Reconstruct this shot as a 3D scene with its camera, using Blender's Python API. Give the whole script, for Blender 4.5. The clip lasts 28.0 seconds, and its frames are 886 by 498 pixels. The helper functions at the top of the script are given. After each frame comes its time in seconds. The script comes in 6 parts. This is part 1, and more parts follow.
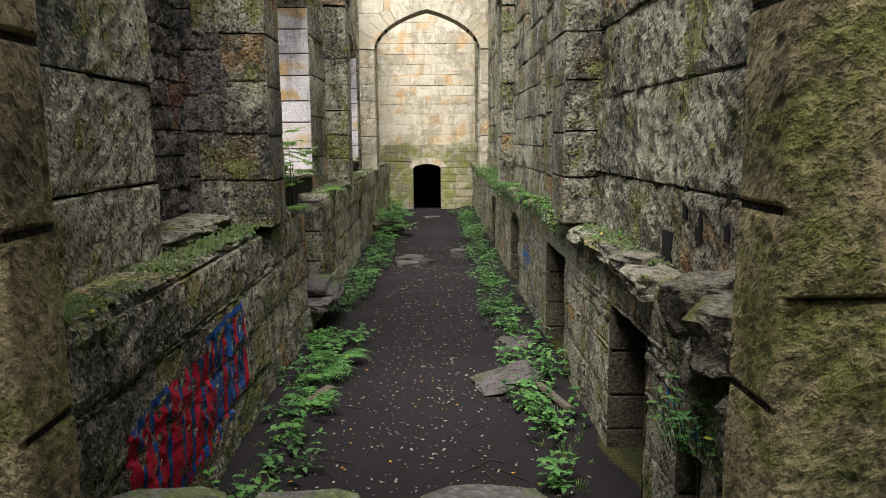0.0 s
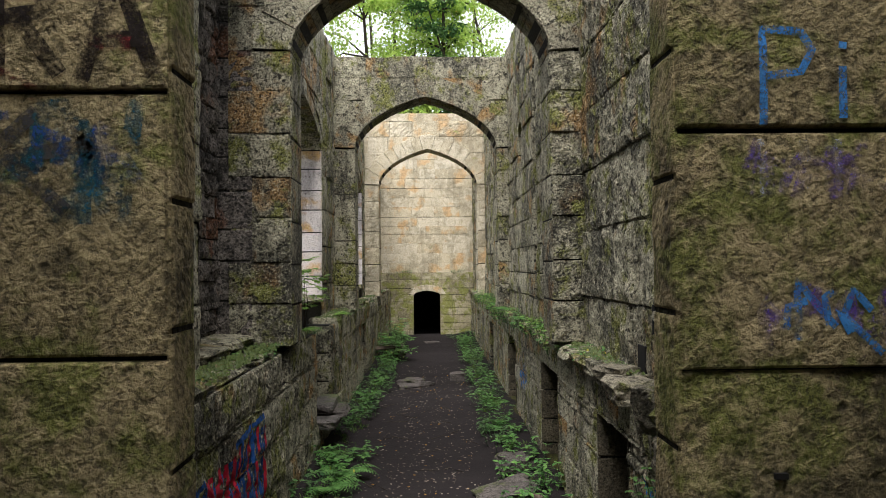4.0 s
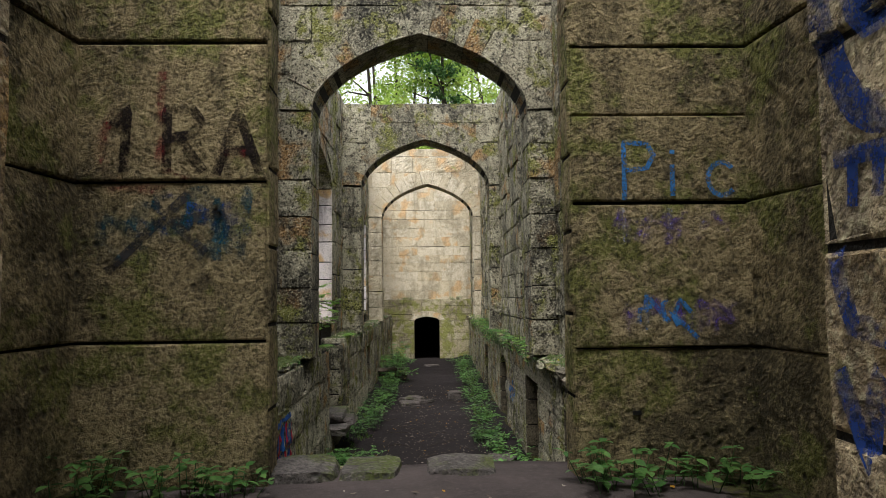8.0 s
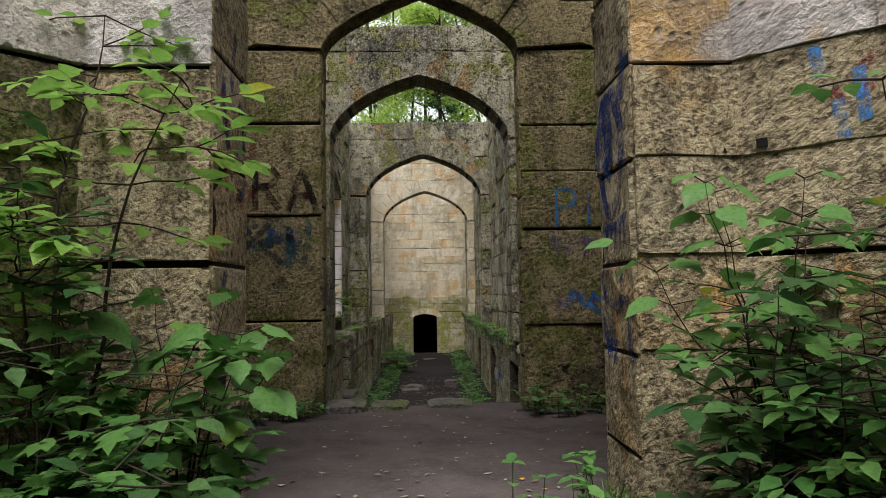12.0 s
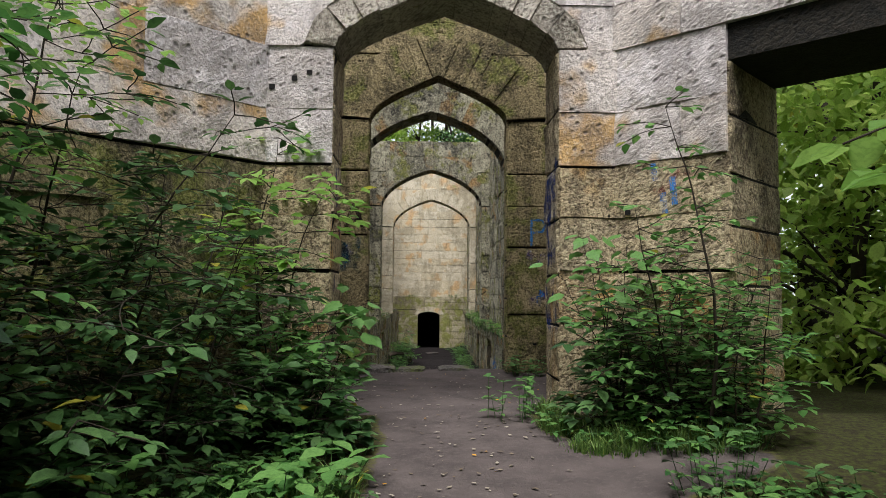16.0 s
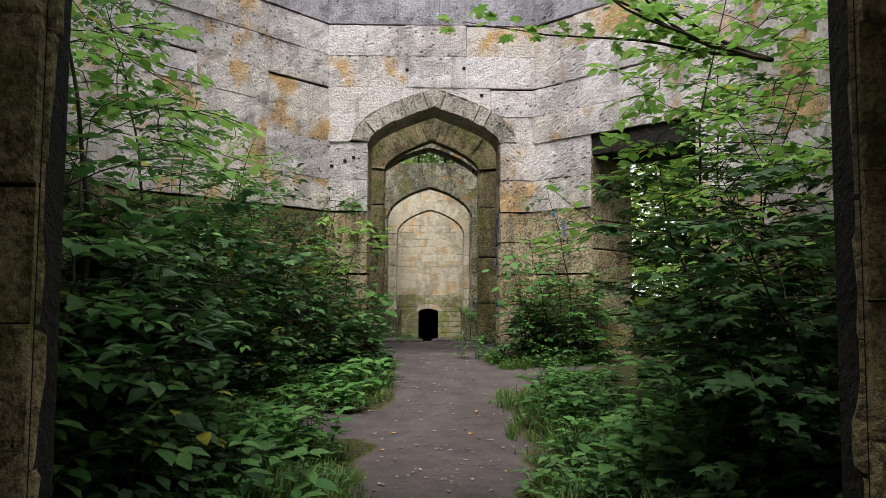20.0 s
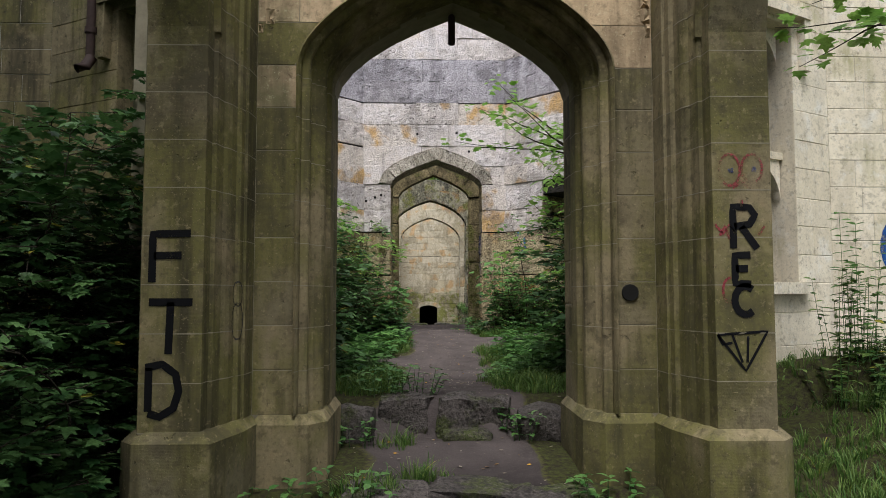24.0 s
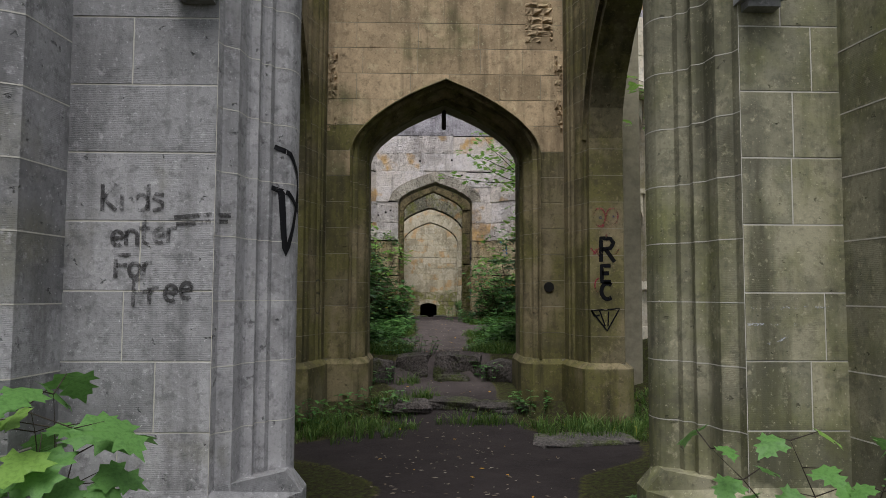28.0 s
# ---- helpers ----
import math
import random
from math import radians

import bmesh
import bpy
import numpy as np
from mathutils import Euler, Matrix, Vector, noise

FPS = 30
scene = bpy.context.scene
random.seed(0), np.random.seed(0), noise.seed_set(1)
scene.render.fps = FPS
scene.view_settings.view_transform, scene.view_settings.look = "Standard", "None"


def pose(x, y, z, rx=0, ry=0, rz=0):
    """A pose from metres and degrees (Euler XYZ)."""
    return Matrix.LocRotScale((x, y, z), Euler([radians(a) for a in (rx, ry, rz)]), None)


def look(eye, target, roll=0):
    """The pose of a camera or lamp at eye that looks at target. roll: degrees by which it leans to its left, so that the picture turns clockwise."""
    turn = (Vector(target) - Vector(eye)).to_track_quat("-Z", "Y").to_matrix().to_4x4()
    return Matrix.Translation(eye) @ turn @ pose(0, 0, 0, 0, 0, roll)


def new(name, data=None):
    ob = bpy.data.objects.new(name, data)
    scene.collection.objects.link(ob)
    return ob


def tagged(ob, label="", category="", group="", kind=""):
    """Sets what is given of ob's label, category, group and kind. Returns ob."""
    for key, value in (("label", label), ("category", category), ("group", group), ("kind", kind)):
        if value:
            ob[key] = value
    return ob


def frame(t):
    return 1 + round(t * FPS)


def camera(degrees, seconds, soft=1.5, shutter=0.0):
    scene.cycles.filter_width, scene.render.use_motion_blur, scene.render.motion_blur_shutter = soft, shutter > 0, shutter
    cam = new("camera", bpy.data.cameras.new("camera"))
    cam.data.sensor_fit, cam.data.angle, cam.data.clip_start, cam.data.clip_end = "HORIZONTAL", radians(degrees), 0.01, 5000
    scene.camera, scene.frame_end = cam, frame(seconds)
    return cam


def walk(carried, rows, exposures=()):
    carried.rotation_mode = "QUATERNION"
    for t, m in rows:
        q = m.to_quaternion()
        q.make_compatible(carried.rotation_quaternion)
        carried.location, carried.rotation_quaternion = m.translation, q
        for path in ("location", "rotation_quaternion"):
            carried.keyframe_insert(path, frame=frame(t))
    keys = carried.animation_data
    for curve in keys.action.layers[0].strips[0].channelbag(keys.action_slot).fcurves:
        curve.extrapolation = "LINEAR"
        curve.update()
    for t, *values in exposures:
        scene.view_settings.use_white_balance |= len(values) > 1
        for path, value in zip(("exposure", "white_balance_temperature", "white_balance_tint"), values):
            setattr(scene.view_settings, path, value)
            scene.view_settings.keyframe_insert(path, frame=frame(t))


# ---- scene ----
cam = camera(64.4, 28.0, soft=0.85)
PATH = [
    (0, (0.095, 10.087, 1.824), (0.14, 12.062, 1.513), -0.5),
    (1, (0.09, 9.882, 1.836), (0.136, 11.86, 1.54), -0.5),
    (2, (0.042, 9.68, 1.83), (0.091, 11.67, 1.643), -0.6),
    (3, (0.039, 9.462, 1.833), (0.09, 11.46, 1.773), -0.6),
    (4, (0.024, 9.22, 1.825), (0.078, 11.218, 1.874), -0.6),
    (4.5, (0.018, 9.098, 1.819), (0.071, 11.095, 1.902), -0.7),
    (6.5, (0.025, 8.375, 1.795), (0.079, 10.37, 1.923), -0.5),
    (7, (0.028, 8.17, 1.789), (0.083, 10.165, 1.917), -0.5),
    (8, (0.049, 7.638, 1.774), (0.102, 9.633, 1.903), -0.7),
    (9, (0.053, 7.008, 1.758), (0.108, 9.003, 1.887), -0.7),
    (10, (0.062, 6.474, 1.746), (0.119, 8.469, 1.875), -0.7),
    (11, (0.055, 6.077, 1.748), (0.114, 8.072, 1.876), -0.8),
    (12, (0.024, 5.574, 1.739), (0.084, 7.569, 1.866), -0.9),
    (12.5, (0.007, 5.24, 1.728), (0.068, 7.235, 1.856), -0.9),
    (14.5, (-0.044, 4.074, 1.72), (0.01, 6.069, 1.847), 0.4),
    (15, (-0.096, 3.719, 1.712), (-0.042, 5.714, 1.84), 0.4),
    (16, (-0.134, 2.956, 1.703), (-0.08, 4.952, 1.831), 0.4),
    (17, (-0.137, 2.031, 1.685), (-0.082, 4.026, 1.813), 0.3),
    (18, (-0.099, 1.035, 1.67), (-0.047, 3.03, 1.797), 0.3),
    (19, (-0.062, 0.014, 1.642), (-0.011, 2.01, 1.77), 0.4),
    (20, (-0.08, -1.081, 1.609), (-0.029, 0.914, 1.738), 0.3),
    (21, (-0.125, -2.234, 1.56), (-0.072, -0.24, 1.692), -0.0),
    (23.5, (-0.222, -5.097, 1.512), (-0.167, -3.102, 1.638), 0.0),
    (24, (-0.238, -5.526, 1.496), (-0.18, -3.531, 1.625), -0.0),
    (25, (-0.259, -6.459, 1.473), (-0.2, -4.464, 1.604), -0.1),
    (26, (-0.292, -7.345, 1.452), (-0.233, -5.35, 1.583), -0.1),
    (27, (-0.315, -8.142, 1.429), (-0.255, -6.147, 1.561), -0.1),
    (28, (-0.265, -8.872, 1.422), (-0.208, -6.877, 1.55), 0.2),
]
EXPOSURES = [(t, ev, kelvin, 10) for t, ev, kelvin in ((0, 1.35, 6350), (2, 1.13, 6350), (4, 0.95, 6500), (7, 0.92, 6550), (10, 0.44, 6550), (12, 0.36, 6550), (16, 0.57, 6400), (21, 0.58, 6400), (24, 0.38, 6350), (26, 0.05, 6300), (28, -0.06, 6300))]
walk(cam, [(t, look(eye, target, roll)) for t, eye, target, roll in PATH], EXPOSURES)

# ---- world and light ----
from mathutils.bvhtree import BVHTree

world = bpy.data.worlds.new("world")
scene.world = world
world.use_nodes = True
wt = world.node_tree
sky = wt.nodes.new("ShaderNodeTexSky")
sky.sky_type, sky.sun_disc = "NISHITA", False
sky.sun_elevation, sky.sun_rotation = radians(64), radians(191)
sky.air_density, sky.dust_density = 1.0, 3.0
haze = wt.nodes.new("ShaderNodeMix")
haze.data_type = "RGBA"
haze.inputs[0].default_value = 0.75
haze.inputs[7].default_value = (10.9, 11.1, 12.0, 1)
wt.links.new(sky.outputs[0], haze.inputs[6])
wt.links.new(haze.outputs[2], wt.nodes["Background"].inputs[0])
wt.nodes["Background"].inputs[1].default_value = 0.095
sun = new("sun", bpy.data.lights.new("sun", "SUN"))
sun.data.energy, sun.data.angle, sun.data.color = 3.5, radians(36), (1.0, 0.985, 0.965)
sun.matrix_world = look((-2.7, -14, 30), (0, 0, 0))


# ---- materials ----
def mat_new(name, rough=0.9):
    m = bpy.data.materials.new(name)
    m.use_nodes = True
    b = m.node_tree.nodes["Principled BSDF"]
    b.inputs["Roughness"].default_value = rough
    b.inputs["Specular IOR Level"].default_value = 0.25
    return m, m.node_tree, b


def noise_node(t, scale, detail=5.0, rough=0.6, vec=None, w=None):
    n = t.nodes.new("ShaderNodeTexNoise")
    n.inputs["Scale"].default_value, n.inputs["Detail"].default_value, n.inputs["Roughness"].default_value = scale, detail, rough
    if vec is not None:
        t.links.new(vec, n.inputs["Vector"])
    return n.outputs["Fac"]


def ramp(t, fac, lo, hi):
    r = t.nodes.new("ShaderNodeMapRange")
    r.inputs["From Min"].default_value, r.inputs["From Max"].default_value = lo, hi
    t.links.new(fac, r.inputs["Value"])
    return r.outputs["Result"]


def mixc(t, fac, a, b):
    m = t.nodes.new("ShaderNodeMix")
    m.data_type = "RGBA"
    for sock, v in ((m.inputs[0], fac), (m.inputs[6], a), (m.inputs[7], b)):
        if isinstance(v, (int, float)):
            sock.default_value = v
        elif isinstance(v, tuple):
            sock.default_value = (*v, 1)
        else:
            t.links.new(v, sock)
    return m.outputs[2]


def math_node(t, op, a, b=0.0):
    m = t.nodes.new("ShaderNodeMath")
    m.operation = op
    for sock, v in ((m.inputs[0], a), (m.inputs[1], b)):
        if isinstance(v, (int, float)):
            sock.default_value = v
        else:
            t.links.new(v, sock)
    return m.outputs[0]


def bump(t, b, height, strength, dist):
    n = t.nodes.new("ShaderNodeBump")
    n.inputs["Strength"].default_value, n.inputs["Distance"].default_value = strength, dist
    t.links.new(height, n.inputs["Height"])
    t.links.new(n.outputs[0], b.inputs["Normal"])


def world_pos(t):
    g = t.nodes.new("ShaderNodeNewGeometry")
    return g.outputs["Position"]


def stone_mat(name, base, second, stain_shade, moss, moss_amount, pick=0.012, fleck=None, dark=0.5, speck=0.7, crag=0.0):
    """Sandstone: block to block change, blotches, dark weathering, moss film and a picked or worn surface, its pit
    shade put into the colour.
    """
    m, t, b = mat_new(name, 0.92)
    p = world_pos(t)
    oi = t.nodes.new("ShaderNodeObjectInfo")
    big = noise_node(t, 0.9, 4, 0.6, p)
    mid = noise_node(t, 5.5, 6, 0.65, p)
    fine = noise_node(t, 45, 4, 0.7, p)
    mp = t.nodes.new("ShaderNodeMapping")
    mp.vector_type = "TEXTURE"
    mp.inputs["Rotation"].default_value = (0.78, 0.78, 0.0)
    mp.inputs["Scale"].default_value = (1, 1, 1.7)
    t.links.new(p, mp.inputs["Vector"])
    picks = noise_node(t, 40, 4, 0.62, mp.outputs[0])
    lumps = noise_node(t, 7, 8, 0.68, p)
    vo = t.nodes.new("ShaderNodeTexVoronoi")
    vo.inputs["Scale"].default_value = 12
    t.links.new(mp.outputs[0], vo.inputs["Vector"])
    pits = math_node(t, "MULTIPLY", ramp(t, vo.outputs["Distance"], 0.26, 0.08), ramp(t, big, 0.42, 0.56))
    sm = t.nodes.new("ShaderNodeMapping")
    sm.inputs["Scale"].default_value = (2.6, 2.6, 0.4)
    t.links.new(p, sm.inputs["Vector"])
    streak = noise_node(t, 1.5, 6, 0.65, sm.outputs[0])
    c = mixc(t, ramp(t, oi.outputs["Random"], 0.25, 1.0), base, second)
    c = mixc(t, math_node(t, "MULTIPLY", ramp(t, mid, 0.42, 0.68), 0.8), c, second)
    if fleck:
        c = mixc(t, ramp(t, math_node(t, "ADD", noise_node(t, 2.2, 3, 0.5, p), math_node(t, "MULTIPLY", oi.outputs["Random"], 0.3)), 0.76, 0.86), c, fleck)
    c = mixc(t, math_node(t, "MULTIPLY", ramp(t, math_node(t, "ADD", big, math_node(t, "MULTIPLY", mid, 0.5)), 0.74, 0.86), dark), c, stain_shade)
    c = mixc(t, math_node(t, "MULTIPLY", ramp(t, streak, 0.52, 0.66), dark * 0.9), c, stain_shade)
    mo = math_node(t, "ADD", noise_node(t, 1.7, 6, 0.7, p), math_node(t, "MULTIPLY", mid, 0.35))
    c = mixc(t, ramp(t, mo, 0.94 - moss_amount, 1.03 - moss_amount), c, moss)
    # shade of low grain and pits, put into the colour
    grain = math_node(t, "ADD", math_node(t, "MULTIPLY", picks, 0.8), math_node(t, "MULTIPLY", lumps, 0.2))
    c = mixc(t, math_node(t, "MULTIPLY", ramp(t, grain, 0.47, 0.42), speck), c, stain_shade)
    c = mixc(t, math_node(t, "MULTIPLY", ramp(t, fine, 0.54, 0.60), speck * 0.7), c, stain_shade)
    c = mixc(t, math_node(t, "MULTIPLY", ramp(t, grain, 0.53, 0.62), speck * 0.6), c, tuple(min(0.78, v * 1.6) for v in base))
    c = mixc(t, math_node(t, "MULTIPLY", pits, 0.8), c, stain_shade)
    # larger hollows get their shade by colour as well
    hollow = None
    if crag:
        hollow = math_node(t, "MULTIPLY", ramp(t, noise_node(t, 15, 4, 0.62, p), 0.57, 0.63), crag)
        c = mixc(t, hollow, c, stain_shade)
    t.links.new(c, b.inputs["Base Color"])
    h = math_node(t, "ADD", math_node(t, "MULTIPLY", picks, 0.9), math_node(t, "MULTIPLY", lumps, 0.55))
    h = math_node(t, "ADD", h, math_node(t, "MULTIPLY", noise_node(t, 55, 4, 0.75, p), 0.4))
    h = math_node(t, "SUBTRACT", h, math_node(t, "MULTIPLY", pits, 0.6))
    if hollow:
        h = math_node(t, "SUBTRACT", h, math_node(t, "MULTIPLY", hollow, 0.7))
    bump(t, b, h, 1.0, pick)
    return m


def ashlar_mat(name, base, second, film, film_amount, soot=0.5, comb=0.003):
    """Fine-dressed sandstone: each block its own tone, rain streaks, a thin green film, soot and combed tooling."""
    m, t, b = mat_new(name, 0.88)
    p = world_pos(t)
    oi = t.nodes.new("ShaderNodeObjectInfo")
    mp = t.nodes.new("ShaderNodeMapping")
    mp.inputs["Scale"].default_value = (3.2, 3.2, 0.35)
    t.links.new(p, mp.inputs["Vector"])
    streak, cloud, grain = noise_node(t, 1.6, 5, 0.6, mp.outputs[0]), noise_node(t, 1.1, 5, 0.6, p), noise_node(t, 38, 5, 0.7, p)
    c = mixc(t, oi.outputs["Random"], base, second)
    c = mixc(t, math_node(t, "MULTIPLY", ramp(t, noise_node(t, 4.5, 5, 0.6, p), 0.4, 0.7), 0.55), c, second)
    c = mixc(t, ramp(t, math_node(t, "ADD", cloud, math_node(t, "MULTIPLY", streak, 0.3)), 0.86 - film_amount, 1.0 - film_amount), c, film)
    c = mixc(t, math_node(t, "MULTIPLY", ramp(t, streak, 0.50, 0.68), soot), c, tuple(v * 0.22 for v in second))
    c = mixc(t, math_node(t, "MULTIPLY", ramp(t, math_node(t, "ADD", noise_node(t, 2.0, 6, 0.65, p), math_node(t, "MULTIPLY", oi.outputs["Random"], 0.1)), 0.52, 0.68), soot * 0.7), c, tuple(v * 0.3 for v in second))
    c = mixc(t, math_node(t, "MULTIPLY", ramp(t, noise_node(t, 3.3, 5, 0.6, p), 0.58, 0.7), 0.45), c, tuple(min(0.75, v * 1.35) for v in base))
    c = mixc(t, math_node(t, "MULTIPLY", ramp(t, grain, 0.5, 0.66), 0.4), c, tuple(v * 0.45 for v in second))
    c = mixc(t, math_node(t, "MULTIPLY", ramp(t, noise_node(t, 85, 2, 0.5, p), 0.68, 0.74), 0.45), c, tuple(min(0.75, v * 1.7) for v in base))
    # lichen rosettes, dark scabs and small chips
    c = mixc(t, math_node(t, "MULTIPLY", ramp(t, noise_node(t, 13, 5, 0.68, p), 0.54, 0.64), 0.5), c, tuple(v * 0.4 for v in second))
    c = mixc(t, math_node(t, "MULTIPLY", ramp(t, noise_node(t, 20, 5, 0.68, p), 0.58, 0.70), 0.4), c, tuple(min(0.75, v * 1.55) for v in base))
    chips = ramp(t, noise_node(t, 17, 4, 0.6, p), 0.66, 0.70)
    c = mixc(t, math_node(t, "MULTIPLY", chips, 0.5), c, tuple(v * 0.25 for v in second))
    t.links.new(c, b.inputs["Base Color"])
    wv = t.nodes.new("ShaderNodeTexWave")
    wv.bands_direction = "Z"
    wv.inputs["Scale"].default_value, wv.inputs["Distortion"].default_value, wv.inputs["Detail"].default_value = 38, 3.0, 2
    t.links.new(p, wv.inputs["Vector"])
    tool = math_node(t, "MULTIPLY", wv.outputs["Fac"], ramp(t, noise_node(t, 2.6, 3, 0.5, p), 0.42, 0.6))
    h = math_node(t, "ADD", math_node(t, "MULTIPLY", tool, 0.1), math_node(t, "ADD", math_node(t, "MULTIPLY", grain, 0.9), math_node(t, "MULTIPLY", noise_node(t, 6, 4, 0.6, p), 1.2)))
    h = math_node(t, "SUBTRACT", h, math_node(t, "MULTIPLY", chips, 1.5))
    bump(t, b, h, 1.0, comb)
    return m


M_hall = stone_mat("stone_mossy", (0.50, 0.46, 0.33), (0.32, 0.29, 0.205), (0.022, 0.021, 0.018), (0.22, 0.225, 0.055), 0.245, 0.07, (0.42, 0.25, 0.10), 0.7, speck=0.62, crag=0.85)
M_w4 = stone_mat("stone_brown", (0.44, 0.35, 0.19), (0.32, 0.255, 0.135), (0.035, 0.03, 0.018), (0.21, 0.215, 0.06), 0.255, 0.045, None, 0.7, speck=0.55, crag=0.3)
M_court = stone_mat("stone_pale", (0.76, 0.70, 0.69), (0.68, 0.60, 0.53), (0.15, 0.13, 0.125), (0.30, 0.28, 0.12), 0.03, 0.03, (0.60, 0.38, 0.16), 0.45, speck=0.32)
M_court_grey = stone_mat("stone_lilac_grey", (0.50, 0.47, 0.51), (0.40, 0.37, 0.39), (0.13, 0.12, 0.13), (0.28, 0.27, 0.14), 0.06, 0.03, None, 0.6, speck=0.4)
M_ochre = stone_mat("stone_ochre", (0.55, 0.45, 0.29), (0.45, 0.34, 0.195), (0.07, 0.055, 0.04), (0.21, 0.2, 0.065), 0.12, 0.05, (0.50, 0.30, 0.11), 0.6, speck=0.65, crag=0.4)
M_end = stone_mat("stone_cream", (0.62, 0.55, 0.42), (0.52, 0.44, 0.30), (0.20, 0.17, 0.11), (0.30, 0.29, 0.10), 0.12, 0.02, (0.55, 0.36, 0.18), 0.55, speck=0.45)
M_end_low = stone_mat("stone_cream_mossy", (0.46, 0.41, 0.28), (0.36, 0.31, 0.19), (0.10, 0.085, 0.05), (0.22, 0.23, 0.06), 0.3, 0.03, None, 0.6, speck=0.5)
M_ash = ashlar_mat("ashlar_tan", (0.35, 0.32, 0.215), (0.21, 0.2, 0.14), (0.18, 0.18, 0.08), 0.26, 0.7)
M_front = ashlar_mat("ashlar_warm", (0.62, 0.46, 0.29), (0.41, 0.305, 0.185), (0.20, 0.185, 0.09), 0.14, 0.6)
# green algae film, with porch shade put into the base colour too
M_pier = ashlar_mat("ashlar_green_shaded", (0.27, 0.215, 0.12), (0.17, 0.145, 0.085), (0.155, 0.14, 0.048), 0.3, 0.85)
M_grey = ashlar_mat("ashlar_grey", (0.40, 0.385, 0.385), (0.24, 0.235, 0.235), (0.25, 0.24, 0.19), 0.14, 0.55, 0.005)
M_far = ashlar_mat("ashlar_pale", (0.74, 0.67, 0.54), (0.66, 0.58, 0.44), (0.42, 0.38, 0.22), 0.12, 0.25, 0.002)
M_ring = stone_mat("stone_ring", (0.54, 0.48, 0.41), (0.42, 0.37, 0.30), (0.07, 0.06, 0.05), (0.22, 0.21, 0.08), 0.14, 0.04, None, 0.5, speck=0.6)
# darker stone for the jambs and back of the window recess
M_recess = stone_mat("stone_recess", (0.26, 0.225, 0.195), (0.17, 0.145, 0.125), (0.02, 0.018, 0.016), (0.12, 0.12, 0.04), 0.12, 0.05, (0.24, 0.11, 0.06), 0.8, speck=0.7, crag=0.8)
# low court courses: the shrubs' shade put into the colour, with green algae
M_shade_algae = stone_mat("stone_shade_algae", (0.27, 0.225, 0.12), (0.185, 0.155, 0.08), (0.02, 0.018, 0.012), (0.15, 0.155, 0.04), 0.3, 0.05, None, 0.8, speck=0.6)
M_jamb_dark = stone_mat("stone_jamb_dark", (0.15, 0.125, 0.085), (0.09, 0.075, 0.05), (0.02, 0.018, 0.014), (0.10, 0.105, 0.03), 0.16, 0.04, None, 0.6, speck=0.6)
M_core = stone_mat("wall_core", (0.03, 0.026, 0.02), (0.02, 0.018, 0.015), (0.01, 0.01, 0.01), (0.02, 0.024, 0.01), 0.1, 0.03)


def plain(name, col, rough=0.8, var=0.35, scale=8.0):
    m, t, b = mat_new(name, rough)
    c = mixc(t, math_node(t, "MULTIPLY", ramp(t, noise_node(t, scale, 5, 0.65, world_pos(t)), 0.35, 0.7), var), col, tuple(v * 0.35 for v in col))
    t.links.new(c, b.inputs["Base Color"])
    return m


def leaf_mat(name, a, b2, trans=0.5):
    m, t, b = mat_new(name, 0.45)
    g = t.nodes.new("ShaderNodeNewGeometry")
    c = mixc(t, g.outputs["Random Per Island"], a, b2)
    c = mixc(t, math_node(t, "MULTIPLY", ramp(t, g.outputs["Random Per Island"], 0.988, 0.99), 0.7), c, (0.45, 0.36, 0.03))
    pos = world_pos(t)
    c = mixc(t, math_node(t, "MULTIPLY", ramp(t, noise_node(t, 60, 4, 0.6, pos), 0.45, 0.65), 0.4), c, tuple(v * 0.55 for v in a))
    bump(t, b, noise_node(t, 110, 3, 0.6, pos), 0.35, 0.004)
    t.links.new(c, b.inputs["Base Color"])
    tr = t.nodes.new("ShaderNodeBsdfTranslucent")
    t.links.new(c, tr.inputs[0])
    mx = t.nodes.new("ShaderNodeMixShader")
    mx.inputs[0].default_value = trans
    t.links.new(b.outputs[0], mx.inputs[1])
    t.links.new(tr.outputs[0], mx.inputs[2])
    t.links.new(mx.outputs[0], t.nodes["Material Output"].inputs[0])
    return m


# foliage in plain, shaded and lit tones, so colour paints brightness by place
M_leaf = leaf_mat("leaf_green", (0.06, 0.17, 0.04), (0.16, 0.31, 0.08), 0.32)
M_leaf_dark = leaf_mat("leaf_dark_shade", (0.022, 0.07, 0.02), (0.11, 0.21, 0.065), 0.22)
M_leaf_lit = leaf_mat("leaf_lit_tone", (0.16, 0.33, 0.055), (0.30, 0.46, 0.11), 0.45)
# paler copy whose colour carries the brightness of lit far foliage
M_leaf_far = leaf_mat("leaf_pale_lit", (0.26, 0.42, 0.07), (0.48, 0.60, 0.15), 0.6)
M_grass = leaf_mat("grass", (0.045, 0.12, 0.022), (0.21, 0.30, 0.08), 0.35)
M_tuft = leaf_mat("moss_tuft", (0.05, 0.08, 0.018), (0.10, 0.13, 0.03), 0.2)
M_bark = plain("bark", (0.045, 0.035, 0.025), 0.9, 0.5, 30)
M_wood = plain("old_wood", (0.12, 0.09, 0.07), 0.9, 0.6, 20)
M_iron = plain("rusty_iron", (0.05, 0.03, 0.025), 0.7, 0.5, 20)
# near-black colour carries the shade inside rooms and holes
M_shade_black = plain("interior_shade_black", (0.012, 0.011, 0.01), 0.95, 0.5, 3)


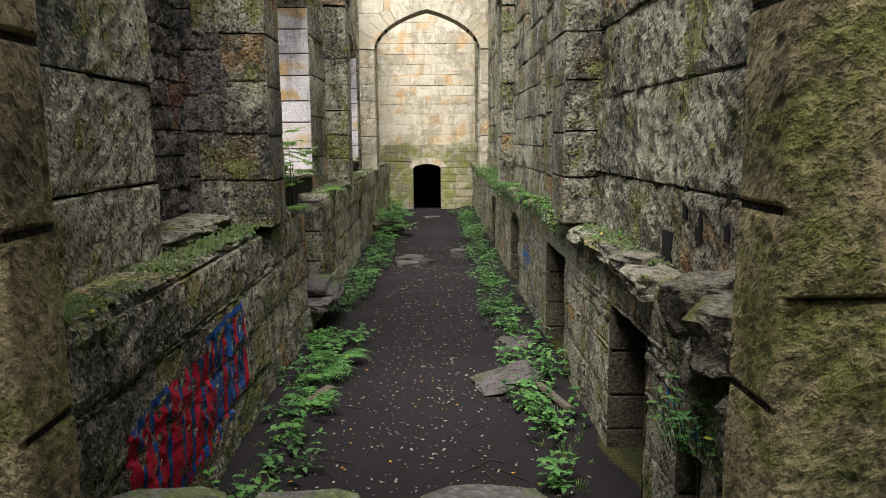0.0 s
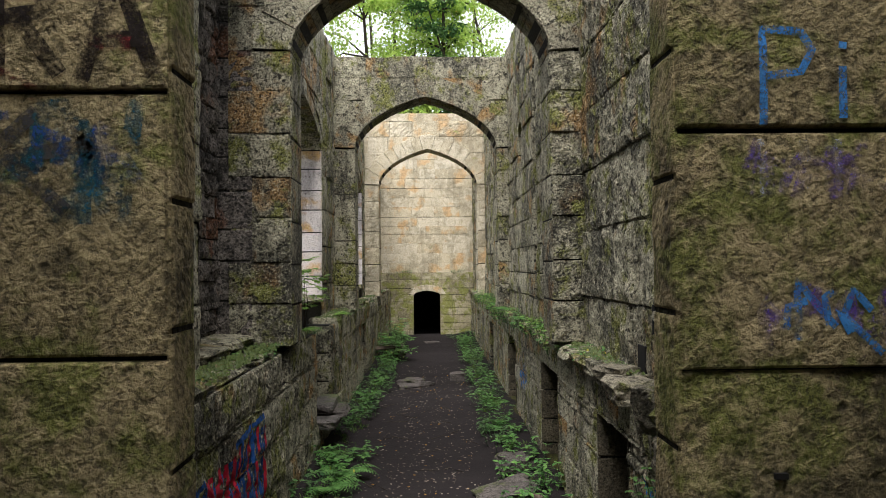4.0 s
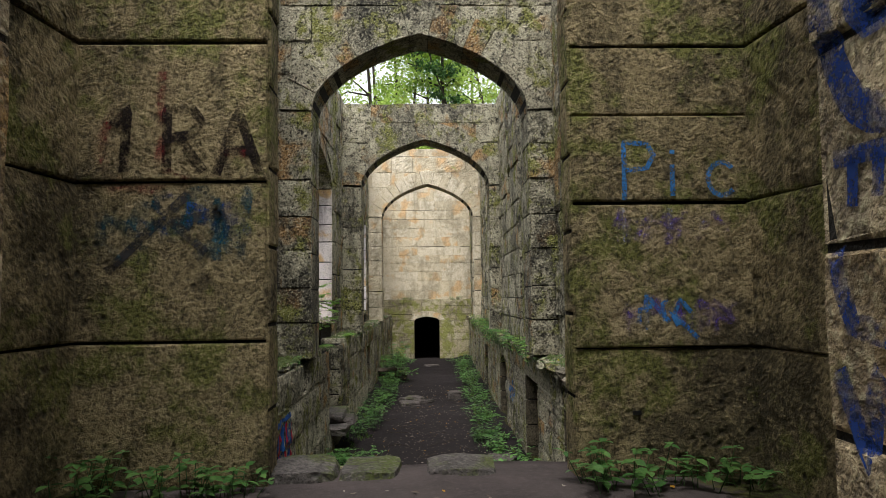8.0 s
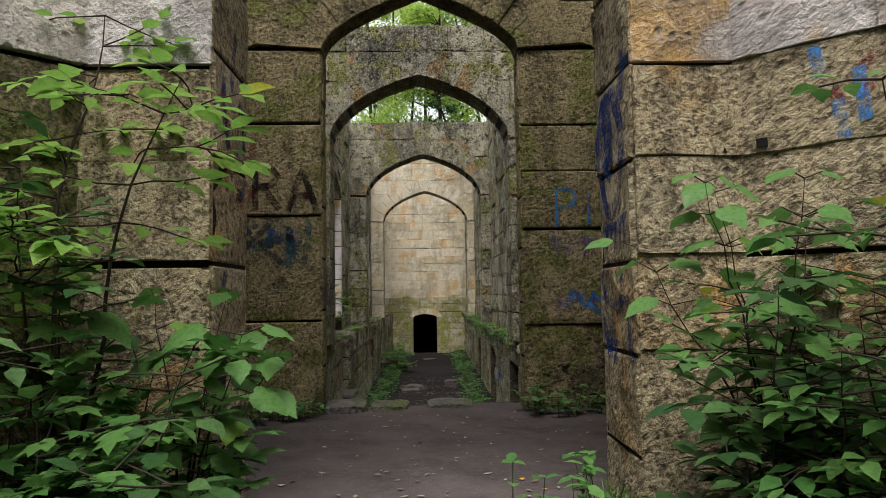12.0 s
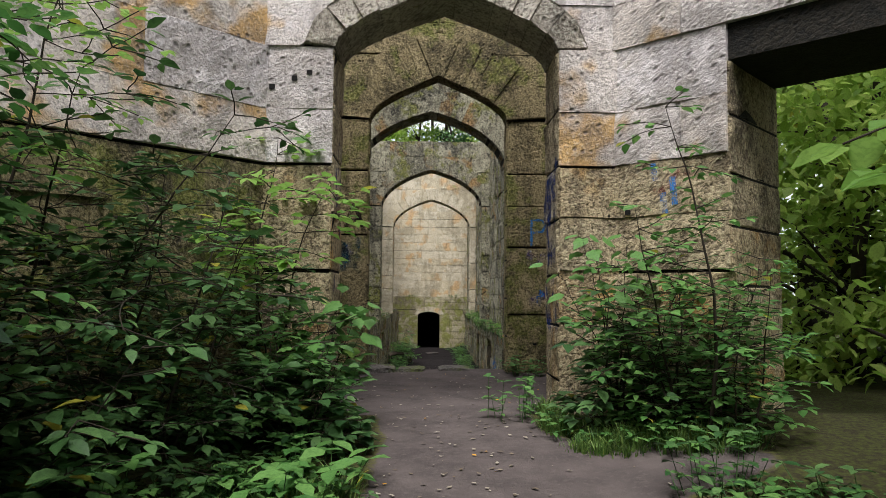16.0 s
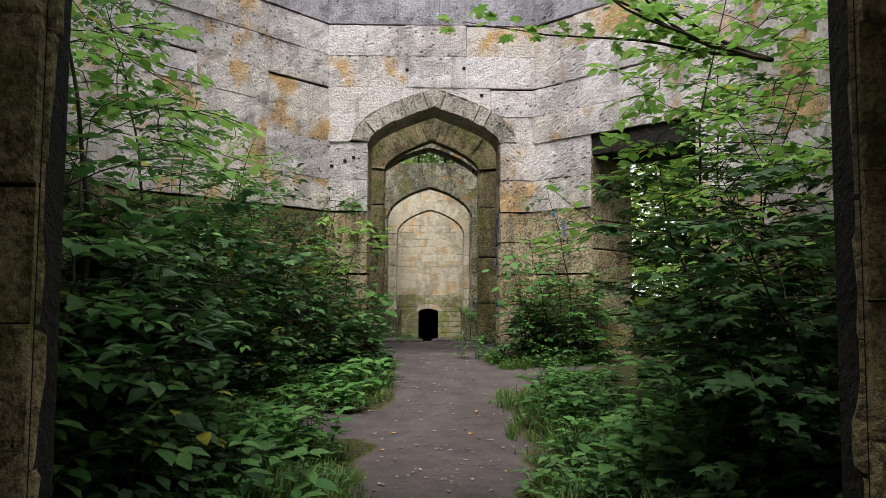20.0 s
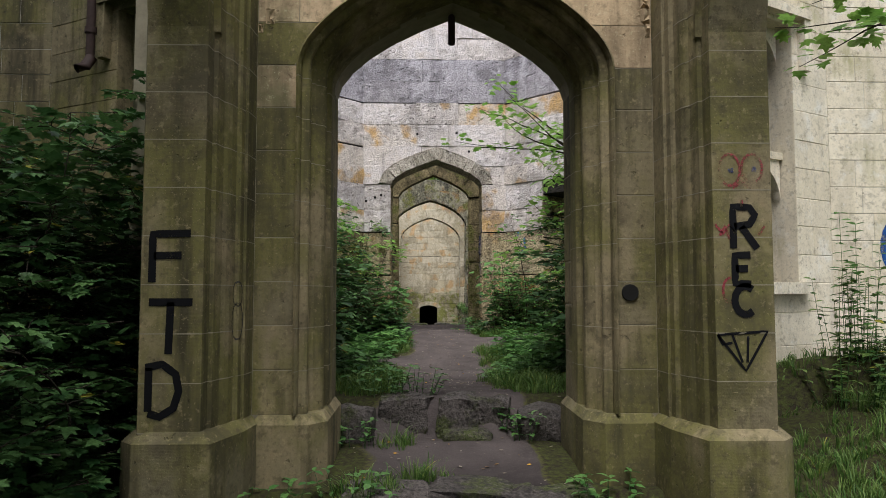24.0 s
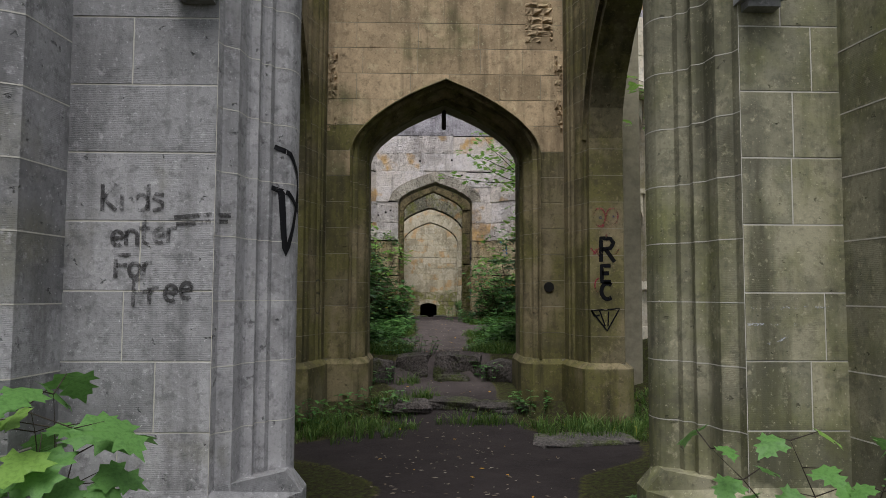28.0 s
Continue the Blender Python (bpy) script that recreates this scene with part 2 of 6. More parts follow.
# ---- ground material ----
def ground_mat():
    m, t, b = mat_new("earth", 1.0)
    b.inputs["Specular IOR Level"].default_value = 0.06
    p = world_pos(t)
    at = t.nodes.new("ShaderNodeAttribute")
    at.attribute_name = "path"
    n1, n2, n3 = noise_node(t, 3, 6, 0.65, p), noise_node(t, 25, 5, 0.7, p), noise_node(t, 90, 3, 0.7, p)
    dirt = mixc(t, ramp(t, n1, 0.35, 0.7), (0.105, 0.086, 0.081), (0.06, 0.05, 0.048))
    dirt = mixc(t, math_node(t, "MULTIPLY", ramp(t, n2, 0.52, 0.68), 0.5), dirt, (0.13, 0.11, 0.10))
    soil = mixc(t, ramp(t, n2, 0.4, 0.65), (0.03, 0.024, 0.017), (0.06, 0.07, 0.02))
    k = ramp(t, math_node(t, "ADD", at.outputs["Fac"], math_node(t, "MULTIPLY", n1, 0.5)), 0.55, 0.85)
    # dirt goes near-black where this mask is high
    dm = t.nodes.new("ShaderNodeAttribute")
    dm.attribute_name = "dark_floor"
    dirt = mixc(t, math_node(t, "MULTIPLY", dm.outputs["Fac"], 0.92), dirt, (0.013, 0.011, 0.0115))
    c = mixc(t, k, soil, dirt)
    fringe = math_node(t, "MULTIPLY", math_node(t, "MULTIPLY", k, math_node(t, "SUBTRACT", 1.0, k)), math_node(t, "MULTIPLY", ramp(t, n2, 0.4, 0.6), 3.2))
    c = mixc(t, fringe, c, (0.085, 0.085, 0.02))
    t.links.new(c, b.inputs["Base Color"])
    bump(t, b, math_node(t, "ADD", math_node(t, "MULTIPLY", n2, 1.0), math_node(t, "MULTIPLY", n3, 0.4)), 0.7, 0.02)
    return m


M_earth = ground_mat()


# ---- mesh helpers ----
def mesh_of(name, verts, faces, mat):
    me = bpy.data.meshes.new(name)
    me.from_pydata(verts, [], faces)
    me.materials.append(mat)
    me.update()
    return me


def part(name, bm, mat, parent=None, label="", smooth=False):
    me = bpy.data.meshes.new(name)
    bm.to_mesh(me)
    bm.free()
    me.materials.append(mat)
    if smooth:
        me.polygons.foreach_set("use_smooth", [True] * len(me.polygons))
    ob = new(name, me)
    if parent:
        ob.parent = parent
    if label:
        ob["label"] = label
    return ob


def piece(name, verts, faces, mat, parent, label="", smooth=False):
    ob = new(name, mesh_of(name, verts, faces, mat))
    if smooth:
        ob.data.polygons.foreach_set("use_smooth", [True] * len(ob.data.polygons))
    if parent:
        ob.parent = parent
    if label:
        ob["label"] = label
    return ob


def thing(name, label, category, kind="", group="", at=(0, 0, 0)):
    e = new(name)
    e.location = at
    e.empty_display_size = 0.1
    return tagged(e, label, category, group, kind)


def prism(bm, poly, place, d0, d1):
    """A prism over a polygon of (s, z), from depth d0 to d1 along the wall's normal; place maps (s, z, d) to the world."""
    a = [bm.verts.new(place(s, z, d0)) for s, z in poly]
    b = [bm.verts.new(place(s, z, d1)) for s, z in poly]
    n = len(poly)
    bm.faces.new(a)
    bm.faces.new(b[::-1])
    for i in range(n):
        bm.faces.new((a[i], b[i], b[(i + 1) % n], a[(i + 1) % n]))


def box(bm, x0, x1, y0, y1, z0, z1):
    prism(bm, [(x0, z0), (x1, z0), (x1, z1), (x0, z1)], lambda s, z, d: (s, d, z), y0, y1)


def arch_g(u, k=0.3, p=2.3):
    u = min(1.0, abs(u))
    return (1 - k) * (1 - u ** p) ** 0.5 + k * (1 - u)


def arch_curve(o, grow=0.0, n=12):
    """Points of an opening's arch from one springing to the other, widened by grow."""
    h, mid = (o["s1"] - o["s0"]) / 2 + grow, (o["s0"] + o["s1"]) / 2
    rise = o["apex"] - o["spring"] + grow * o.get("gk", 1.12)
    pts = []
    for i in range(n + 1):
        u = -math.cos(math.pi * i / n)
        pts.append((mid + u * h, o["spring"] + rise * arch_g(u, o.get("k", 0.3), o.get("p", 2.3))))
    return pts


def arch_z(o, s, grow=0.0):
    h, mid = (o["s1"] - o["s0"]) / 2 + grow, (o["s0"] + o["s1"]) / 2
    u = (s - mid) / h
    if abs(u) >= 1:
        return -99.0
    return o["spring"] + (o["apex"] - o["spring"] + grow * o.get("gk", 1.12)) * arch_g(u, o.get("k", 0.3), o.get("p", 2.3))


def opening(s0, s1, z0, spring, apex=None, ring=0.0, k=0.36, p=2.3):
    return dict(s0=s0, s1=s1, z0=z0, spring=spring, apex=spring if apex is None else apex, ring=ring, k=k, p=p)


def frame_of(p0, p1, side):
    """Maps (s, z, d) to the world: s runs from p0 to p1, d out of the face; side +1: the face looks to the left of that run."""
    p0, p1 = Vector(p0), Vector(p1)
    u = (p1 - p0).normalized()
    n = Vector((-u.y, u.x)) * side

    def place(s, z, d):
        q = p0 + u * s + n * d
        return (q.x, q.y, z)
    return place, (p1 - p0).length


def wall_core(name, place, s0, s1, z0, z1, thick, opens, mat, parent=None, top=None):
    bm = bmesh.new()
    cuts = sorted(opens, key=lambda o: o["s0"])
    s = s0
    top = top or (lambda q: z1)

    def column(a, b, lo):
        k = max(1, int((b - a) / 0.6))
        for i in range(k):
            q, r = a + (b - a) * i / k, a + (b - a) * (i + 1) / k
            prism(bm, [(q, lo), (r, lo), (r, top(r)), (q, top(q))], place, -thick, 0)
    for o in cuts:
        if o["s0"] > s + 1e-4:
            column(s, o["s0"], z0)
        if o["z0"] > z0 + 1e-3:
            prism(bm, [(o["s0"], z0), (o["s1"], z0), (o["s1"], o["z0"]), (o["s0"], o["z0"])], place, -thick, 0)
        if o["apex"] > o["spring"] + 1e-3:
            c = arch_curve(o)
            for (a, za), (b, zb) in zip(c, c[1:]):
                prism(bm, [(a, za), (b, zb), (b, top(b)), (a, top(a))], place, -thick, 0)
        elif o["spring"] < z1 - 1e-3:
            column(o["s0"], o["s1"], o["spring"])
        s = o["s1"]
    if s < s1 - 1e-4:
        column(s, s1, z0)
    return part(name, bm, mat, parent)


def stone_mesh(poly, place, depth, rnd, rough, back=-0.01, chamfer=0.012, grid=None):
    """A dressed or rough block: its outline is a polygon of (s, z); the face stands proud by depth, with rounded edges and relief."""
    cs, cz = sum(p[0] for p in poly) / len(poly), sum(p[1] for p in poly) / len(poly)
    w = max(p[0] for p in poly) - min(p[0] for p in poly)
    h = max(p[1] for p in poly) - min(p[1] for p in poly)
    fx, fz = 1 - 2 * chamfer / max(w, 0.05), 1 - 2 * chamfer / max(h, 0.05)
    tilt, tilt2 = rnd.uniform(-1, 1) * rough * 0.5, rnd.uniform(-1, 1) * rough * 0.5
    vs, fs = [], []
    if grid:
        a, b = poly[0]
        c, d = poly[2]
        nx, nz = grid
        for j in range(nz + 1):
            for i in range(nx + 1):
                s, z = a + (c - a) * i / nx, b + (d - b) * j / nz
                s, z = cs + (s - cs) * fx, cz + (z - cz) * fz
                edge = i in (0, nx) or j in (0, nz)
                q = place(s, z, 0)
                r = rough * (noise.noise(Vector(q) * 3.1) + 0.7 * rnd.uniform(-1, 1)) + tilt * (s - cs) / w * 2 + tilt2 * (z - cz) / h * 2
                vs.append(place(s + rnd.uniform(-1, 1) * rough * 0.4, z + rnd.uniform(-1, 1) * rough * 0.4, depth + r - (rough * 0.45 if edge else 0)))
        for j in range(nz):
            for i in range(nx):
                k = j * (nx + 1) + i
                fs.append((k, k + 1, k + nx + 2, k + nx + 1))
        ring = [i for i in range(nx + 1)] + [j * (nx + 1) + nx for j in range(1, nz + 1)] + [nz * (nx + 1) + i for i in range(nx - 1, -1, -1)] + [j * (nx + 1) for j in range(nz - 1, 0, -1)]
    else:
        for s, z in poly:
            vs.append(place(cs + (s - cs) * fx, cz + (z - cz) * fz, depth + rnd.uniform(-1, 1) * rough * 0.5 + tilt * (s - cs) / w))
        ring = list(range(len(poly)))
        fs.append(tuple(ring))
    base = len(vs)
    for k in ring:
        q = vs[k]
        # the same outline, set back into the wall
        vs.append(None)
    n = len(ring)
    if grid:
        a, b = poly[0]
        c, d = poly[2]
        nx, nz = grid
        outl = [(a + (c - a) * i / nx, b) for i in range(nx + 1)] + [(c, b + (d - b) * j / nz) for j in range(1, nz + 1)] + [(a + (c - a) * i / nx, d) for i in range(nx - 1, -1, -1)] + [(a, b + (d - b) * j / nz) for j in range(nz - 1, 0, -1)]
    else:
        outl = poly
    mids = len(vs)
    for k in range(n):
        s, z = outl[k]
        vs[base + k] = place(s, z, max(depth - chamfer * 1.2, depth * 0.3))
    for k in range(n):
        s, z = outl[k]
        vs.append(place(s, z, back))
    for k in range(n):
        l = (k + 1) % n
        fs.append((ring[k], base + k, base + l, ring[l]))
        fs.append((base + k, mids + k, mids + l, base + l))
    return vs, fs


def course_rows(z0, z1, heights, rnd, marks=()):
    """Course boundaries from z0 to z1, passing through the marks."""
    stops = sorted({z0, z1, *[m for m in marks if z0 + 0.08 < m < z1 - 0.08]})
    rows = [z0]
    for a, b in zip(stops, stops[1:]):
        n = max(1, round((b - a) / ((heights[0] + heights[1]) / 2)))
        ws = [rnd.uniform(*heights) for _ in range(n)]
        k = (b - a) / sum(ws)
        for w in ws:
            rows.append(rows[-1] + w * k)
        rows[-1] = b
    return rows


def lay(parent, place, s0, s1, z0, z1, opens, heights, lengths, mat, rnd, depth=0.03, rough=0.008, gap=0.008, chamfer=0.012, wide=0.08, top=None, flat=False, miss=0.0, name="stone", wide_gap=0.03, rows=None, open_rows=(), mat_low=None, low_to=0.0, jitter=0.1, cell=0.11, band=None):
    """Lays coursed blocks on a face, cut round its openings."""
    rows = rows or course_rows(z0, z1, heights, rnd, [o["z0"] for o in opens] + [o["spring"] for o in opens])
    for za, zb in zip(rows, rows[1:]):
        is_wide = any(abs(zb - q) < 0.01 for q in open_rows) if open_rows else rnd.random() <= wide
        g2 = gap * 1.3 if not is_wide else wide_gap * rnd.uniform(0.6, 1.3)
        free = [(s0, s1)]
        for o in opens:
            if zb <= o["z0"] + 0.01:
                continue
            lo, hi = None, None
            if za < o["spring"] - 0.01:
                lo, hi = o["s0"], o["s1"]
            elif o["ring"] > 0 or o["apex"] > o["spring"]:
                n = 80
                ss = [o["s0"] - o["ring"] + (o["s1"] - o["s0"] + 2 * o["ring"]) * (i + 0.5) / n for i in range(n)]
                inside = [s for s in ss if arch_z(o, s, o["ring"]) > zb - 0.04]
                if inside:
                    lo, hi = min(inside), max(inside)
            if lo is None:
                continue
            nxt = []
            for a, b in free:
                if hi <= a or lo >= b:
                    nxt.append((a, b))
                else:
                    if lo - a > 0.04:
                        nxt.append((a, lo))
                    if b - hi > 0.04:
                        nxt.append((hi, b))
            free = nxt
        for a, b in free:
            s = a
            first = True
            while s < b - 0.02:
                w = rnd.uniform(*lengths) * (rnd.choice((0.55, 1.0)) if first else 1.0)
                first = False
                e = s + w
                if b - e < lengths[0] * 0.6:
                    e = b
                if rnd.random() < miss:
                    s = e
                    continue
                lo_s, hi_s = s + gap / 2, e - gap / 2
                zl, zh = za + gap / 2, zb - (g2 if not is_wide or rnd.random() < 0.62 else gap * 1.3) / 2
                cut = any(arch_z(o, q, o["ring"]) > zl for o in opens if o["apex"] > o["spring"] and za >= o["spring"] - 0.01 for q in (lo_s, (lo_s + hi_s) / 2, hi_s))
                if top:
                    zh2 = min(zh, top((lo_s + hi_s) / 2))
                    if zh2 < zl + 0.06:
                        s = e
                        continue
                    zh = zh2
                d = depth * rnd.uniform(0.75, 1.25)
                if cut:
                    m = 7
                    bot = []
                    for i in range(m + 1):
                        q = lo_s + (hi_s - lo_s) * i / m
                        bot.append((q, min(zh - 0.01, max([zl] + [arch_z(o, q, o["ring"]) + gap for o in opens if o["apex"] > o["spring"] and za >= o["spring"] - 0.01]))))
                    vs, fs = stone_mesh(bot + [(hi_s, zh), (lo_s, zh)], place, d, rnd, rough * 0.4, chamfer=chamfer * 0.5)
                else:
                    gx, gz = (2, 1) if flat else (max(2, min(26, int((hi_s - lo_s) / cell))), max(2, min(14, int((zh - zl) / cell))))
                    vs, fs = stone_mesh([(lo_s, zl), (hi_s, zl), (hi_s, zh), (lo_s, zh)], place, d, rnd, rough, chamfer=chamfer, grid=(gx, gz))
                piece(name, vs, fs, band[2] if band and band[0] < (za + zb) / 2 + rnd.uniform(-0.1, 0.1) < band[1] else mat_low if mat_low and (za + zb) / 2 < low_to + rnd.uniform(-jitter, jitter) else mat, parent)
                s = e


def ring_stones(parent, place, o, d0, d1, mat, rnd, count=15, rough=0.006, name="voussoir"):
    """The wedge stones of an arch, through the wall from depth d0 to d1."""
    fine = arch_curve(o, -0.012, 240)
    run = [0.0]
    for p, q in zip(fine, fine[1:]):
        run.append(run[-1] + math.hypot(q[0] - p[0], q[1] - p[1]))
    mid, deep = (o["s0"] + o["s1"]) / 2, o["ring"] + 0.06
    a, b = [], []
    for i in range(count * 2 + 1):
        goal = run[-1] * i / (count * 2)
        k = max(j for j in range(len(run)) if run[j] <= goal + 1e-9)
        p, q0, q1 = fine[k], fine[max(0, k - 4)], fine[min(240, k + 4)]
        nx, nz = -(q1[1] - q0[1]), q1[0] - q0[0]
        if i == count:
            nx, nz = 0.0, 1.0
        L = math.hypot(nx, nz)
        a.append(p)
        b.append((p[0] + nx / L * deep, p[1] + nz / L * deep))
    for i in range(count):
        j = i * 2
        poly = [a[j], a[j + 1], a[j + 2], b[j + 2], b[j + 1], b[j]]
        cs, cz = sum(p[0] for p in poly) / 6, sum(p[1] for p in poly) / 6
        poly = [(cs + (s - cs) * 0.975, cz + (z - cz) * 0.985) for s, z in poly]
        vs, fs = stone_mesh(poly, place, d1 + rnd.uniform(-1, 1) * rough, rnd, rough * 2, back=d0, chamfer=0.006)
        n = len(poly)
        fs.append(tuple(range(len(vs) - 1, len(vs) - n - 1, -1)))
        piece(name, vs, fs, mat, parent)


def jamb_stones(parent, place, o, thick, heights, mat, rnd, z0=None, rough=0.006, proud=0.012, name="jamb_stone", flat=False, lead=0.03, joint=0.016):
    """Blocks that line both sides of an opening, below the springing."""
    z0 = o["z0"] if z0 is None else z0
    for s, sign in ((o["s0"], 1), (o["s1"], -1)):
        rows = course_rows(z0, o["spring"], heights, rnd)
        pl = (lambda s, sign: (lambda u, z, d: place(s + sign * d, z, -u)))(s, sign)
        for za, zb in zip(rows, rows[1:]):
            vs, fs = stone_mesh([(-lead, za + 0.005), (thick, za + 0.005), (thick, zb - joint), (-lead, zb - joint)], pl, proud, rnd, rough, chamfer=0.01, grid=(1, 1) if flat else (3, 3))
            piece(name, vs, fs, mat, parent)


# ---- ground: one sheet, with the sunken hall floor ----
def hx(y):
    return 0.0115 * (y - 17)


def smooth(a, b, v):
    k = min(1.0, max(0.0, (v - a) / (b - a)))
    return k * k * (3 - 2 * k)


def ground_z(x, y):
    if 11.98 < y < 38.6 and abs(x - hx(y)) < 2.6:
        e = abs(x - hx(y))
        return -1.06 + 0.08 * smooth(30, 38, y) + 0.14 * smooth(0.9, 1.6, e) + 0.03 * noise.noise(Vector((x * 1.3, y * 1.3, 0)))
    if 11.98 < y < 43.5 and abs(x) < (6.6 if y < 38.4 else 1.2):
        return -1.05
    z = 0.0
    z += 0.06 * smooth(-2.0, -1.0, y) + 0.13 * smooth(-0.95, -0.78, y)
    z += 0.08 * smooth(-0.7, 0.4, y) + 0.33 * smooth(0.5, 0.68, y)
    z -= 0.12 * smooth(1.0, 3.0, y)
    z += 0.26 * smooth(4.0, 8.5, y)
    out = smooth(2.0, 3.6, abs(x)) * (1 - smooth(0.8, 2.0, y))
    z += out * 0.35
    z += 0.12 * smooth(0.7, 1.9, abs(x)) * smooth(0.8, 2, y) * (1 - smooth(8, 9, y))
    z += 0.035 * noise.noise(Vector((x * 0.9, y * 0.9, 3))) + 0.012 * noise.noise(Vector((x * 4, y * 4, 3)))
    return z


def path_mask(x, y):
    if y > 11.9:
        c, w = hx(y), 1.75
    elif y > 8.6:
        c, w = 0.0, 1.6
    elif y > 0.8:
        c, w = 0.1 - 0.1 * math.sin(y * 0.7), 0.55
        w += 0.5 * smooth(6.2, 6.9, y) * (1 - smooth(7.3, 7.9, y)) + 0.5 * smooth(4.3, 4.7, y) * (1 - smooth(5.2, 5.5, y))
        c += 0.5 * smooth(6.2, 6.9, y) * (1 - smooth(7.3, 7.9, y)) - 0.5 * smooth(4.3, 4.7, y) * (1 - smooth(5.2, 5.5, y))
    elif y > -1.4:
        c, w = 0.0, 0.62
    else:
        c, w = 0.15, 0.75 + 0.9 * smooth(-3.6, -2.4, y) * (1 - smooth(-2.2, -1.5, y))
    return 1 - smooth(w * 0.8, w * 1.25, abs(x - c) + 0.25 * noise.noise(Vector((x * 1.5, y * 1.5, 9))))


def lines(spans):
    out = []
    for a, b, n in spans:
        out += [a + (b - a) * i / n for i in range(n)]
    return out + [spans[-1][1]]


gx = lines([(-400, -40, 8), (-40, -6.7, 10), (-6.7, -6.5, 1), (-6.5, -2.2, 22), (-2.2, 2.6, 56), (2.6, 6.5, 20), (6.5, 6.7, 1), (6.7, 40, 10), (40, 400, 8)])
gy = lines([(-400, -40, 8), (-40, -12, 10), (-12, 11.97, 190), (11.97, 11.99, 1), (11.99, 38.4, 150), (38.4, 38.7, 2), (38.7, 43.4, 6), (43.4, 43.6, 1), (43.6, 80, 12), (80, 400, 8)])
gv = [(x, y, ground_z(x, y)) for y in gy for x in gx]
nx_ = len(gx)
gf = [(j * nx_ + i, j * nx_ + i + 1, (j + 1) * nx_ + i + 1, (j + 1) * nx_ + i) for j in range(len(gy) - 1) for i in range(nx_ - 1)]
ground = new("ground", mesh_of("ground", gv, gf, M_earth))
pa = ground.data.attributes.new("path", "FLOAT", "POINT")
pa.data.foreach_set("value", [path_mask(v[0], v[1]) for v in gv])
ground.data.polygons.foreach_set("use_smooth", [True] * len(gf))
# full through the hall, 0.7 before the entrance front
da = ground.data.attributes.new("dark_floor", "FLOAT", "POINT")
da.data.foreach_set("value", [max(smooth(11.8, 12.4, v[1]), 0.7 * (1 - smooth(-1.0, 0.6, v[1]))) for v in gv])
tagged(ground, "trodden dark earth path between mossy soil and litter", "ground", kind="structure")

# ---- hall: arches, side walls, end wall ----
rnd = random.Random(7)


def structure(name, label, category="wall"):
    return thing(name, label, category, "structure")


def ragged(base, amp, f=1.7):
    return lambda s: base + amp * noise.noise(Vector((s * f, base, 1.3)))


def cross_wall(name, y, hw, spring, apex, ring, z0, z1, x_out, thick, label, mat, heights=(0.34, 0.46), lengths=(0.5, 1.0), zbase=0.9, count=15, cx=None, top_amp=0.06, rows=None, open_rows=(), k=0.36, p=2.3, rough=0.014, rows_right=None, open_right=()):
    cx = hx(y) if cx is None else cx
    root = structure(name, label)
    place, _ = frame_of((cx - x_out, y), (cx + x_out, y), -1)
    o = opening(x_out - hw, x_out + hw, z0, spring, apex, ring, k, p)
    top = ragged(z1, top_amp)
    wall_core("core", place, 0, 2 * x_out, zbase, z1, thick, [o], M_core, root, top)
    halves = [(0, x_out, rows, open_rows), (x_out, 2 * x_out, rows_right, open_right)] if rows_right else [(0, 2 * x_out, rows, open_rows)]
    for sa, sb, rw, op in halves:
        lay(root, place, sa, sb, zbase, z1 + 0.05, [o], heights, lengths, mat, rnd, depth=0.05, rough=rough, gap=0.007, chamfer=0.01, wide=0.4, top=top, rows=rw, open_rows=op, cell=0.06)
    ring_stones(root, place, o, -thick - 0.02, 0.066, mat, rnd, count, 0.01)
    jamb_stones(root, place, o, thick, heights, mat, rnd, z0=max(z0, zbase))
    return root, place, o


for nm, y in (("arch_wall_1", 17.66), ("arch_wall_2", 24.6), ("arch_wall_3", 31.5)):
    cross_wall(nm, y, 1.56, 4.42, 5.56, 0.42, 0.6, 6.42, 2.3, 0.64, "weathered sandstone cross wall with a wide pointed arch and mossy top", M_hall if y < 30 else M_end, heights=(0.46, 0.54))

# end wall with the black cellar doorway
endw = structure("wall_end", "pale cream sandstone end wall with a small dark doorway")
place, _ = frame_of((-2.6 + 0.2, 38.4), (2.6 + 0.2, 38.4), -1)
od = opening(2.4 - 0.42, 2.4 + 0.67, -1.1, 0.66, 0.84, 0.2)
wall_core("core", place, 0, 5.2, -1.2, 8.2, 0.6, [od], M_core, endw)
lay(endw, place, 0, 5.2, 1.57, 8.2, [], (0.32, 0.46), (0.5, 1.2), M_end, rnd, depth=0.03, rough=0.006, gap=0.003, chamfer=0.004, wide=0.35, wide_gap=0.03)
place_low, _ = frame_of((-2.4, 38.3), (2.8, 38.3), -1)
wall_core("plinth_core", place_low, 0, 5.2, -1.2, 1.57, 0.1, [od], M_core, endw)
lay(endw, place_low, 0, 5.2, -1.1, 1.57, [od], (0.24, 0.34), (0.4, 0.8), M_end_low, rnd, depth=0.03, rough=0.008, gap=0.006)
ring_stones(endw, place_low, od, -0.5, 0.04, M_end, rnd, 9)
# the passage is black by its colour, in place of shade
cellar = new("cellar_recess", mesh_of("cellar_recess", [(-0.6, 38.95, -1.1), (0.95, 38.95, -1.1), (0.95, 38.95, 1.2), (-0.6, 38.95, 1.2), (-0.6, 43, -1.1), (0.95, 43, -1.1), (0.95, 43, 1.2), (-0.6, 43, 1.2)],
    [(4, 5, 6, 7), (0, 1, 5, 4), (3, 2, 6, 7), (0, 4, 7, 3), (1, 5, 6, 2)], M_shade_black))
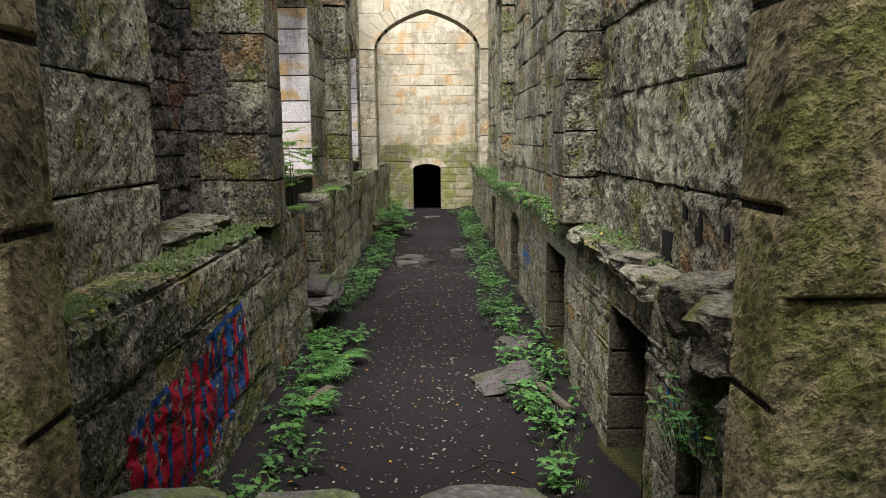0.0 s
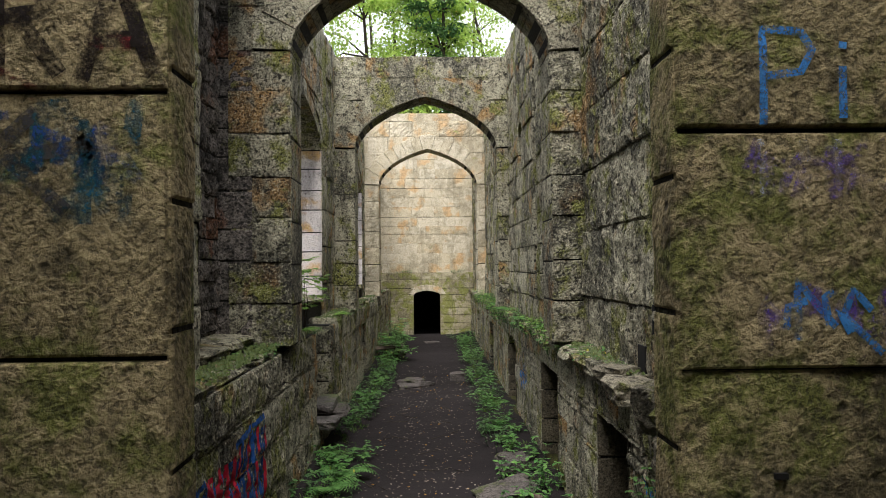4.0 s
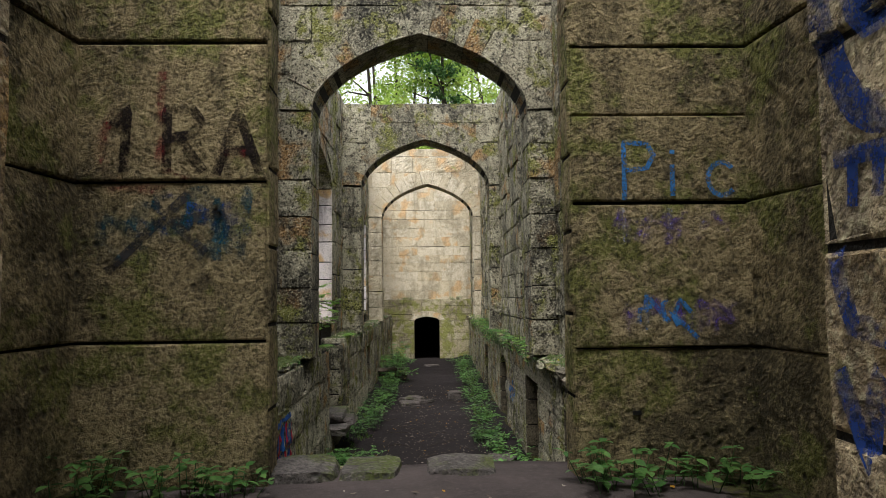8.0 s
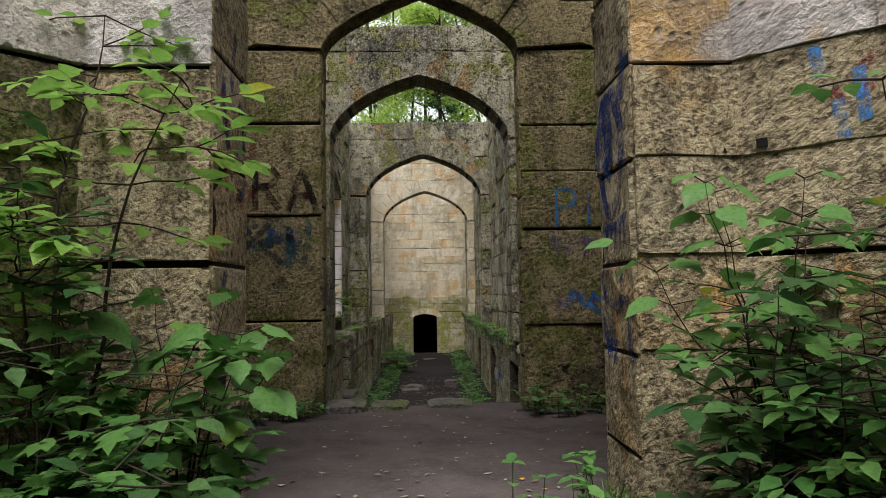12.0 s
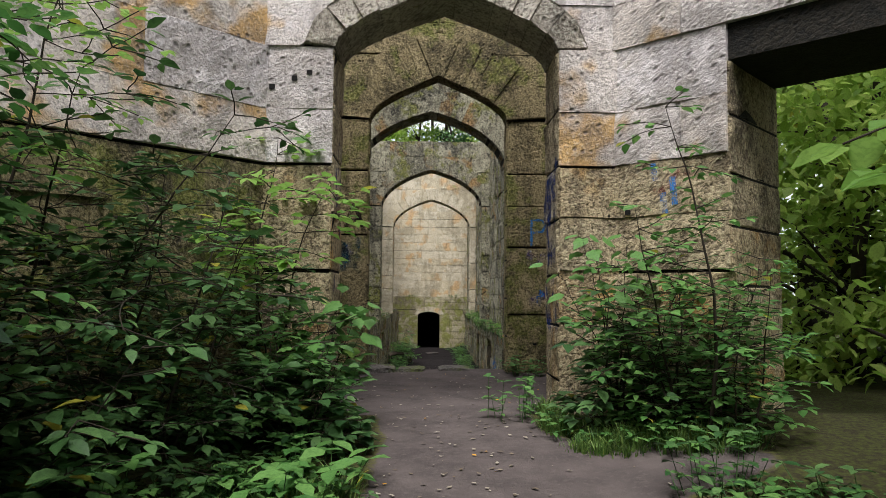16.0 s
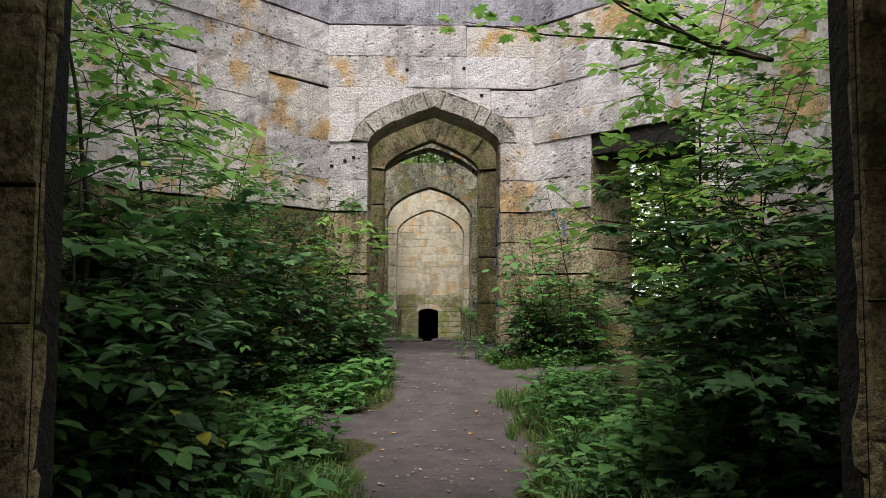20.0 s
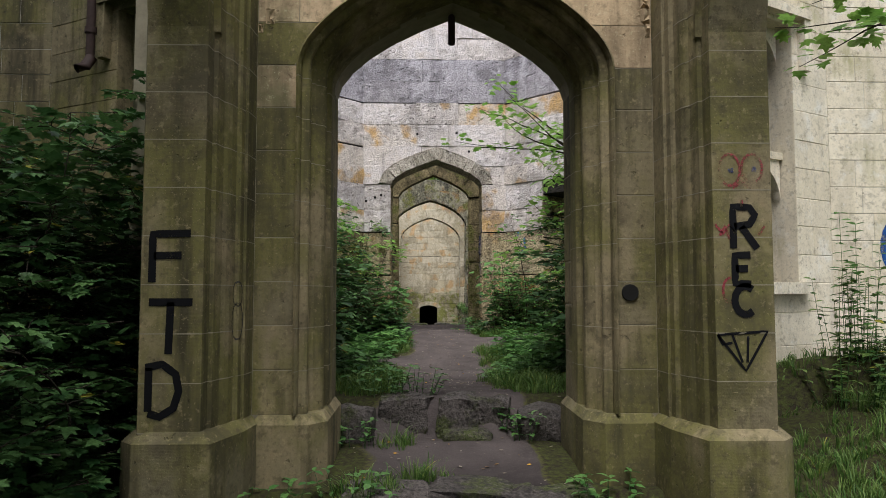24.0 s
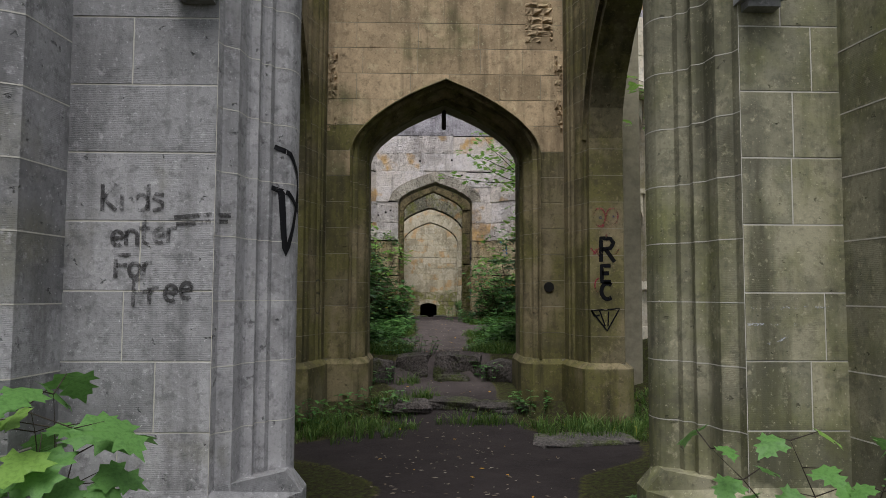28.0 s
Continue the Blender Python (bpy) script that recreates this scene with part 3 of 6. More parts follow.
tagged(cellar, "cellar passage behind the doorway, its shade painted near-black", "room", kind="structure")

# left side: upper wall with windows, lower wall with ledge
YS = 12.08


def hside(name, x, y0, y1, side, z0, z1, thick, opens, label, mat, heights, lengths, top=None, jamb=None, **kw):
    root = structure(name, label)
    place, L = frame_of((x + hx(y0), y0), (x + hx(y1), y1), side)
    wall_core("core", place, 0, L, z0, z1, thick, opens, M_core, root, top)
    lay(root, place, 0, L, z0, z1, opens, heights, lengths, mat, rnd, top=top, **kw)
    for o in opens:
        if o["apex"] > o["spring"]:
            ring_stones(root, place, o, -thick * 0.9, 0.03, mat, rnd, 9)
        jamb_stones(root, place, o, thick, heights, o.get("mat", jamb or mat), rnd, z0=max(z0, o["z0"]))
    return root, place


Lw, Lp = hside("wall_left_upper", -2.05, YS, 38.4, -1, 0.8, 6.5, 0.8,
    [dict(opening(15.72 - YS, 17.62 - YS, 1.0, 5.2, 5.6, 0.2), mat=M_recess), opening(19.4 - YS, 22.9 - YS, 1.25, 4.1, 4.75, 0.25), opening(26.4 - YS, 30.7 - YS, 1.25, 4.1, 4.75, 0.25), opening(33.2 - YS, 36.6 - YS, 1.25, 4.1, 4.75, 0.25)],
    "mossy coursed sandstone wall with empty window openings", M_hall, (0.36, 0.5), (0.6, 1.3), jamb=M_court, depth=0.05, rough=0.016, gap=0.011, chamfer=0.014, wide=0.7, rows=[0.8, 1.5, 2.25, 2.97, 3.65, 4.3, 5.0, 5.7, 6.55], wide_gap=0.04, cell=0.07)
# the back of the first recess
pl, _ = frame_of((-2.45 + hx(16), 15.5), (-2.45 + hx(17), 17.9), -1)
nb = structure("recess_back", "dark rubble back of a blocked window recess")
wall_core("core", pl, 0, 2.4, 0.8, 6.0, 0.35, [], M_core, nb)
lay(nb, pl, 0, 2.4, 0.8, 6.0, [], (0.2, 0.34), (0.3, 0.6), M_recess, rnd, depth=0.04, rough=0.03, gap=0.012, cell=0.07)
Ll, Llp = hside("wall_left_lower", -1.66, YS, 38.4, -1, -1.2, 0.84, 0.55,
    [opening(19.8 - YS, 21.3 - YS, -0.5, 0.84), opening(26.8 - YS, 27.5 - YS, -1.1, 0.4), opening(17.4 - YS, 17.75 - YS, 0.45, 0.84)],
    "low mossy basement wall with a broken stone ledge", M_hall, (0.36, 0.5), (0.7, 1.4), depth=0.045, rough=0.019, gap=0.009, chamfer=0.012, wide=0.35, cell=0.07)
Ru, Rup = hside("wall_right_upper", 1.97, YS, 17.66, 1, 0.8, 6.6, 0.8, [], "tall coursed sandstone wall, pitted and streaked with moss", M_hall, (0.42, 0.56), (1.0, 2.0), depth=0.05, rough=0.019, gap=0.008, chamfer=0.014, wide=0.7, rows=[0.8, 1.46, 2.22, 2.92, 3.6, 4.3, 5.0, 5.7, 6.65], wide_gap=0.04, cell=0.07)
Rv, Rvp = hside("wall_right_far", 1.84, 18.3, 38.4, 1, 0.8, 6.6, 0.8, [opening(2.2, 2.55, 1.3, 5.2), opening(4.0, 4.6, 3.6, 4.35, 4.6, 0.15), opening(10.2, 10.6, 1.3, 5.2)], "coursed sandstone wall with narrow slots", M_hall, (0.36, 0.5), (0.6, 1.3), depth=0.045, rough=0.02, gap=0.011, chamfer=0.012, wide=0.4)
# the first five doorways get jambs much darker than the wall
Rl, Rlp = hside("wall_right_lower", 1.72, YS, 38.4, 1, -1.2, 0.8, 0.34,
    [dict(opening(13.1 - YS, 13.62 - YS, -1.1, 0.0), mat=M_jamb_dark), dict(opening(13.9 - YS, 14.25 - YS, -1.1, -0.05), mat=M_jamb_dark), dict(opening(14.95 - YS, 16.0 - YS, -1.1, 0.4), mat=M_jamb_dark), dict(opening(18.2 - YS, 19.5 - YS, -1.1, 0.42), mat=M_jamb_dark), dict(opening(22.7 - YS, 24.0 - YS, -1.1, 0.2, 0.45, 0.15), mat=M_jamb_dark), opening(27.6 - YS, 28.8 - YS, -1.1, 0.3), opening(33 - YS, 34 - YS, -1.1, 0.3)],
    "mossy ashlar basement wall with a row of dark doorways", M_hall, (0.28, 0.4), (0.6, 1.1), depth=0.03, rough=0.014, gap=0.007, cell=0.08)
# black-coloured rooms, so the doorways read as unlit
for x0, x1 in ((-6.5, -2.05), (2.1, 6.5)):
    bm = bmesh.new()
    box(bm, x0, x0 + 0.1, 12.2, 38.4, -1.2, 0.8) if x0 < 0 else box(bm, x1 - 0.1, x1, 12.2, 38.4, -1.2, 0.8)
    box(bm, x0, x1, 12.2, 38.4, 0.62, 0.95)
    box(bm, x0, x1, 12.1, 12.2, -1.2, 0.9)
    box(bm, x0, x1, 38.4, 38.5, -1.2, 0.9)
    vault = part("vault", bm, M_shade_black)
    tagged(vault, "cellar vault behind the basement wall, its shade painted near-black", "room", kind="structure")

# ---- entrance wall with painted letters (between passage and hall) ----
W4, p4, o4 = cross_wall("wall_passage", 11.64, 0.86, 3.87, 4.43, 0.5, 0.72, 5.5, 2.6, 0.2, "dark mossy sandstone wall with an arch opening and old spray paint", M_w4, (0.42, 0.5), (1.6, 2.4), zbase=-1.2, cx=0.03, rows=[-1.2, -0.5, 0.2, 0.72, 1.53, 2.43, 3.23, 3.87, 4.3, 4.7, 5.1, 5.6], open_rows=(1.53, 2.43, 3.23), k=0.66, p=4.0, count=15, rough=0.006,
    rows_right=[-1.2, -0.5, 0.2, 0.72, 1.46, 2.29, 2.79, 3.2, 3.87, 4.3, 4.7, 5.1, 5.6], open_right=(2.29, 3.2))
pr, _ = frame_of((-2.6, 11.845), (2.6, 11.845), -1)
orear = opening(2.6 - 1.08, 2.6 + 1.08, 0.72, 3.68, 4.62, 0.3, 0.42)
wall_core("rubble_core", pr, 0, 5.2, -1.2, 5.5, 0.25, [orear], M_hall, W4)
jamb_stones(W4, pr, orear, 0.25, (0.16, 0.34), M_hall, rnd, rough=0.03, proud=0.03, lead=0.0)
for sx, side in ((-1.93, -1), (1.95, 1)):
    r = structure("passage_side", "coursed sandstone side wall of the roofless passage")
    pl, L = frame_of((sx * 1.12, 9.0), (sx, 11.7), side)
    wall_core("core", pl, 0, L, 0.4, 5.4, 0.6, [], M_core, r)
    lay(r, pl, 0, L, 0.6, 5.4, [], (0.42, 0.5), (1.2, 1.8), M_w4, rnd, depth=0.045, rough=0.008, gap=0.006, chamfer=0.012, rows=[0.6, 1.53, 2.43, 3.23, 3.9, 4.6, 5.4] if sx < 0 else [0.6, 1.46, 2.29, 3.2, 3.9, 4.6, 5.4], open_rows=(1.53, 2.43, 3.23, 2.29, 3.2), wide_gap=0.04, cell=0.06)

# ---- octagonal court ----


def court_wall(name, p0, p1, opens, thick, label, z1=7.6, low_to=2.78, low=M_ochre):
    root = structure(name, label)
    place, L = frame_of(p0, p1, -1)
    top = ragged(z1, 0.08)
    wall_core("core", place, 0, L, 0.2, z1, thick, opens, M_core, root, top)
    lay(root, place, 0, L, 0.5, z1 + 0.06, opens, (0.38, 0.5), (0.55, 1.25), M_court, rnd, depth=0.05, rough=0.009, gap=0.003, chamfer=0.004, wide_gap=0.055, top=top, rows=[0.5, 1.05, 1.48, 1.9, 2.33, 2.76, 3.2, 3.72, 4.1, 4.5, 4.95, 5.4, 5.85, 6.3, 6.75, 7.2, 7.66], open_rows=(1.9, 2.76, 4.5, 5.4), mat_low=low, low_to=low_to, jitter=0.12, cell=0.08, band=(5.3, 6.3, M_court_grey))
    for o in opens:
        jamb_stones(root, place, o, thick, (0.4, 0.5), M_ochre, rnd, proud=0.015, rough=0.012)
        if o["apex"] > o["spring"]:
            ring_stones(root, place, o, -thick - 0.02, 0.06, M_ring, rnd, 13, 0.016)
    return root, place


W5, p5 = court_wall("wall_court_back", (-1.45, 8.66), (1.45, 8.66), [opening(1.49 - 0.925, 1.49 + 0.925, 0.6, 3.72, 4.24, 0.2, 0.66, 4.0)], 0.55, "pale pinkish sandstone court wall with a pointed arch")
court_wall("wall_court_diagonal", (1.45, 8.66), (3.5, 6.6), [opening(0.93, 2.35, 0.45, 3.45)], 1.0, "pale sandstone court wall with a broken window opening")
# the darker lower courses here hold painted shade as well as algae
court_wall("wall_court_diagonal", (-3.5, 6.6), (-1.45, 8.66), [], 0.6, "pale sandstone court wall, darker and greener below", low_to=2.7, low=M_shade_algae)
court_wall("wall_court_side", (3.5, 6.6), (3.5, 2.8), [opening(1.0, 1.9, 0.5, 2.0)], 0.6, "sandstone court side wall with a dark low doorway", low_to=2.6, low=M_shade_algae)
court_wall("wall_court_side", (-3.5, 2.8), (-3.5, 6.6), [], 0.6, "sandstone court side wall", low=M_shade_algae)
for a, b in (((3.5, 2.8), (1.3, 0.95)), ((-1.3, 0.95), (-3.5, 2.8))):
    r = structure("wall_court_front", "rear face of the entrance front")
    pl, L = frame_of(a, b, -1)
    wall_core("core", pl, 0, L, 0.2, 5.0, 0.4, [], M_core, r)
    e0, e1 = sorted((1.07 * (1 if a[0] > 1 else -1), 1.45 * (1 if a[0] > 1 else -1)))
    pe, Le = frame_of((e0, 0.74), (e1, 0.74), -1)
    wall_core("core", pe, 0, Le, 0.2, 5.0, 0.12, [], M_core, r)
    lay(r, pe, 0, Le, 0.4, 5.0, [], (0.3, 0.45), (0.48, 0.5), M_w4, rnd, depth=0.04, rough=0.02, gap=0.004, wide=0.3)
    pj, _ = (frame_of((1.07, 0.74), (1.27, 1.1), 1) if e0 > 0 else frame_of((-1.07, 0.74), (-1.27, 1.1), -1))
    lay(r, pj, 0, 0.34, 0.4, 5.0, [], (0.3, 0.45), (0.33, 0.4), M_w4, rnd, depth=0.03, rough=0.015, gap=0.004, wide=0.3)

# ---- entrance front and porch ----
M_mortar_old = plain("weathered_mortar", (0.30, 0.265, 0.19), 0.9, 0.5, 9)
M_mortar = plain("pale_mortar", (0.50, 0.47, 0.41), 0.9, 0.3, 12)


def moulding(parent, place, o, prof, mat, z0, name="moulding", half=0):
    """A moulded order swept up one jamb, over the arch and down the other; prof: (grow, depth) pairs from the face inward."""
    paths = []
    for g, d in prof:
        c = arch_curve(o, g, 28)
        run = [(o["s0"] - g, z0, d)] + [(s, z, d) for s, z in c] + [(o["s1"] + g, z0, d)]
        paths.append(run if not half else run[:len(run) // 2 + 1] if half < 0 else run[len(run) // 2:])
    m = len(paths[0])
    vs = [place(*q) for pth in paths for q in pth]
    fs = [(i * m + j, i * m + j + 1, (i + 1) * m + j + 1, (i + 1) * m + j) for i in range(len(paths) - 1) for j in range(m - 1)]
    return piece(name, vs, fs, mat, parent)


def roll(g0, d0, g1, d1, bulge, n=5):
    out = []
    dx, dy = g1 - g0, d1 - d0
    for i in range(n + 1):
        t = i / n
        b = bulge * math.sin(math.pi * t)
        L = math.hypot(dx, dy)
        out.append((g0 + dx * t - dy / L * b, d0 + dy * t + dx / L * b))
    return out


def joints(parent, place, o, prof, z0, z1, step, name="joint", mat=None):
    """Fine mortar beds that run round a moulded jamb at every course."""
    z = z0 + step
    while z < z1:
        for sg, e in ((-1, o["s0"]), (1, o["s1"])):
            vs = []
            for dz in (0.0, 0.005):
                vs += [place(e + sg * (g - 0.0012), z + dz, d + 0.0012) for g, d in prof]
            n = len(prof)
            piece(name, vs, [(i, i + 1, n + i + 1, n + i) for i in range(n - 1)], mat or M_mortar, parent)
        z += step


PROF6 = [(0.19, 0.0), (0.188, 0.045), (0.172, 0.058), (0.16, 0.03), (0.156, -0.02)] + roll(0.156, -0.02, 0.116, -0.10, -0.04, 6) + [(0.113, -0.085), (0.099, -0.09)] + roll(0.099, -0.09, 0.078, -0.16, 0.028, 6) + [(0.084, -0.18)] + roll(0.084, -0.18, 0.036, -0.33, -0.045, 7) + [(0.04, -0.315), (0.028, -0.33)] + roll(0.028, -0.33, 0.0, -0.42, 0.02, 5) + [(0.008, -0.43), (0.0, -0.45), (0.0, -0.62)]
W6 = structure("wall_entrance", "tan ashlar entrance front with a moulded pointed doorway arch")
p6, _ = frame_of((-1.41, -0.6), (1.41, -0.6), -1)
o6 = dict(opening(1.41 - 0.94, 1.41 + 0.94, 0.1, 3.12, 3.82, 0.2), k=0.5, gk=0.9)
o6b = dict(o6, s0=o6["s0"] - 0.165, s1=o6["s1"] + 0.165, apex=o6["apex"] + 0.147)
p6b, _ = frame_of((-3.5, -0.05), (3.5, -0.05), -1)
o6c = dict(o6, s0=3.5 - 0.95, s1=3.5 + 0.95)
wall_core("core", p6, 0, 2.82, -0.1, 5.6, 0.55, [o6b], M_mortar_old, W6)
wall_core("core", p6b, 1.0, 6.0, -0.1, 5.6, 0.36, [o6c], M_mortar_old, W6)
# courses below about 3.4 m use the darker stone to paint porch shade
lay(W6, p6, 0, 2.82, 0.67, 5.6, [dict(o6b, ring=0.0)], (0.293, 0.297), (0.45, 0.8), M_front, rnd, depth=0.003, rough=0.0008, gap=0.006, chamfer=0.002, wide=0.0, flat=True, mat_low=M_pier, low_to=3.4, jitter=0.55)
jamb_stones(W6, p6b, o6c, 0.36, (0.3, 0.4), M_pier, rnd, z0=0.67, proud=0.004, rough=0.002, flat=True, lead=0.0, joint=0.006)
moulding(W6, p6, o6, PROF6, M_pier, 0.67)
joints(W6, p6, o6, PROF6, 0.67, 3.2, 0.295, mat=M_mortar_old)


def loft(parent, rings, mat, name, closed=True):
    """Joins rings of plan points, each (z, points)."""
    n = len(rings[0][1])
    vs = [(x, y, z) for z, pts in rings for x, y in pts]
    fs = []
    for i in range(len(rings) - 1):
        for j in range(n if closed else n - 1):
            fs.append((i * n + j, i * n + (j + 1) % n, (i + 1) * n + (j + 1) % n, (i + 1) * n + j))
    if closed:
        fs.append(tuple(range(n))[::-1])
        fs.append(tuple(range(len(vs) - n, len(vs))))
    return piece(name, vs, fs, mat, parent)


def grow_plan(pts, g):
    cx, cy = sum(p[0] for p in pts) / len(pts), sum(p[1] for p in pts) / len(pts)
    return [(x + g * (1 if x > cx else -1), y + g * (1 if y > cy else -1)) for x, y in pts]


def pier_courses(root, outline, z0, z1, step, mat, name="ashlar_course"):
    """Ashlar courses of a pier, each a ring of stone with fine joints between."""
    z = z0
    while z < z1 - 0.05:
        h = min(step, z1 - z)
        course = loft(root, [(z + 0.001, outline), (z + h - 0.001, outline)], mat, name)
        loft(course, [(z - 0.003, grow_plan(outline, 0.0012)), (z + 0.003, grow_plan(outline, 0.0012))], M_mortar_old if mat is M_pier else M_mortar, "joint")
        z += h
    loft(root, [(z0, grow_plan(outline, -0.012)), (z1, grow_plan(outline, -0.012))], mat, "core")


for sg in (-1, 1):
    root = structure("porch_pier", "ashlar porch pier with moulded inner edge and spray-painted letters")
    out = [(1.41, -0.6), (1.42, -0.78), (1.435, -0.785), (1.445, -0.85), (1.47, -0.87), (1.48, -0.95), (1.495, -0.99), (1.515, -1.02), (1.53, -1.12), (1.555, -1.13), (1.56, -1.24), (1.93, -1.24), (1.95, -1.20), (1.955, -1.12), (1.98, -1.08), (1.98, -0.5), (1.41, -0.5)]
    out = [(x * sg, y) for x, y in out]
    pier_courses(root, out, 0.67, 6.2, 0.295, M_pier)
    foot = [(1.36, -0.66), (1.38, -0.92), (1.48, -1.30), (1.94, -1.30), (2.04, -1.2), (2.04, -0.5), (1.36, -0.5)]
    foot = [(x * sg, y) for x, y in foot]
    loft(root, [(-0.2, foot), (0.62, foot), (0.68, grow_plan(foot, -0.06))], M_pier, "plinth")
    foot2 = [(0.90, 0.0), (0.90, -0.5), (1.02, -0.66), (1.4, -0.66), (1.4, 0.3), (0.90, 0.3)]
    foot2 = [(x * sg, y) for x, y in foot2]
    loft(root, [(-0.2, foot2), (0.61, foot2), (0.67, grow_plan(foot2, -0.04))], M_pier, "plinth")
    # side arch of the porch
    side = structure("porch_side", "ashlar side wall of the porch with an open arch")
    if sg > 0:
        pl, L = frame_of((1.56, -1.24), (1.56, -5.6), -1)
        so = opening(0.0, 3.5, -0.1, 3.15, 4.75, 0.2, 0.3)
    else:
        pl, L = frame_of((-1.56, -5.6), (-1.56, -1.24), -1)
        so = opening(0.86, 4.36, -0.1, 3.15, 4.75, 0.2, 0.3)
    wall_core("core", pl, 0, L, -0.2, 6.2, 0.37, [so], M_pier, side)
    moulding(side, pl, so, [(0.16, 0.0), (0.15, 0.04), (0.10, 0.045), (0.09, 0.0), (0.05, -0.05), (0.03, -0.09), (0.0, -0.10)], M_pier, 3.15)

# rough masonry where the porch vault has broken away
for x0, w in ((-1.41, 0.12), (1.3, 0.1)):
    lay(W6, p6, x0 + 1.41, x0 + 1.41 + w, 3.35, 4.3, [], (0.06, 0.13), (0.05, 0.1), M_front, rnd, depth=0.025, rough=0.025, gap=0.004, chamfer=0.018, miss=0.25, name="rubble")
lay(W6, p6, 2.36, 2.7, 4.45, 4.95, [], (0.06, 0.1), (0.07, 0.16), M_front, rnd, depth=0.018, rough=0.02, gap=0.006, chamfer=0.014, miss=0.15, name="rubble")

# outer porch front
PROF7 = [(0.28, 0.0), (0.27, -0.05), (0.21, -0.10), (0.20, -0.17)] + roll(0.20, -0.17, 0.15, -0.24, 0.02) + roll(0.15, -0.26, 0.11, -0.32, 0.025) + [(0.10, -0.36)] + roll(0.10, -0.36, 0.0, -0.46, -0.03) + [(0.0, -0.52)]
W7 = structure("wall_porch_front", "grey ashlar outer porch front with moulded arch jambs and scrawled words")
p7, _ = frame_of((-1.9, -5.7), (1.9, -5.7), -1)
o7 = opening(1.9 - 0.92, 1.9 + 0.92, -0.1, 3.3, 4.4, 0.2, 0.3)
o7b = dict(o7, s0=o7["s0"] - 0.28, s1=o7["s1"] + 0.28, apex=o7["apex"] + 0.31)
wall_core("core", p7, 0, 3.8, -0.2, 6.2, 0.5, [o7b], M_mortar, W7)
for sa, sb, mt in ((0.0, 1.9, M_grey), (1.9, 3.8, M_ash)):
    lay(W7, p7, sa, sb, 0.5, 6.2, [dict(o7b, ring=0.0)], (0.293, 0.297), (0.34, 0.6), mt, rnd, depth=0.003, rough=0.0008, gap=0.006, chamfer=0.002, wide=0.0, flat=True)
moulding(W7, p7, o7, PROF7, M_grey, 0.5, half=-1)
moulding(W7, p7, o7, PROF7, M_ash, 0.5, half=1)
joints(W7, p7, o7, PROF7, 0.5, 3.4, 0.295)
for sg in (-1, 1):
    f = [(0.86, -5.15), (0.86, -5.3), (1.16, -5.78), (1.9, -5.78), (1.9, -5.15)]
    f = [(x * sg, y) for x, y in f]
    loft(W7, [(-0.2, f), (0.44, f), (0.56, grow_plan(f, -0.07))], M_grey if sg < 0 else M_ash, "plinth")
    t = structure("buttress", "grey ashlar buttress with chamfered corner")
    x0 = 1.85 if sg < 0 else 1.66
    b = [(x0, -5.6), (x0 + 0.04, -6.02), (x0 + 0.55, -6.32), (x0 + 1.2, -6.32), (x0 + 1.2, -5.6)]
    b = [(x * sg, y) for x, y in b]
    pier_courses(t, b, -0.1, 5.0, 0.295, M_grey if sg < 0 else M_ash)

# ---- flanking bays of the house ----
for sg in (-1, 1):
    r = structure("bay_front", "ashlar canted bay, pale right and shade-coloured left, with a tall hooded mullioned window")
    a, b = (2.0 * sg, 0.85), (4.28 * sg, 2.1)
    pl, L = frame_of(a, b, -1) if sg > 0 else frame_of(b, a, -1)
    q = lambda s: s if sg > 0 else L - s
    off = 0.0 if sg > 0 else -0.45
    s0, s1 = sorted((q(0.75 + off), q(1.98 + off)))
    wo = opening(s0, s1, 1.62, 4.4)
    # the left bay's shade is put into its colour by the darker stone
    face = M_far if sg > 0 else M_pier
    wall_core("core", pl, 0, L, -0.2, 5.6, 0.35, [wo], face, r)
    # unseen lid added to keep sky light out behind the window
    loft(r, [(4.8, [(2.0 * sg, 0.9), (4.28 * sg, 2.15), (3.6 * sg, 2.9), (1.4 * sg, 1.05)]), (5.0, [(2.0 * sg, 0.9), (4.28 * sg, 2.15), (3.6 * sg, 2.9), (1.4 * sg, 1.05)])], M_core, "floor_slab")
    lay(r, pl, 0, L, 0.3, 5.6, [wo], (0.28, 0.31), (0.5, 0.9), face, rnd, depth=0.006, rough=0.001, gap=0.005, chamfer=0.004, wide=0, flat=True)
    a, b = (4.28 * sg, 2.1), (14 * sg, 2.1)
    pl, L = frame_of(a, b, -1) if sg > 0 else frame_of(b, a, -1)
    wall_core("core", pl, 0, L, -0.2, 6.2, 0.35, [], M_mortar, r)
    s0 = 0 if sg > 0 else L - 5
    lay(r, pl, s0, s0 + 5, 0.3, 6.2, [], (0.28, 0.31), (0.5, 0.9), face, rnd, depth=0.006, rough=0.001, gap=0.005, chamfer=0.004, wide=0, flat=True)


# ---- vegetation ----
LEAF_OVATE = ([(0, 0, 0), (0.28, 0.27, 0.05), (0.62, 0.24, 0.06), (1, 0, -0.08), (0.62, -0.24, 0.06), (0.28, -0.27, 0.05), (0.5, 0, 0)],
              [(0, 1, 6), (1, 2, 6), (2, 3, 6), (3, 4, 6), (4, 5, 6), (5, 0, 6)])
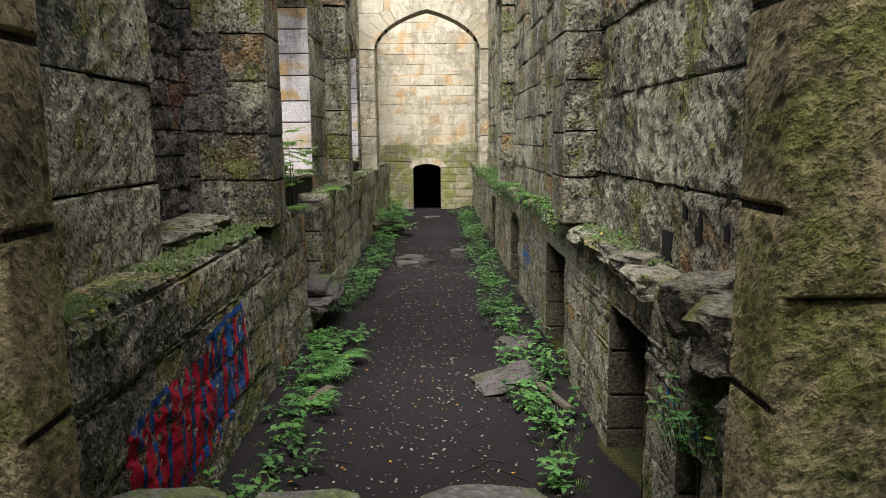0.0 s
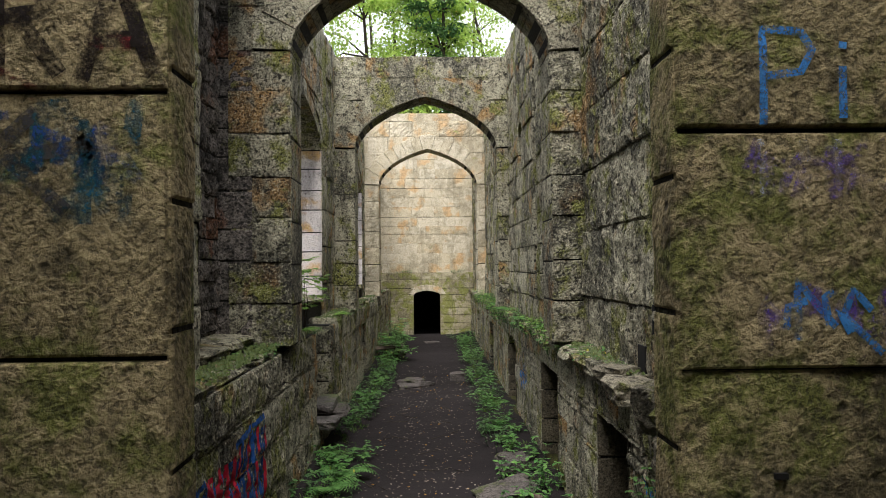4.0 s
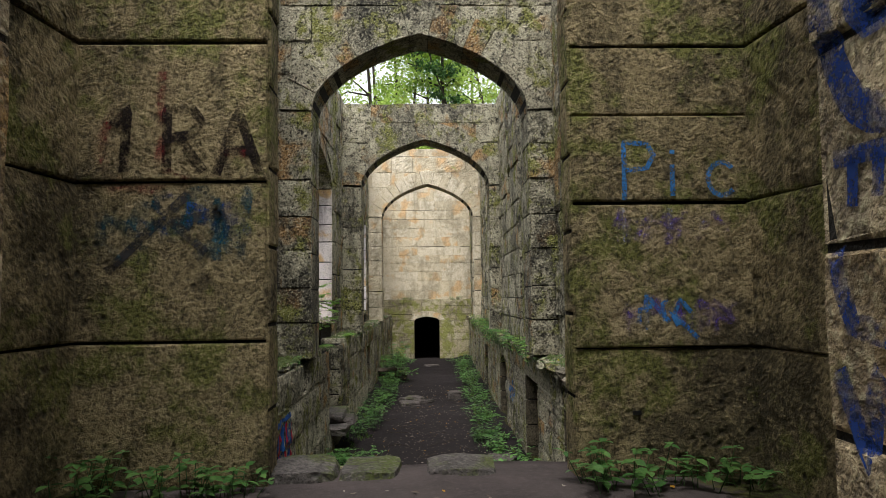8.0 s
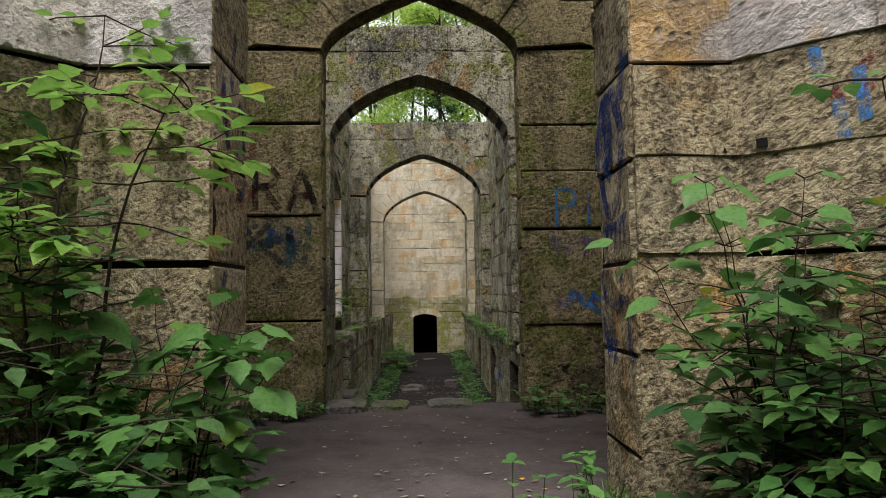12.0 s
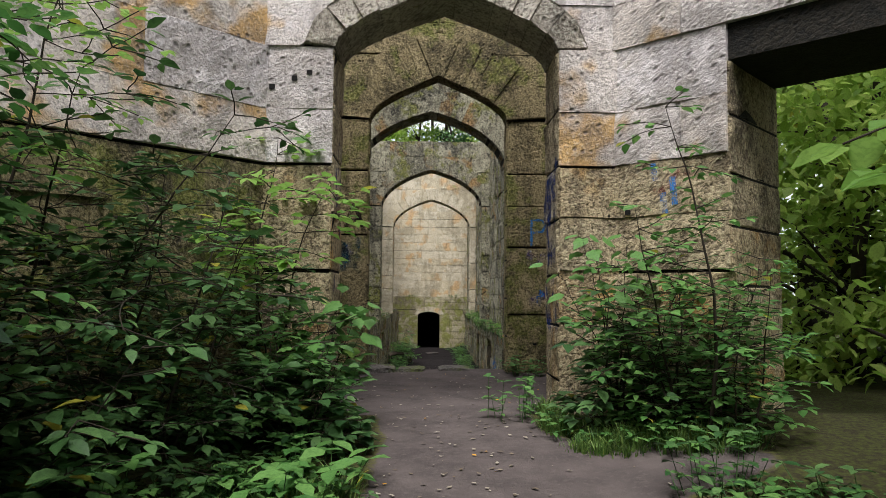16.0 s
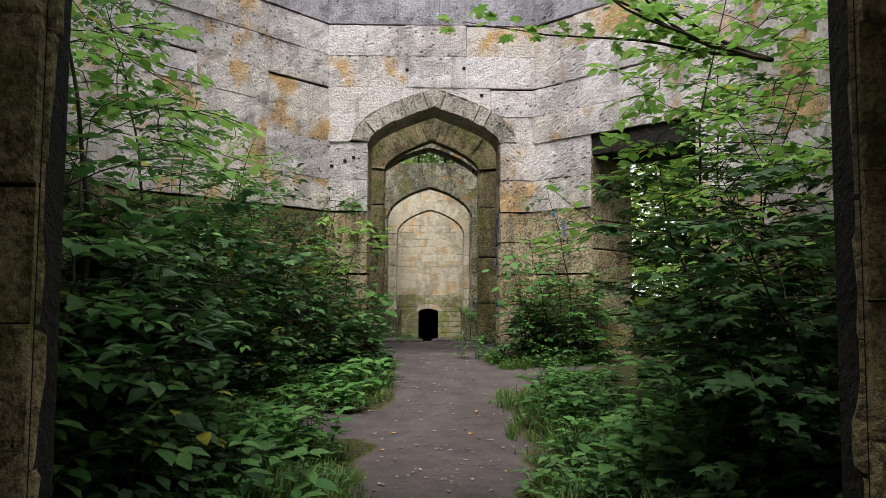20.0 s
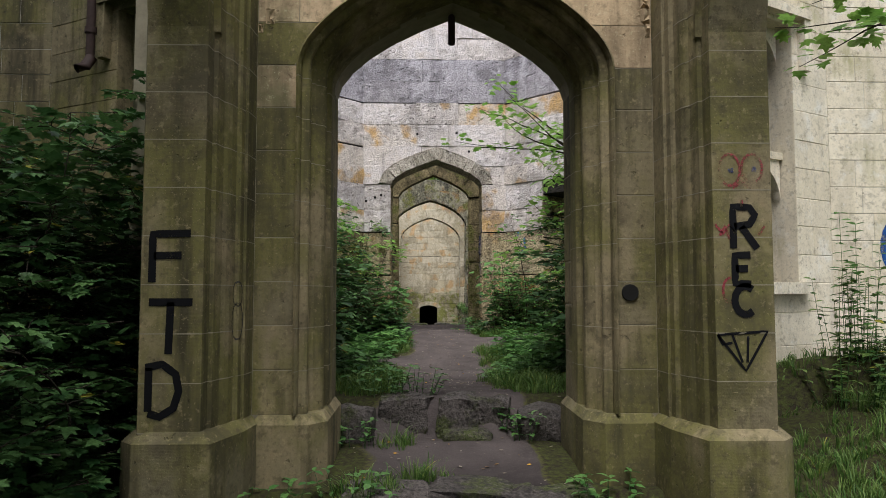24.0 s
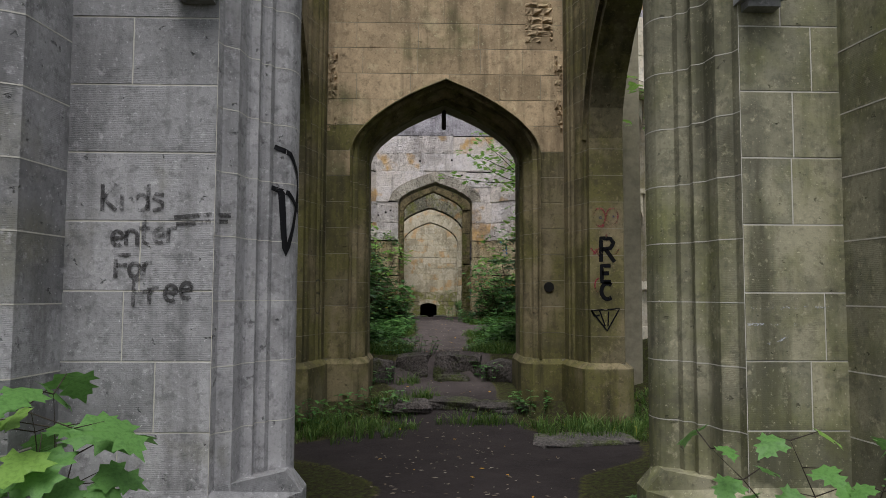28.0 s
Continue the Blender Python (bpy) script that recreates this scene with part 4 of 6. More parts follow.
LEAF_LOBED = ([(0, 0, 0), (0.05, 0.3, 0.02), (0.25, 0.52, 0), (0.36, 0.27, 0.04), (0.66, 0.46, 0), (0.68, 0.17, 0.04), (1, 0, -0.06), (0.68, -0.17, 0.04), (0.66, -0.46, 0), (0.36, -0.27, 0.04), (0.25, -0.52, 0), (0.05, -0.3, 0.02), (0.42, 0, 0)],
              [(i, (i + 1) % 12, 12) for i in range(12)])


def leaves(name, items, mat, parent, shape=LEAF_OVATE, label=""):
    """Many leaves in one mesh; items: (place, direction, up, length)."""
    tv, tf = np.array(shape[0]), np.array(shape[1])
    n = len(items)
    P = np.array([i[0] for i in items], float)
    D = np.array([i[1] for i in items], float)
    U = np.array([i[2] for i in items], float)
    S = np.array([i[3] for i in items], float)
    D /= np.linalg.norm(D, axis=1)[:, None] + 1e-9
    C = np.cross(U, D)
    C /= np.linalg.norm(C, axis=1)[:, None] + 1e-9
    N = np.cross(D, C)
    V = P[:, None] + S[:, None, None] * (tv[None, :, :1] * D[:, None] + tv[None, :, 1:2] * C[:, None] + tv[None, :, 2:3] * N[:, None])
    F = tf[None] + (np.arange(n) * len(tv))[:, None, None]
    me = bpy.data.meshes.new(name)
    me.from_pydata(V.reshape(-1, 3).tolist(), [], F.reshape(-1, 3).tolist())
    me.materials.append(mat)
    me.polygons.foreach_set("use_smooth", [True] * len(me.polygons))
    ob = new(name, me)
    ob.parent = parent
    if label:
        ob["label"] = label
    return ob


def tubes(name, runs, mat, parent, sides=5):
    vs, fs = [], []
    for pts in runs:
        prev = None
        for i, (p, r) in enumerate(pts):
            p = Vector(p)
            q = Vector(pts[min(i + 1, len(pts) - 1)][0]) - Vector(pts[max(i - 1, 0)][0])
            q = q.normalized() if q.length > 1e-6 else Vector((0, 0, 1))
            a = q.orthogonal().normalized()
            b = q.cross(a)
            base = len(vs)
            for k in range(sides):
                w = 2 * math.pi * k / sides
                vs.append(p + r * (math.cos(w) * a + math.sin(w) * b))
            if prev is not None:
                for k in range(sides):
                    fs.append((prev + k, prev + (k + 1) % sides, base + (k + 1) % sides, base + k))
            prev = base
    return piece(name, vs, fs, mat, parent, smooth=True)


def rv(r, s=1.0):
    return Vector((r.uniform(-s, s), r.uniform(-s, s), r.uniform(-s, s)))


def shrub(name, at, height, spread, stems, r, leaf=0.08, mat=None, shape=LEAF_OVATE, label="", lean=(0, 0), bare=0.15, dense=1.0, category="shrub", group="", twig=0.32, keep=None, low=0.0):
    """A woody plant: stems that rise and fork, sprays of flat-lying leaves on their twigs."""
    mat = mat or M_leaf
    root = thing(name, label, category, "", group, at)
    runs, lv = [], []

    def spray(p, d, n, length):
        pts = [(p, 0.004)]
        q = p.copy()
        for i in range(n):
            d = (d + rv(r, 0.22) + Vector((0, 0, -0.03))).normalized()
            q = q + d * (length / n)
            pts.append((q, 0.003))
            side = d.cross(Vector((0, 0, 1)))
            side = side.normalized() if side.length > 0.05 else Vector((1, 0, 0))
            for sg in (-1, 1):
                if r.random() < 0.9 * dense:
                    ld = (side * sg * 0.9 + d * 0.6 + Vector((0, 0, r.uniform(-0.45, 0.15)))).normalized()
                    up = (Vector((0, 0, 1)) + rv(r, 0.45)).normalized()
                    lv.append((q + ld * 0.02, ld, up, leaf * r.uniform(0.6, 1.25)))
        lv.append((q, d, (Vector((0, 0, 1)) + rv(r, 0.3)).normalized(), leaf * r.uniform(0.8, 1.2)))
        runs.append(pts)

    bushy = stems > 3
    for k in range(stems):
        a = 6.283 * (k + r.random()) / stems if bushy else r.uniform(0, 6.283)
        out = spread * (0.75 if bushy else 0.5) / height * r.uniform(0.3, 1.0)
        d = Vector((math.cos(a) * out + lean[0], math.sin(a) * out + lean[1], 1.0)).normalized()
        p = Vector((math.cos(a), math.sin(a), 0)) * (0.12 * spread if bushy else 0.05)
        h = height * r.uniform(0.55, 1.0)
        n = max(6, int(h / 0.13))
        thick = 0.004 + 0.005 * h
        pts = [(p - Vector((0, 0, 0.1)), thick)]
        for i in range(n):
            t = (i + 1) / n
            d = (d + rv(r, 0.2 if bushy else 0.13) + Vector((0, 0, 0.03))).normalized()
            p = p + d * h / n
            pts.append((p, thick * (1 - 0.85 * t)))
            if t > bare:
                for _ in range(2):
                    b = r.uniform(0, 6.283)
                    reach = spread * 0.5 * r.uniform(0.4, 1.0) * (1.15 - 0.6 * t)
                    bd = Vector((math.cos(b), math.sin(b), r.uniform(-0.15, 0.4))).normalized()
                    spray(p.copy(), bd, max(2, int(reach / 0.075)), reach)
                    if reach > twig:
                        e = runs[-1][len(runs[-1]) // 2][0]
                        for sg in (-1, 1):
                            sd = Vector((bd.x * 0.6 - bd.y * sg * 0.8, bd.y * 0.6 + bd.x * sg * 0.8, r.uniform(-0.1, 0.2)))
                            spray(e.copy(), sd, max(2, int(reach * 0.55 / 0.075)), reach * 0.55)
        runs.append(pts)
    if keep:
        o = Vector(at)
        lv[:] = [l for l in lv if keep(*(l[0] + o))]
        runs[:] = [u for u in runs if all(keep(*(Vector(q[0]) + o)) for q in u[1:])]
    if low:
        lv[:] = [l for l in lv if l[0].z > low]
    tagged(tubes("branchwork", runs, M_bark, root), kind="stuff")
    tagged(leaves("foliage", lv, mat, root, shape), kind="stuff")
    return root


def herb(name, at, height, spread, count, r, leaf, mat, label, shape=LEAF_OVATE, category="plant", group="weeds"):
    """A low leafy clump: short stalks with leaves in tiers."""
    root = thing(name, label, category, "", group, at)
    runs, lv = [], []
    for k in range(count):
        a, q = r.uniform(0, 6.283), spread * r.random() ** 0.6 * 0.5
        p = Vector((math.cos(a) * q, math.sin(a) * q, -0.02))
        h = height * r.uniform(0.45, 1.0)
        tip = p + Vector((math.cos(a) * q * 0.4 + r.uniform(-0.05, 0.05), math.sin(a) * q * 0.4 + r.uniform(-0.05, 0.05), h))
        runs.append([(p, 0.004), ((p + tip) / 2, 0.003), (tip, 0.002)])
        n = max(1, int(h / 0.07))
        for i in range(n):
            t = (i + 1) / n
            c = p.lerp(tip, t)
            w = r.uniform(0, 6.283)
            for j in range(2 if i < n - 1 else 3):
                b = w + j * (6.283 / (2 if i < n - 1 else 3))
                lv.append((c, (math.cos(b), math.sin(b), r.uniform(-0.3, 0.3)), (r.uniform(-0.3, 0.3), r.uniform(-0.3, 0.3), 1), leaf * r.uniform(0.6, 1.2)))
    tagged(tubes("stalkwork", runs, M_leaf_dark, root, 3), kind="stuff")
    tagged(leaves("foliage", lv, mat, root, shape), kind="stuff")
    return root


def fern(name, at, length, fronds, r, mat, label, face=None):
    root = thing(name, label, "fern", "", "ferns", at)
    lv, runs = [], []
    for k in range(fronds):
        a = r.uniform(0, 6.283) if face is None else face + r.uniform(-1.2, 1.2)
        L = length * r.uniform(0.7, 1.1)
        pts = []
        for i in range(13):
            t = i / 12
            p = Vector((math.cos(a) * L * t * 0.85, math.sin(a) * L * t * 0.85, L * (0.75 * t - 0.7 * t * t)))
            pts.append((p, 0.004 * (1 - t) + 0.001))
            if i > 1:
                for sg in (-1, 1):
                    w = L * 0.2 * math.sin(math.pi * min(1, 0.12 + 0.9 * t)) + 0.015
                    lv.append((p, (-math.sin(a) * sg + math.cos(a) * 0.35, math.cos(a) * sg + math.sin(a) * 0.35, -0.15), (0, 0, 1), w))
        runs.append(pts)
    tagged(tubes("stalkwork", runs, M_leaf, root, 3), kind="stuff")
    leaves("foliage", lv, mat, root, ([(0, 0, 0), (0.4, 0.12, 0.02), (1, 0, -0.05), (0.4, -0.12, 0.02)], [(0, 1, 2), (0, 2, 3)]))
    return root


def grass(name, spots, r, mat, label, height=(0.12, 0.35)):
    """Blades scattered over patches (x, y, radius x, radius y, count)."""
    vs, fs = [], []
    for cx, cy, rx, ry, n in spots:
        for _ in range(max(1, n // 16)):
            a, q = r.uniform(0, 6.283), r.random() ** 0.6
            tx, ty = cx + math.cos(a) * q * rx, cy + math.sin(a) * q * ry
            tall, tr, sway = r.uniform(*height) * (1.2 - 0.55 * q), r.uniform(0.03, 0.11), r.uniform(0, 6.283)
            for _ in range(16):
                b, e = r.uniform(0, 6.283), tr * r.random() ** 0.7
                x, y = tx + math.cos(b) * e, ty + math.sin(b) * e
                h = tall * r.uniform(0.45, 1.1)
                z = ground_z(x, y) - 0.01
                bend = h * r.uniform(0.2, 0.95)
                dx, dy = math.cos(b) * bend * 0.7 + math.cos(sway) * bend * 0.5, math.sin(b) * bend * 0.7 + math.sin(sway) * bend * 0.5
                w = r.uniform(0.002, 0.005)
                ox, oy = -math.sin(b) * w, math.cos(b) * w
                k = len(vs)
                for t, m in ((0.0, 1.0), (0.45, 0.9), (0.8, 0.6)):
                    px, py, pz = x + dx * t ** 1.8, y + dy * t ** 1.8, z + h * (1.25 * t - 0.4 * t * t)
                    vs += [(px - ox * m, py - oy * m, pz), (px + ox * m, py + oy * m, pz)]
                vs.append((x + dx, y + dy, z + h * 0.8))
                fs += [(k, k + 1, k + 3, k + 2), (k + 2, k + 3, k + 5, k + 4), (k + 4, k + 5, k + 6)]
    ob = new(name, mesh_of(name, vs, fs, mat))
    return tagged(ob, label, "grass", kind="stuff")


def clear_way(x, y, z):
    """Keeps foliage off the line that is walked."""
    if z < 0.75 or z > 2.75 and y < 6.5:
        return True
    if y > 6.6:
        return x > 0.66 + 0.2 * max(0.0, y - 7.3) or x < -0.42 - 0.15 * max(0.0, y - 7.3)
    return abs(x) > 0.36


PALM = [(0.0, 0.0), (-0.06, 0.22), (0.10, 0.30), (0.05, 0.50), (0.24, 0.44), (0.36, 0.52), (0.40, 0.30), (0.52, 0.26), (0.66, 0.42), (0.72, 0.24), (0.86, 0.20), (0.84, 0.10), (1.05, 0.0)]
PALM = PALM + [(u, -v) for u, v in PALM[-2:0:-1]]


HAZEL = [(0.0, 0.0), (-0.04, 0.18), (0.06, 0.32), (0.18, 0.38), (0.26, 0.46), (0.36, 0.42), (0.48, 0.42), (0.56, 0.35), (0.68, 0.33), (0.74, 0.22), (0.86, 0.15), (1.06, 0.0)]
TOOTHED = []
for (ua, va), (ub, vb) in zip(HAZEL, HAZEL[1:]):
    TOOTHED += [(ua, va), (ua * 0.55 + ub * 0.45 - 0.015, (va * 0.55 + vb * 0.45) * 0.93)]
HAZEL = TOOTHED + [HAZEL[-1]]
HAZEL = HAZEL + [(u, -v) for u, v in HAZEL[-2:0:-1]]


def seedling(at, height, leans, leaf, r, label, outline=PALM):
    """A young sycamore: thin stems with paired leaf stalks, every broad lobed leaf a piece of its own."""
    root = thing("tree_seedling", label, "tree", "", "tree seedlings", (at[0], at[1], ground_z(*at)))
    for lx, ly in leans:
        h = height * r.uniform(0.8, 1.0)
        tip = Vector((lx, ly, h))
        n = max(4, int(h / 0.105))
        spine = [Vector((lx * t ** 1.5, ly * t ** 1.5, h * t)) + rv(r, 0.012) for t in [i / n for i in range(n + 1)]]
        runs = [[(p, 0.007 * (1.15 - i / n)) for i, p in enumerate(spine)]]
        for i in range(max(1, int(n * 0.4)), n + 1):
            a = r.uniform(-0.5, 0.5) + (1.57 if i % 2 else 0.0)
            for sg in (-1, 1):
                if r.random() < 0.12:
                    continue
                d = Vector((math.cos(a) * sg, math.sin(a) * sg - 0.25, r.uniform(0.15, 0.5))).normalized()
                e = spine[i] + d * leaf * r.uniform(0.5, 1.0)
                stalk = tubes("leaf_stalk", [[(spine[i], 0.003), (e, 0.002)]], M_bark, root, 4)
                L = leaf * r.uniform(0.65, 1.15)
                f = Vector((d.x, d.y, r.uniform(-0.5, -0.05))).normalized()
                up = (Vector((0, -0.35, 1)) + rv(r, 0.3)).normalized()
                c = up.cross(f).normalized()
                w = f.cross(c)
                curl = r.uniform(0.1, 0.3)
                vs = [e + L * (u * f + v * c - (curl * v * v + 0.25 * u * u) * w + 0.03 * math.sin(9 * v + 5 * u) * w) for u, v in outline] + [e + L * 0.38 * f - L * 0.02 * w]
                m = len(outline)
                piece("leaf", vs, [(k, (k + 1) % m, m) for k in range(m)], M_leaf_lit if r.random() < 0.12 else M_leaf, stalk, smooth=True)
        tubes("stem", runs[:1], M_bark, root, 5)
    return root


vr = random.Random(21)
# court: bushes beside the arch
for at, h, sp, st, lf in (((-1.12, 7.75), 1.15, 1.0, 6, 0.1), ((-1.7, 6.9), 1.45, 1.3, 6, 0.085), ((1.55, 7.85), 1.4, 1.05, 9, 0.085), ((1.85, 7.5), 1.2, 1.0, 6, 0.085),
                          ((-2.7, 5.7), 1.7, 1.5, 6, 0.09), ((-2.3, 4.3), 1.4, 1.2, 6, 0.09), ((-2.3, 3.3), 2.3, 1.6, 8, 0.115), ((-1.65, 2.5), 1.5, 1.2, 8, 0.12), ((-2.0, 1.9), 2.2, 1.4, 7, 0.12), ((-2.5, 6.1), 1.7, 1.5, 7, 0.09), ((-1.9, 5.95), 0.9, 1.0, 7, 0.11),
                          ((2.4, 4.7), 2.0, 1.4, 7, 0.09), ((2.5, 3.7), 2.5, 1.7, 9, 0.1), ((1.8, 3.0), 1.1, 1.2, 9, 0.11), ((2.0, 2.1), 1.8, 1.3, 7, 0.11)):
    # shrubs this side of y = 7 mostly take the shaded leaf tone
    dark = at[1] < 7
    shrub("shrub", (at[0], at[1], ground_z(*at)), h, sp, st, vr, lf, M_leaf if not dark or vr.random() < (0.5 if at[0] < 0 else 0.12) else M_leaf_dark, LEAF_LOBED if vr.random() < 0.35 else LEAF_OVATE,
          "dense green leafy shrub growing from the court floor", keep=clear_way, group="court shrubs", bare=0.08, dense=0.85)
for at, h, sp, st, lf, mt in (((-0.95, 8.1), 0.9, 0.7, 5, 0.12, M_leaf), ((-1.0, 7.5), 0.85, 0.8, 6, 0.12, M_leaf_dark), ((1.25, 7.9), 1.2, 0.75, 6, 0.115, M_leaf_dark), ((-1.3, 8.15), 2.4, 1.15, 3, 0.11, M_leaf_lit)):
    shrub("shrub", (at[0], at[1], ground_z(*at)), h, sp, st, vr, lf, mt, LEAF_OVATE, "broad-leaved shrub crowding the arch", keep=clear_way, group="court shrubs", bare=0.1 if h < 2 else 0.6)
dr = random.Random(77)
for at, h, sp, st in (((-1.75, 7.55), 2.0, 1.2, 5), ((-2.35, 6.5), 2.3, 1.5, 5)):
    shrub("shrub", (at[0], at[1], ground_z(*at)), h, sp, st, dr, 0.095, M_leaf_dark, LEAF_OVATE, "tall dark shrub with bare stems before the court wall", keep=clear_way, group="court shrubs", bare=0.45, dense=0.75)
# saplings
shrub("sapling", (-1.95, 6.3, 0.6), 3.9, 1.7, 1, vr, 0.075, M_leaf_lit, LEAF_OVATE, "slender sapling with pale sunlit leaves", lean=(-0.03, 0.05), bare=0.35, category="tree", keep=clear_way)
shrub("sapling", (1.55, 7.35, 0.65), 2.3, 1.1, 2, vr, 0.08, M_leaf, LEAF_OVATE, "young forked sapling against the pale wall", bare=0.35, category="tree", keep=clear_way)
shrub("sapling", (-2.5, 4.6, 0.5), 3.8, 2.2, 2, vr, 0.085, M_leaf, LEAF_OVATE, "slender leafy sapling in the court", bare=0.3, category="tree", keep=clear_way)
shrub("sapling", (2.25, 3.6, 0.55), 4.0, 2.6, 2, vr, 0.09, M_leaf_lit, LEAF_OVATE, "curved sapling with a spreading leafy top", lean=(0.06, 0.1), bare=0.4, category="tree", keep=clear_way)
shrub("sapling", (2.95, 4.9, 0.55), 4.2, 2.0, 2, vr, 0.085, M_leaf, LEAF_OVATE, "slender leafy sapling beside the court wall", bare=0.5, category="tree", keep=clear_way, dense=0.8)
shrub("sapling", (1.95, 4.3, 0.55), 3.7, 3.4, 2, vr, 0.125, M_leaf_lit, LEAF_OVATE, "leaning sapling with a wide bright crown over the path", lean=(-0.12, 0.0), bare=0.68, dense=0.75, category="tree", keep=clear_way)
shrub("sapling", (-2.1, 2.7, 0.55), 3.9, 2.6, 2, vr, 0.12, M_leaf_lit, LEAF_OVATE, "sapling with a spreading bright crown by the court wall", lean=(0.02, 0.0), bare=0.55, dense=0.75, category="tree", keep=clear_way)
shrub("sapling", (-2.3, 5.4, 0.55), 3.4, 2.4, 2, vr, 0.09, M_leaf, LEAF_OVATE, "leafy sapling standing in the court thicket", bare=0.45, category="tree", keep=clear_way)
# undergrowth along the court path
for k in range(60):
    sg = vr.choice((-1, 1))
    y = vr.uniform(2.0, 8.2)
    x = sg * vr.uniform(0.75, 1.9)
    if path_mask(x, y) > 0.3:
        continue
    herb("weed", (x, y, ground_z(x, y)), vr.uniform(0.14, 0.42), vr.uniform(0.3, 0.55), 12, vr, vr.uniform(0.06, 0.12), vr.choice((M_leaf, M_leaf_dark)), "low clump of green weeds on the court floor")
for x, y, h in ((-0.75, 6.9, 0.3), (-0.8, 6.1, 0.4), (-1.55, 5.9, 0.45), (-1.3, 4.2, 0.45), (-0.95, 3.7, 0.4), (-1.2, 3.1, 0.45), (-0.95, 2.5, 0.35), (1.25, 5.6, 0.35), (1.1, 4.9, 0.4), (1.0, 3.6, 0.35), (1.1, 2.6, 0.4)):
    herb("broadleaf_weed", (x, y, ground_z(x, y)), h, 0.5, 11, vr, 0.14, M_leaf, "broad-leaved weed with bright leaves edging the path")
for x, y in ((0.42, 8.35), (0.62, 8.3), (0.72, 8.55)):
    herb("nettle", (x, y, ground_z(x, y)), 0.34, 0.2, 4, vr, 0.085, M_leaf, "grey-green nettle in the arch opening", category="nettle", group="nettles")
# weeds at the foot of the painted wall
for x in (-1.75, -1.5, -1.25, -1.02, 1.0, 1.3, 1.55, 1.8, -0.95, 1.12):
    herb("weed", (x, 11.42 + vr.uniform(-0.08, 0.05), ground_z(x, 11.4)), vr.uniform(0.12, 0.28), 0.3, 10, vr, 0.075, M_leaf, "low weeds at the foot of the wall")
# hall sides
for y in np.arange(12.9, 37.5, 0.42):
    for sg in (-1, 1):
        if vr.random() < 0.78:
            x = hx(y) + sg * vr.uniform(1.05, 1.5)
            herb("weed", (x, float(y), ground_z(x, y)), vr.uniform(0.15, 0.45), vr.uniform(0.35, 0.6), 11, vr, 0.08, vr.choice((M_leaf, M_leaf, M_leaf_dark)), "low green weeds along the hall wall")
for x, y, L in ((-1.25, 18.2, 0.6), (-1.15, 18.9, 0.65), (-1.3, 19.6, 0.55), (-1.2, 17.4, 0.5), (1.25, 21.5, 0.5), (1.3, 23.5, 0.5), (-1.3, 24.4, 0.5)):
    fern("fern", (x + hx(y), y, ground_z(x, y)), L, 12, vr, M_leaf, "arching green fern beside the hall wall")
for x, y, z, L, f in ((-1.78, 19.2, 0.9, 0.45, 0), (-1.75, 22.6, 0.9, 0.4, 0), (1.75, 24.0, 0.85, 0.5, 3.14), (1.76, 25.5, 0.85, 0.5, 3.14), (1.75, 21.5, 0.85, 0.35, 3.14)):
    fern("fern", (x + hx(y), y, z), L, 11, vr, M_leaf_lit if x < 0 else M_leaf, "fern rooted in the wall ledge", f)
shrub("sapling", (-1.88 + hx(20), 20.2, 0.95), 1.05, 0.95, 3, vr, 0.1, M_leaf_lit, LEAF_LOBED, "bright sycamore seedling on the window ledge", category="tree", bare=0.35, lean=(0.15, -0.1))
herb("ivy", (1.66, 13.75, 0.08), 0.4, 0.45, 60, vr, 0.045, M_leaf, "bushy green plant hanging on the broken wall", category="ivy", group="wall plants")
for y in np.arange(16.5, 30, 0.8):
    if vr.random() < 0.8:
        herb("weed", (1.76 + hx(y), float(y), 0.8), vr.uniform(0.12, 0.3), 0.4, 10, vr, 0.06, M_leaf, "weeds on the wall ledge", group="wall plants")
    if vr.random() < 0.6:
        herb("weed", (-1.75 + hx(y), float(y), 0.85), vr.uniform(0.06, 0.16), 0.4, 10, vr, 0.05, M_leaf, "weeds on the wall ledge", group="wall plants")
for y in np.arange(17.8, 33, 0.8):
    x = 1.66 + hx(y)
    herb("weed", (x, float(y), 0.72 + vr.uniform(-0.1, 0.08)), vr.uniform(0.18, 0.4), vr.uniform(0.35, 0.6), 15, vr, 0.07, vr.choice((M_leaf, M_leaf_lit)), "green weeds hanging over the wall ledge", group="wall plants")
for x in (-1.2, -0.85, 0.95, 1.3):
    herb("ivy", (x + hx(38), 38.26, 1.56), 0.14, 0.4, 12, vr, 0.06, M_leaf, "ivy trailing over the offset of the end wall", category="ivy", group="wall plants")
shrub("shrub", (-1.15 + hx(31.2), 31.0, -0.95), 1.3, 1.1, 8, vr, 0.09, M_leaf, LEAF_OVATE, "leafy bush at the far end of the hall")
# broad-leaved seedlings that reach into the arch
seedling((-0.86, 8.2), 1.02, ((0.38, 0.12), (0.25, -0.12), (-0.1, 0.0), (0.12, 0.16), (-0.3, -0.2)), 0.14, vr, "hazel seedling with broad bright leaves leaning into the arch", HAZEL)
seedling((1.3, 8.1), 1.4, ((-0.42, 0.25), (-0.2, 0.0), (0.2, 0.1), (0.0, -0.25), (-0.3, -0.15)), 0.12, vr, "hazel seedling spreading before the court wall", HAZEL)
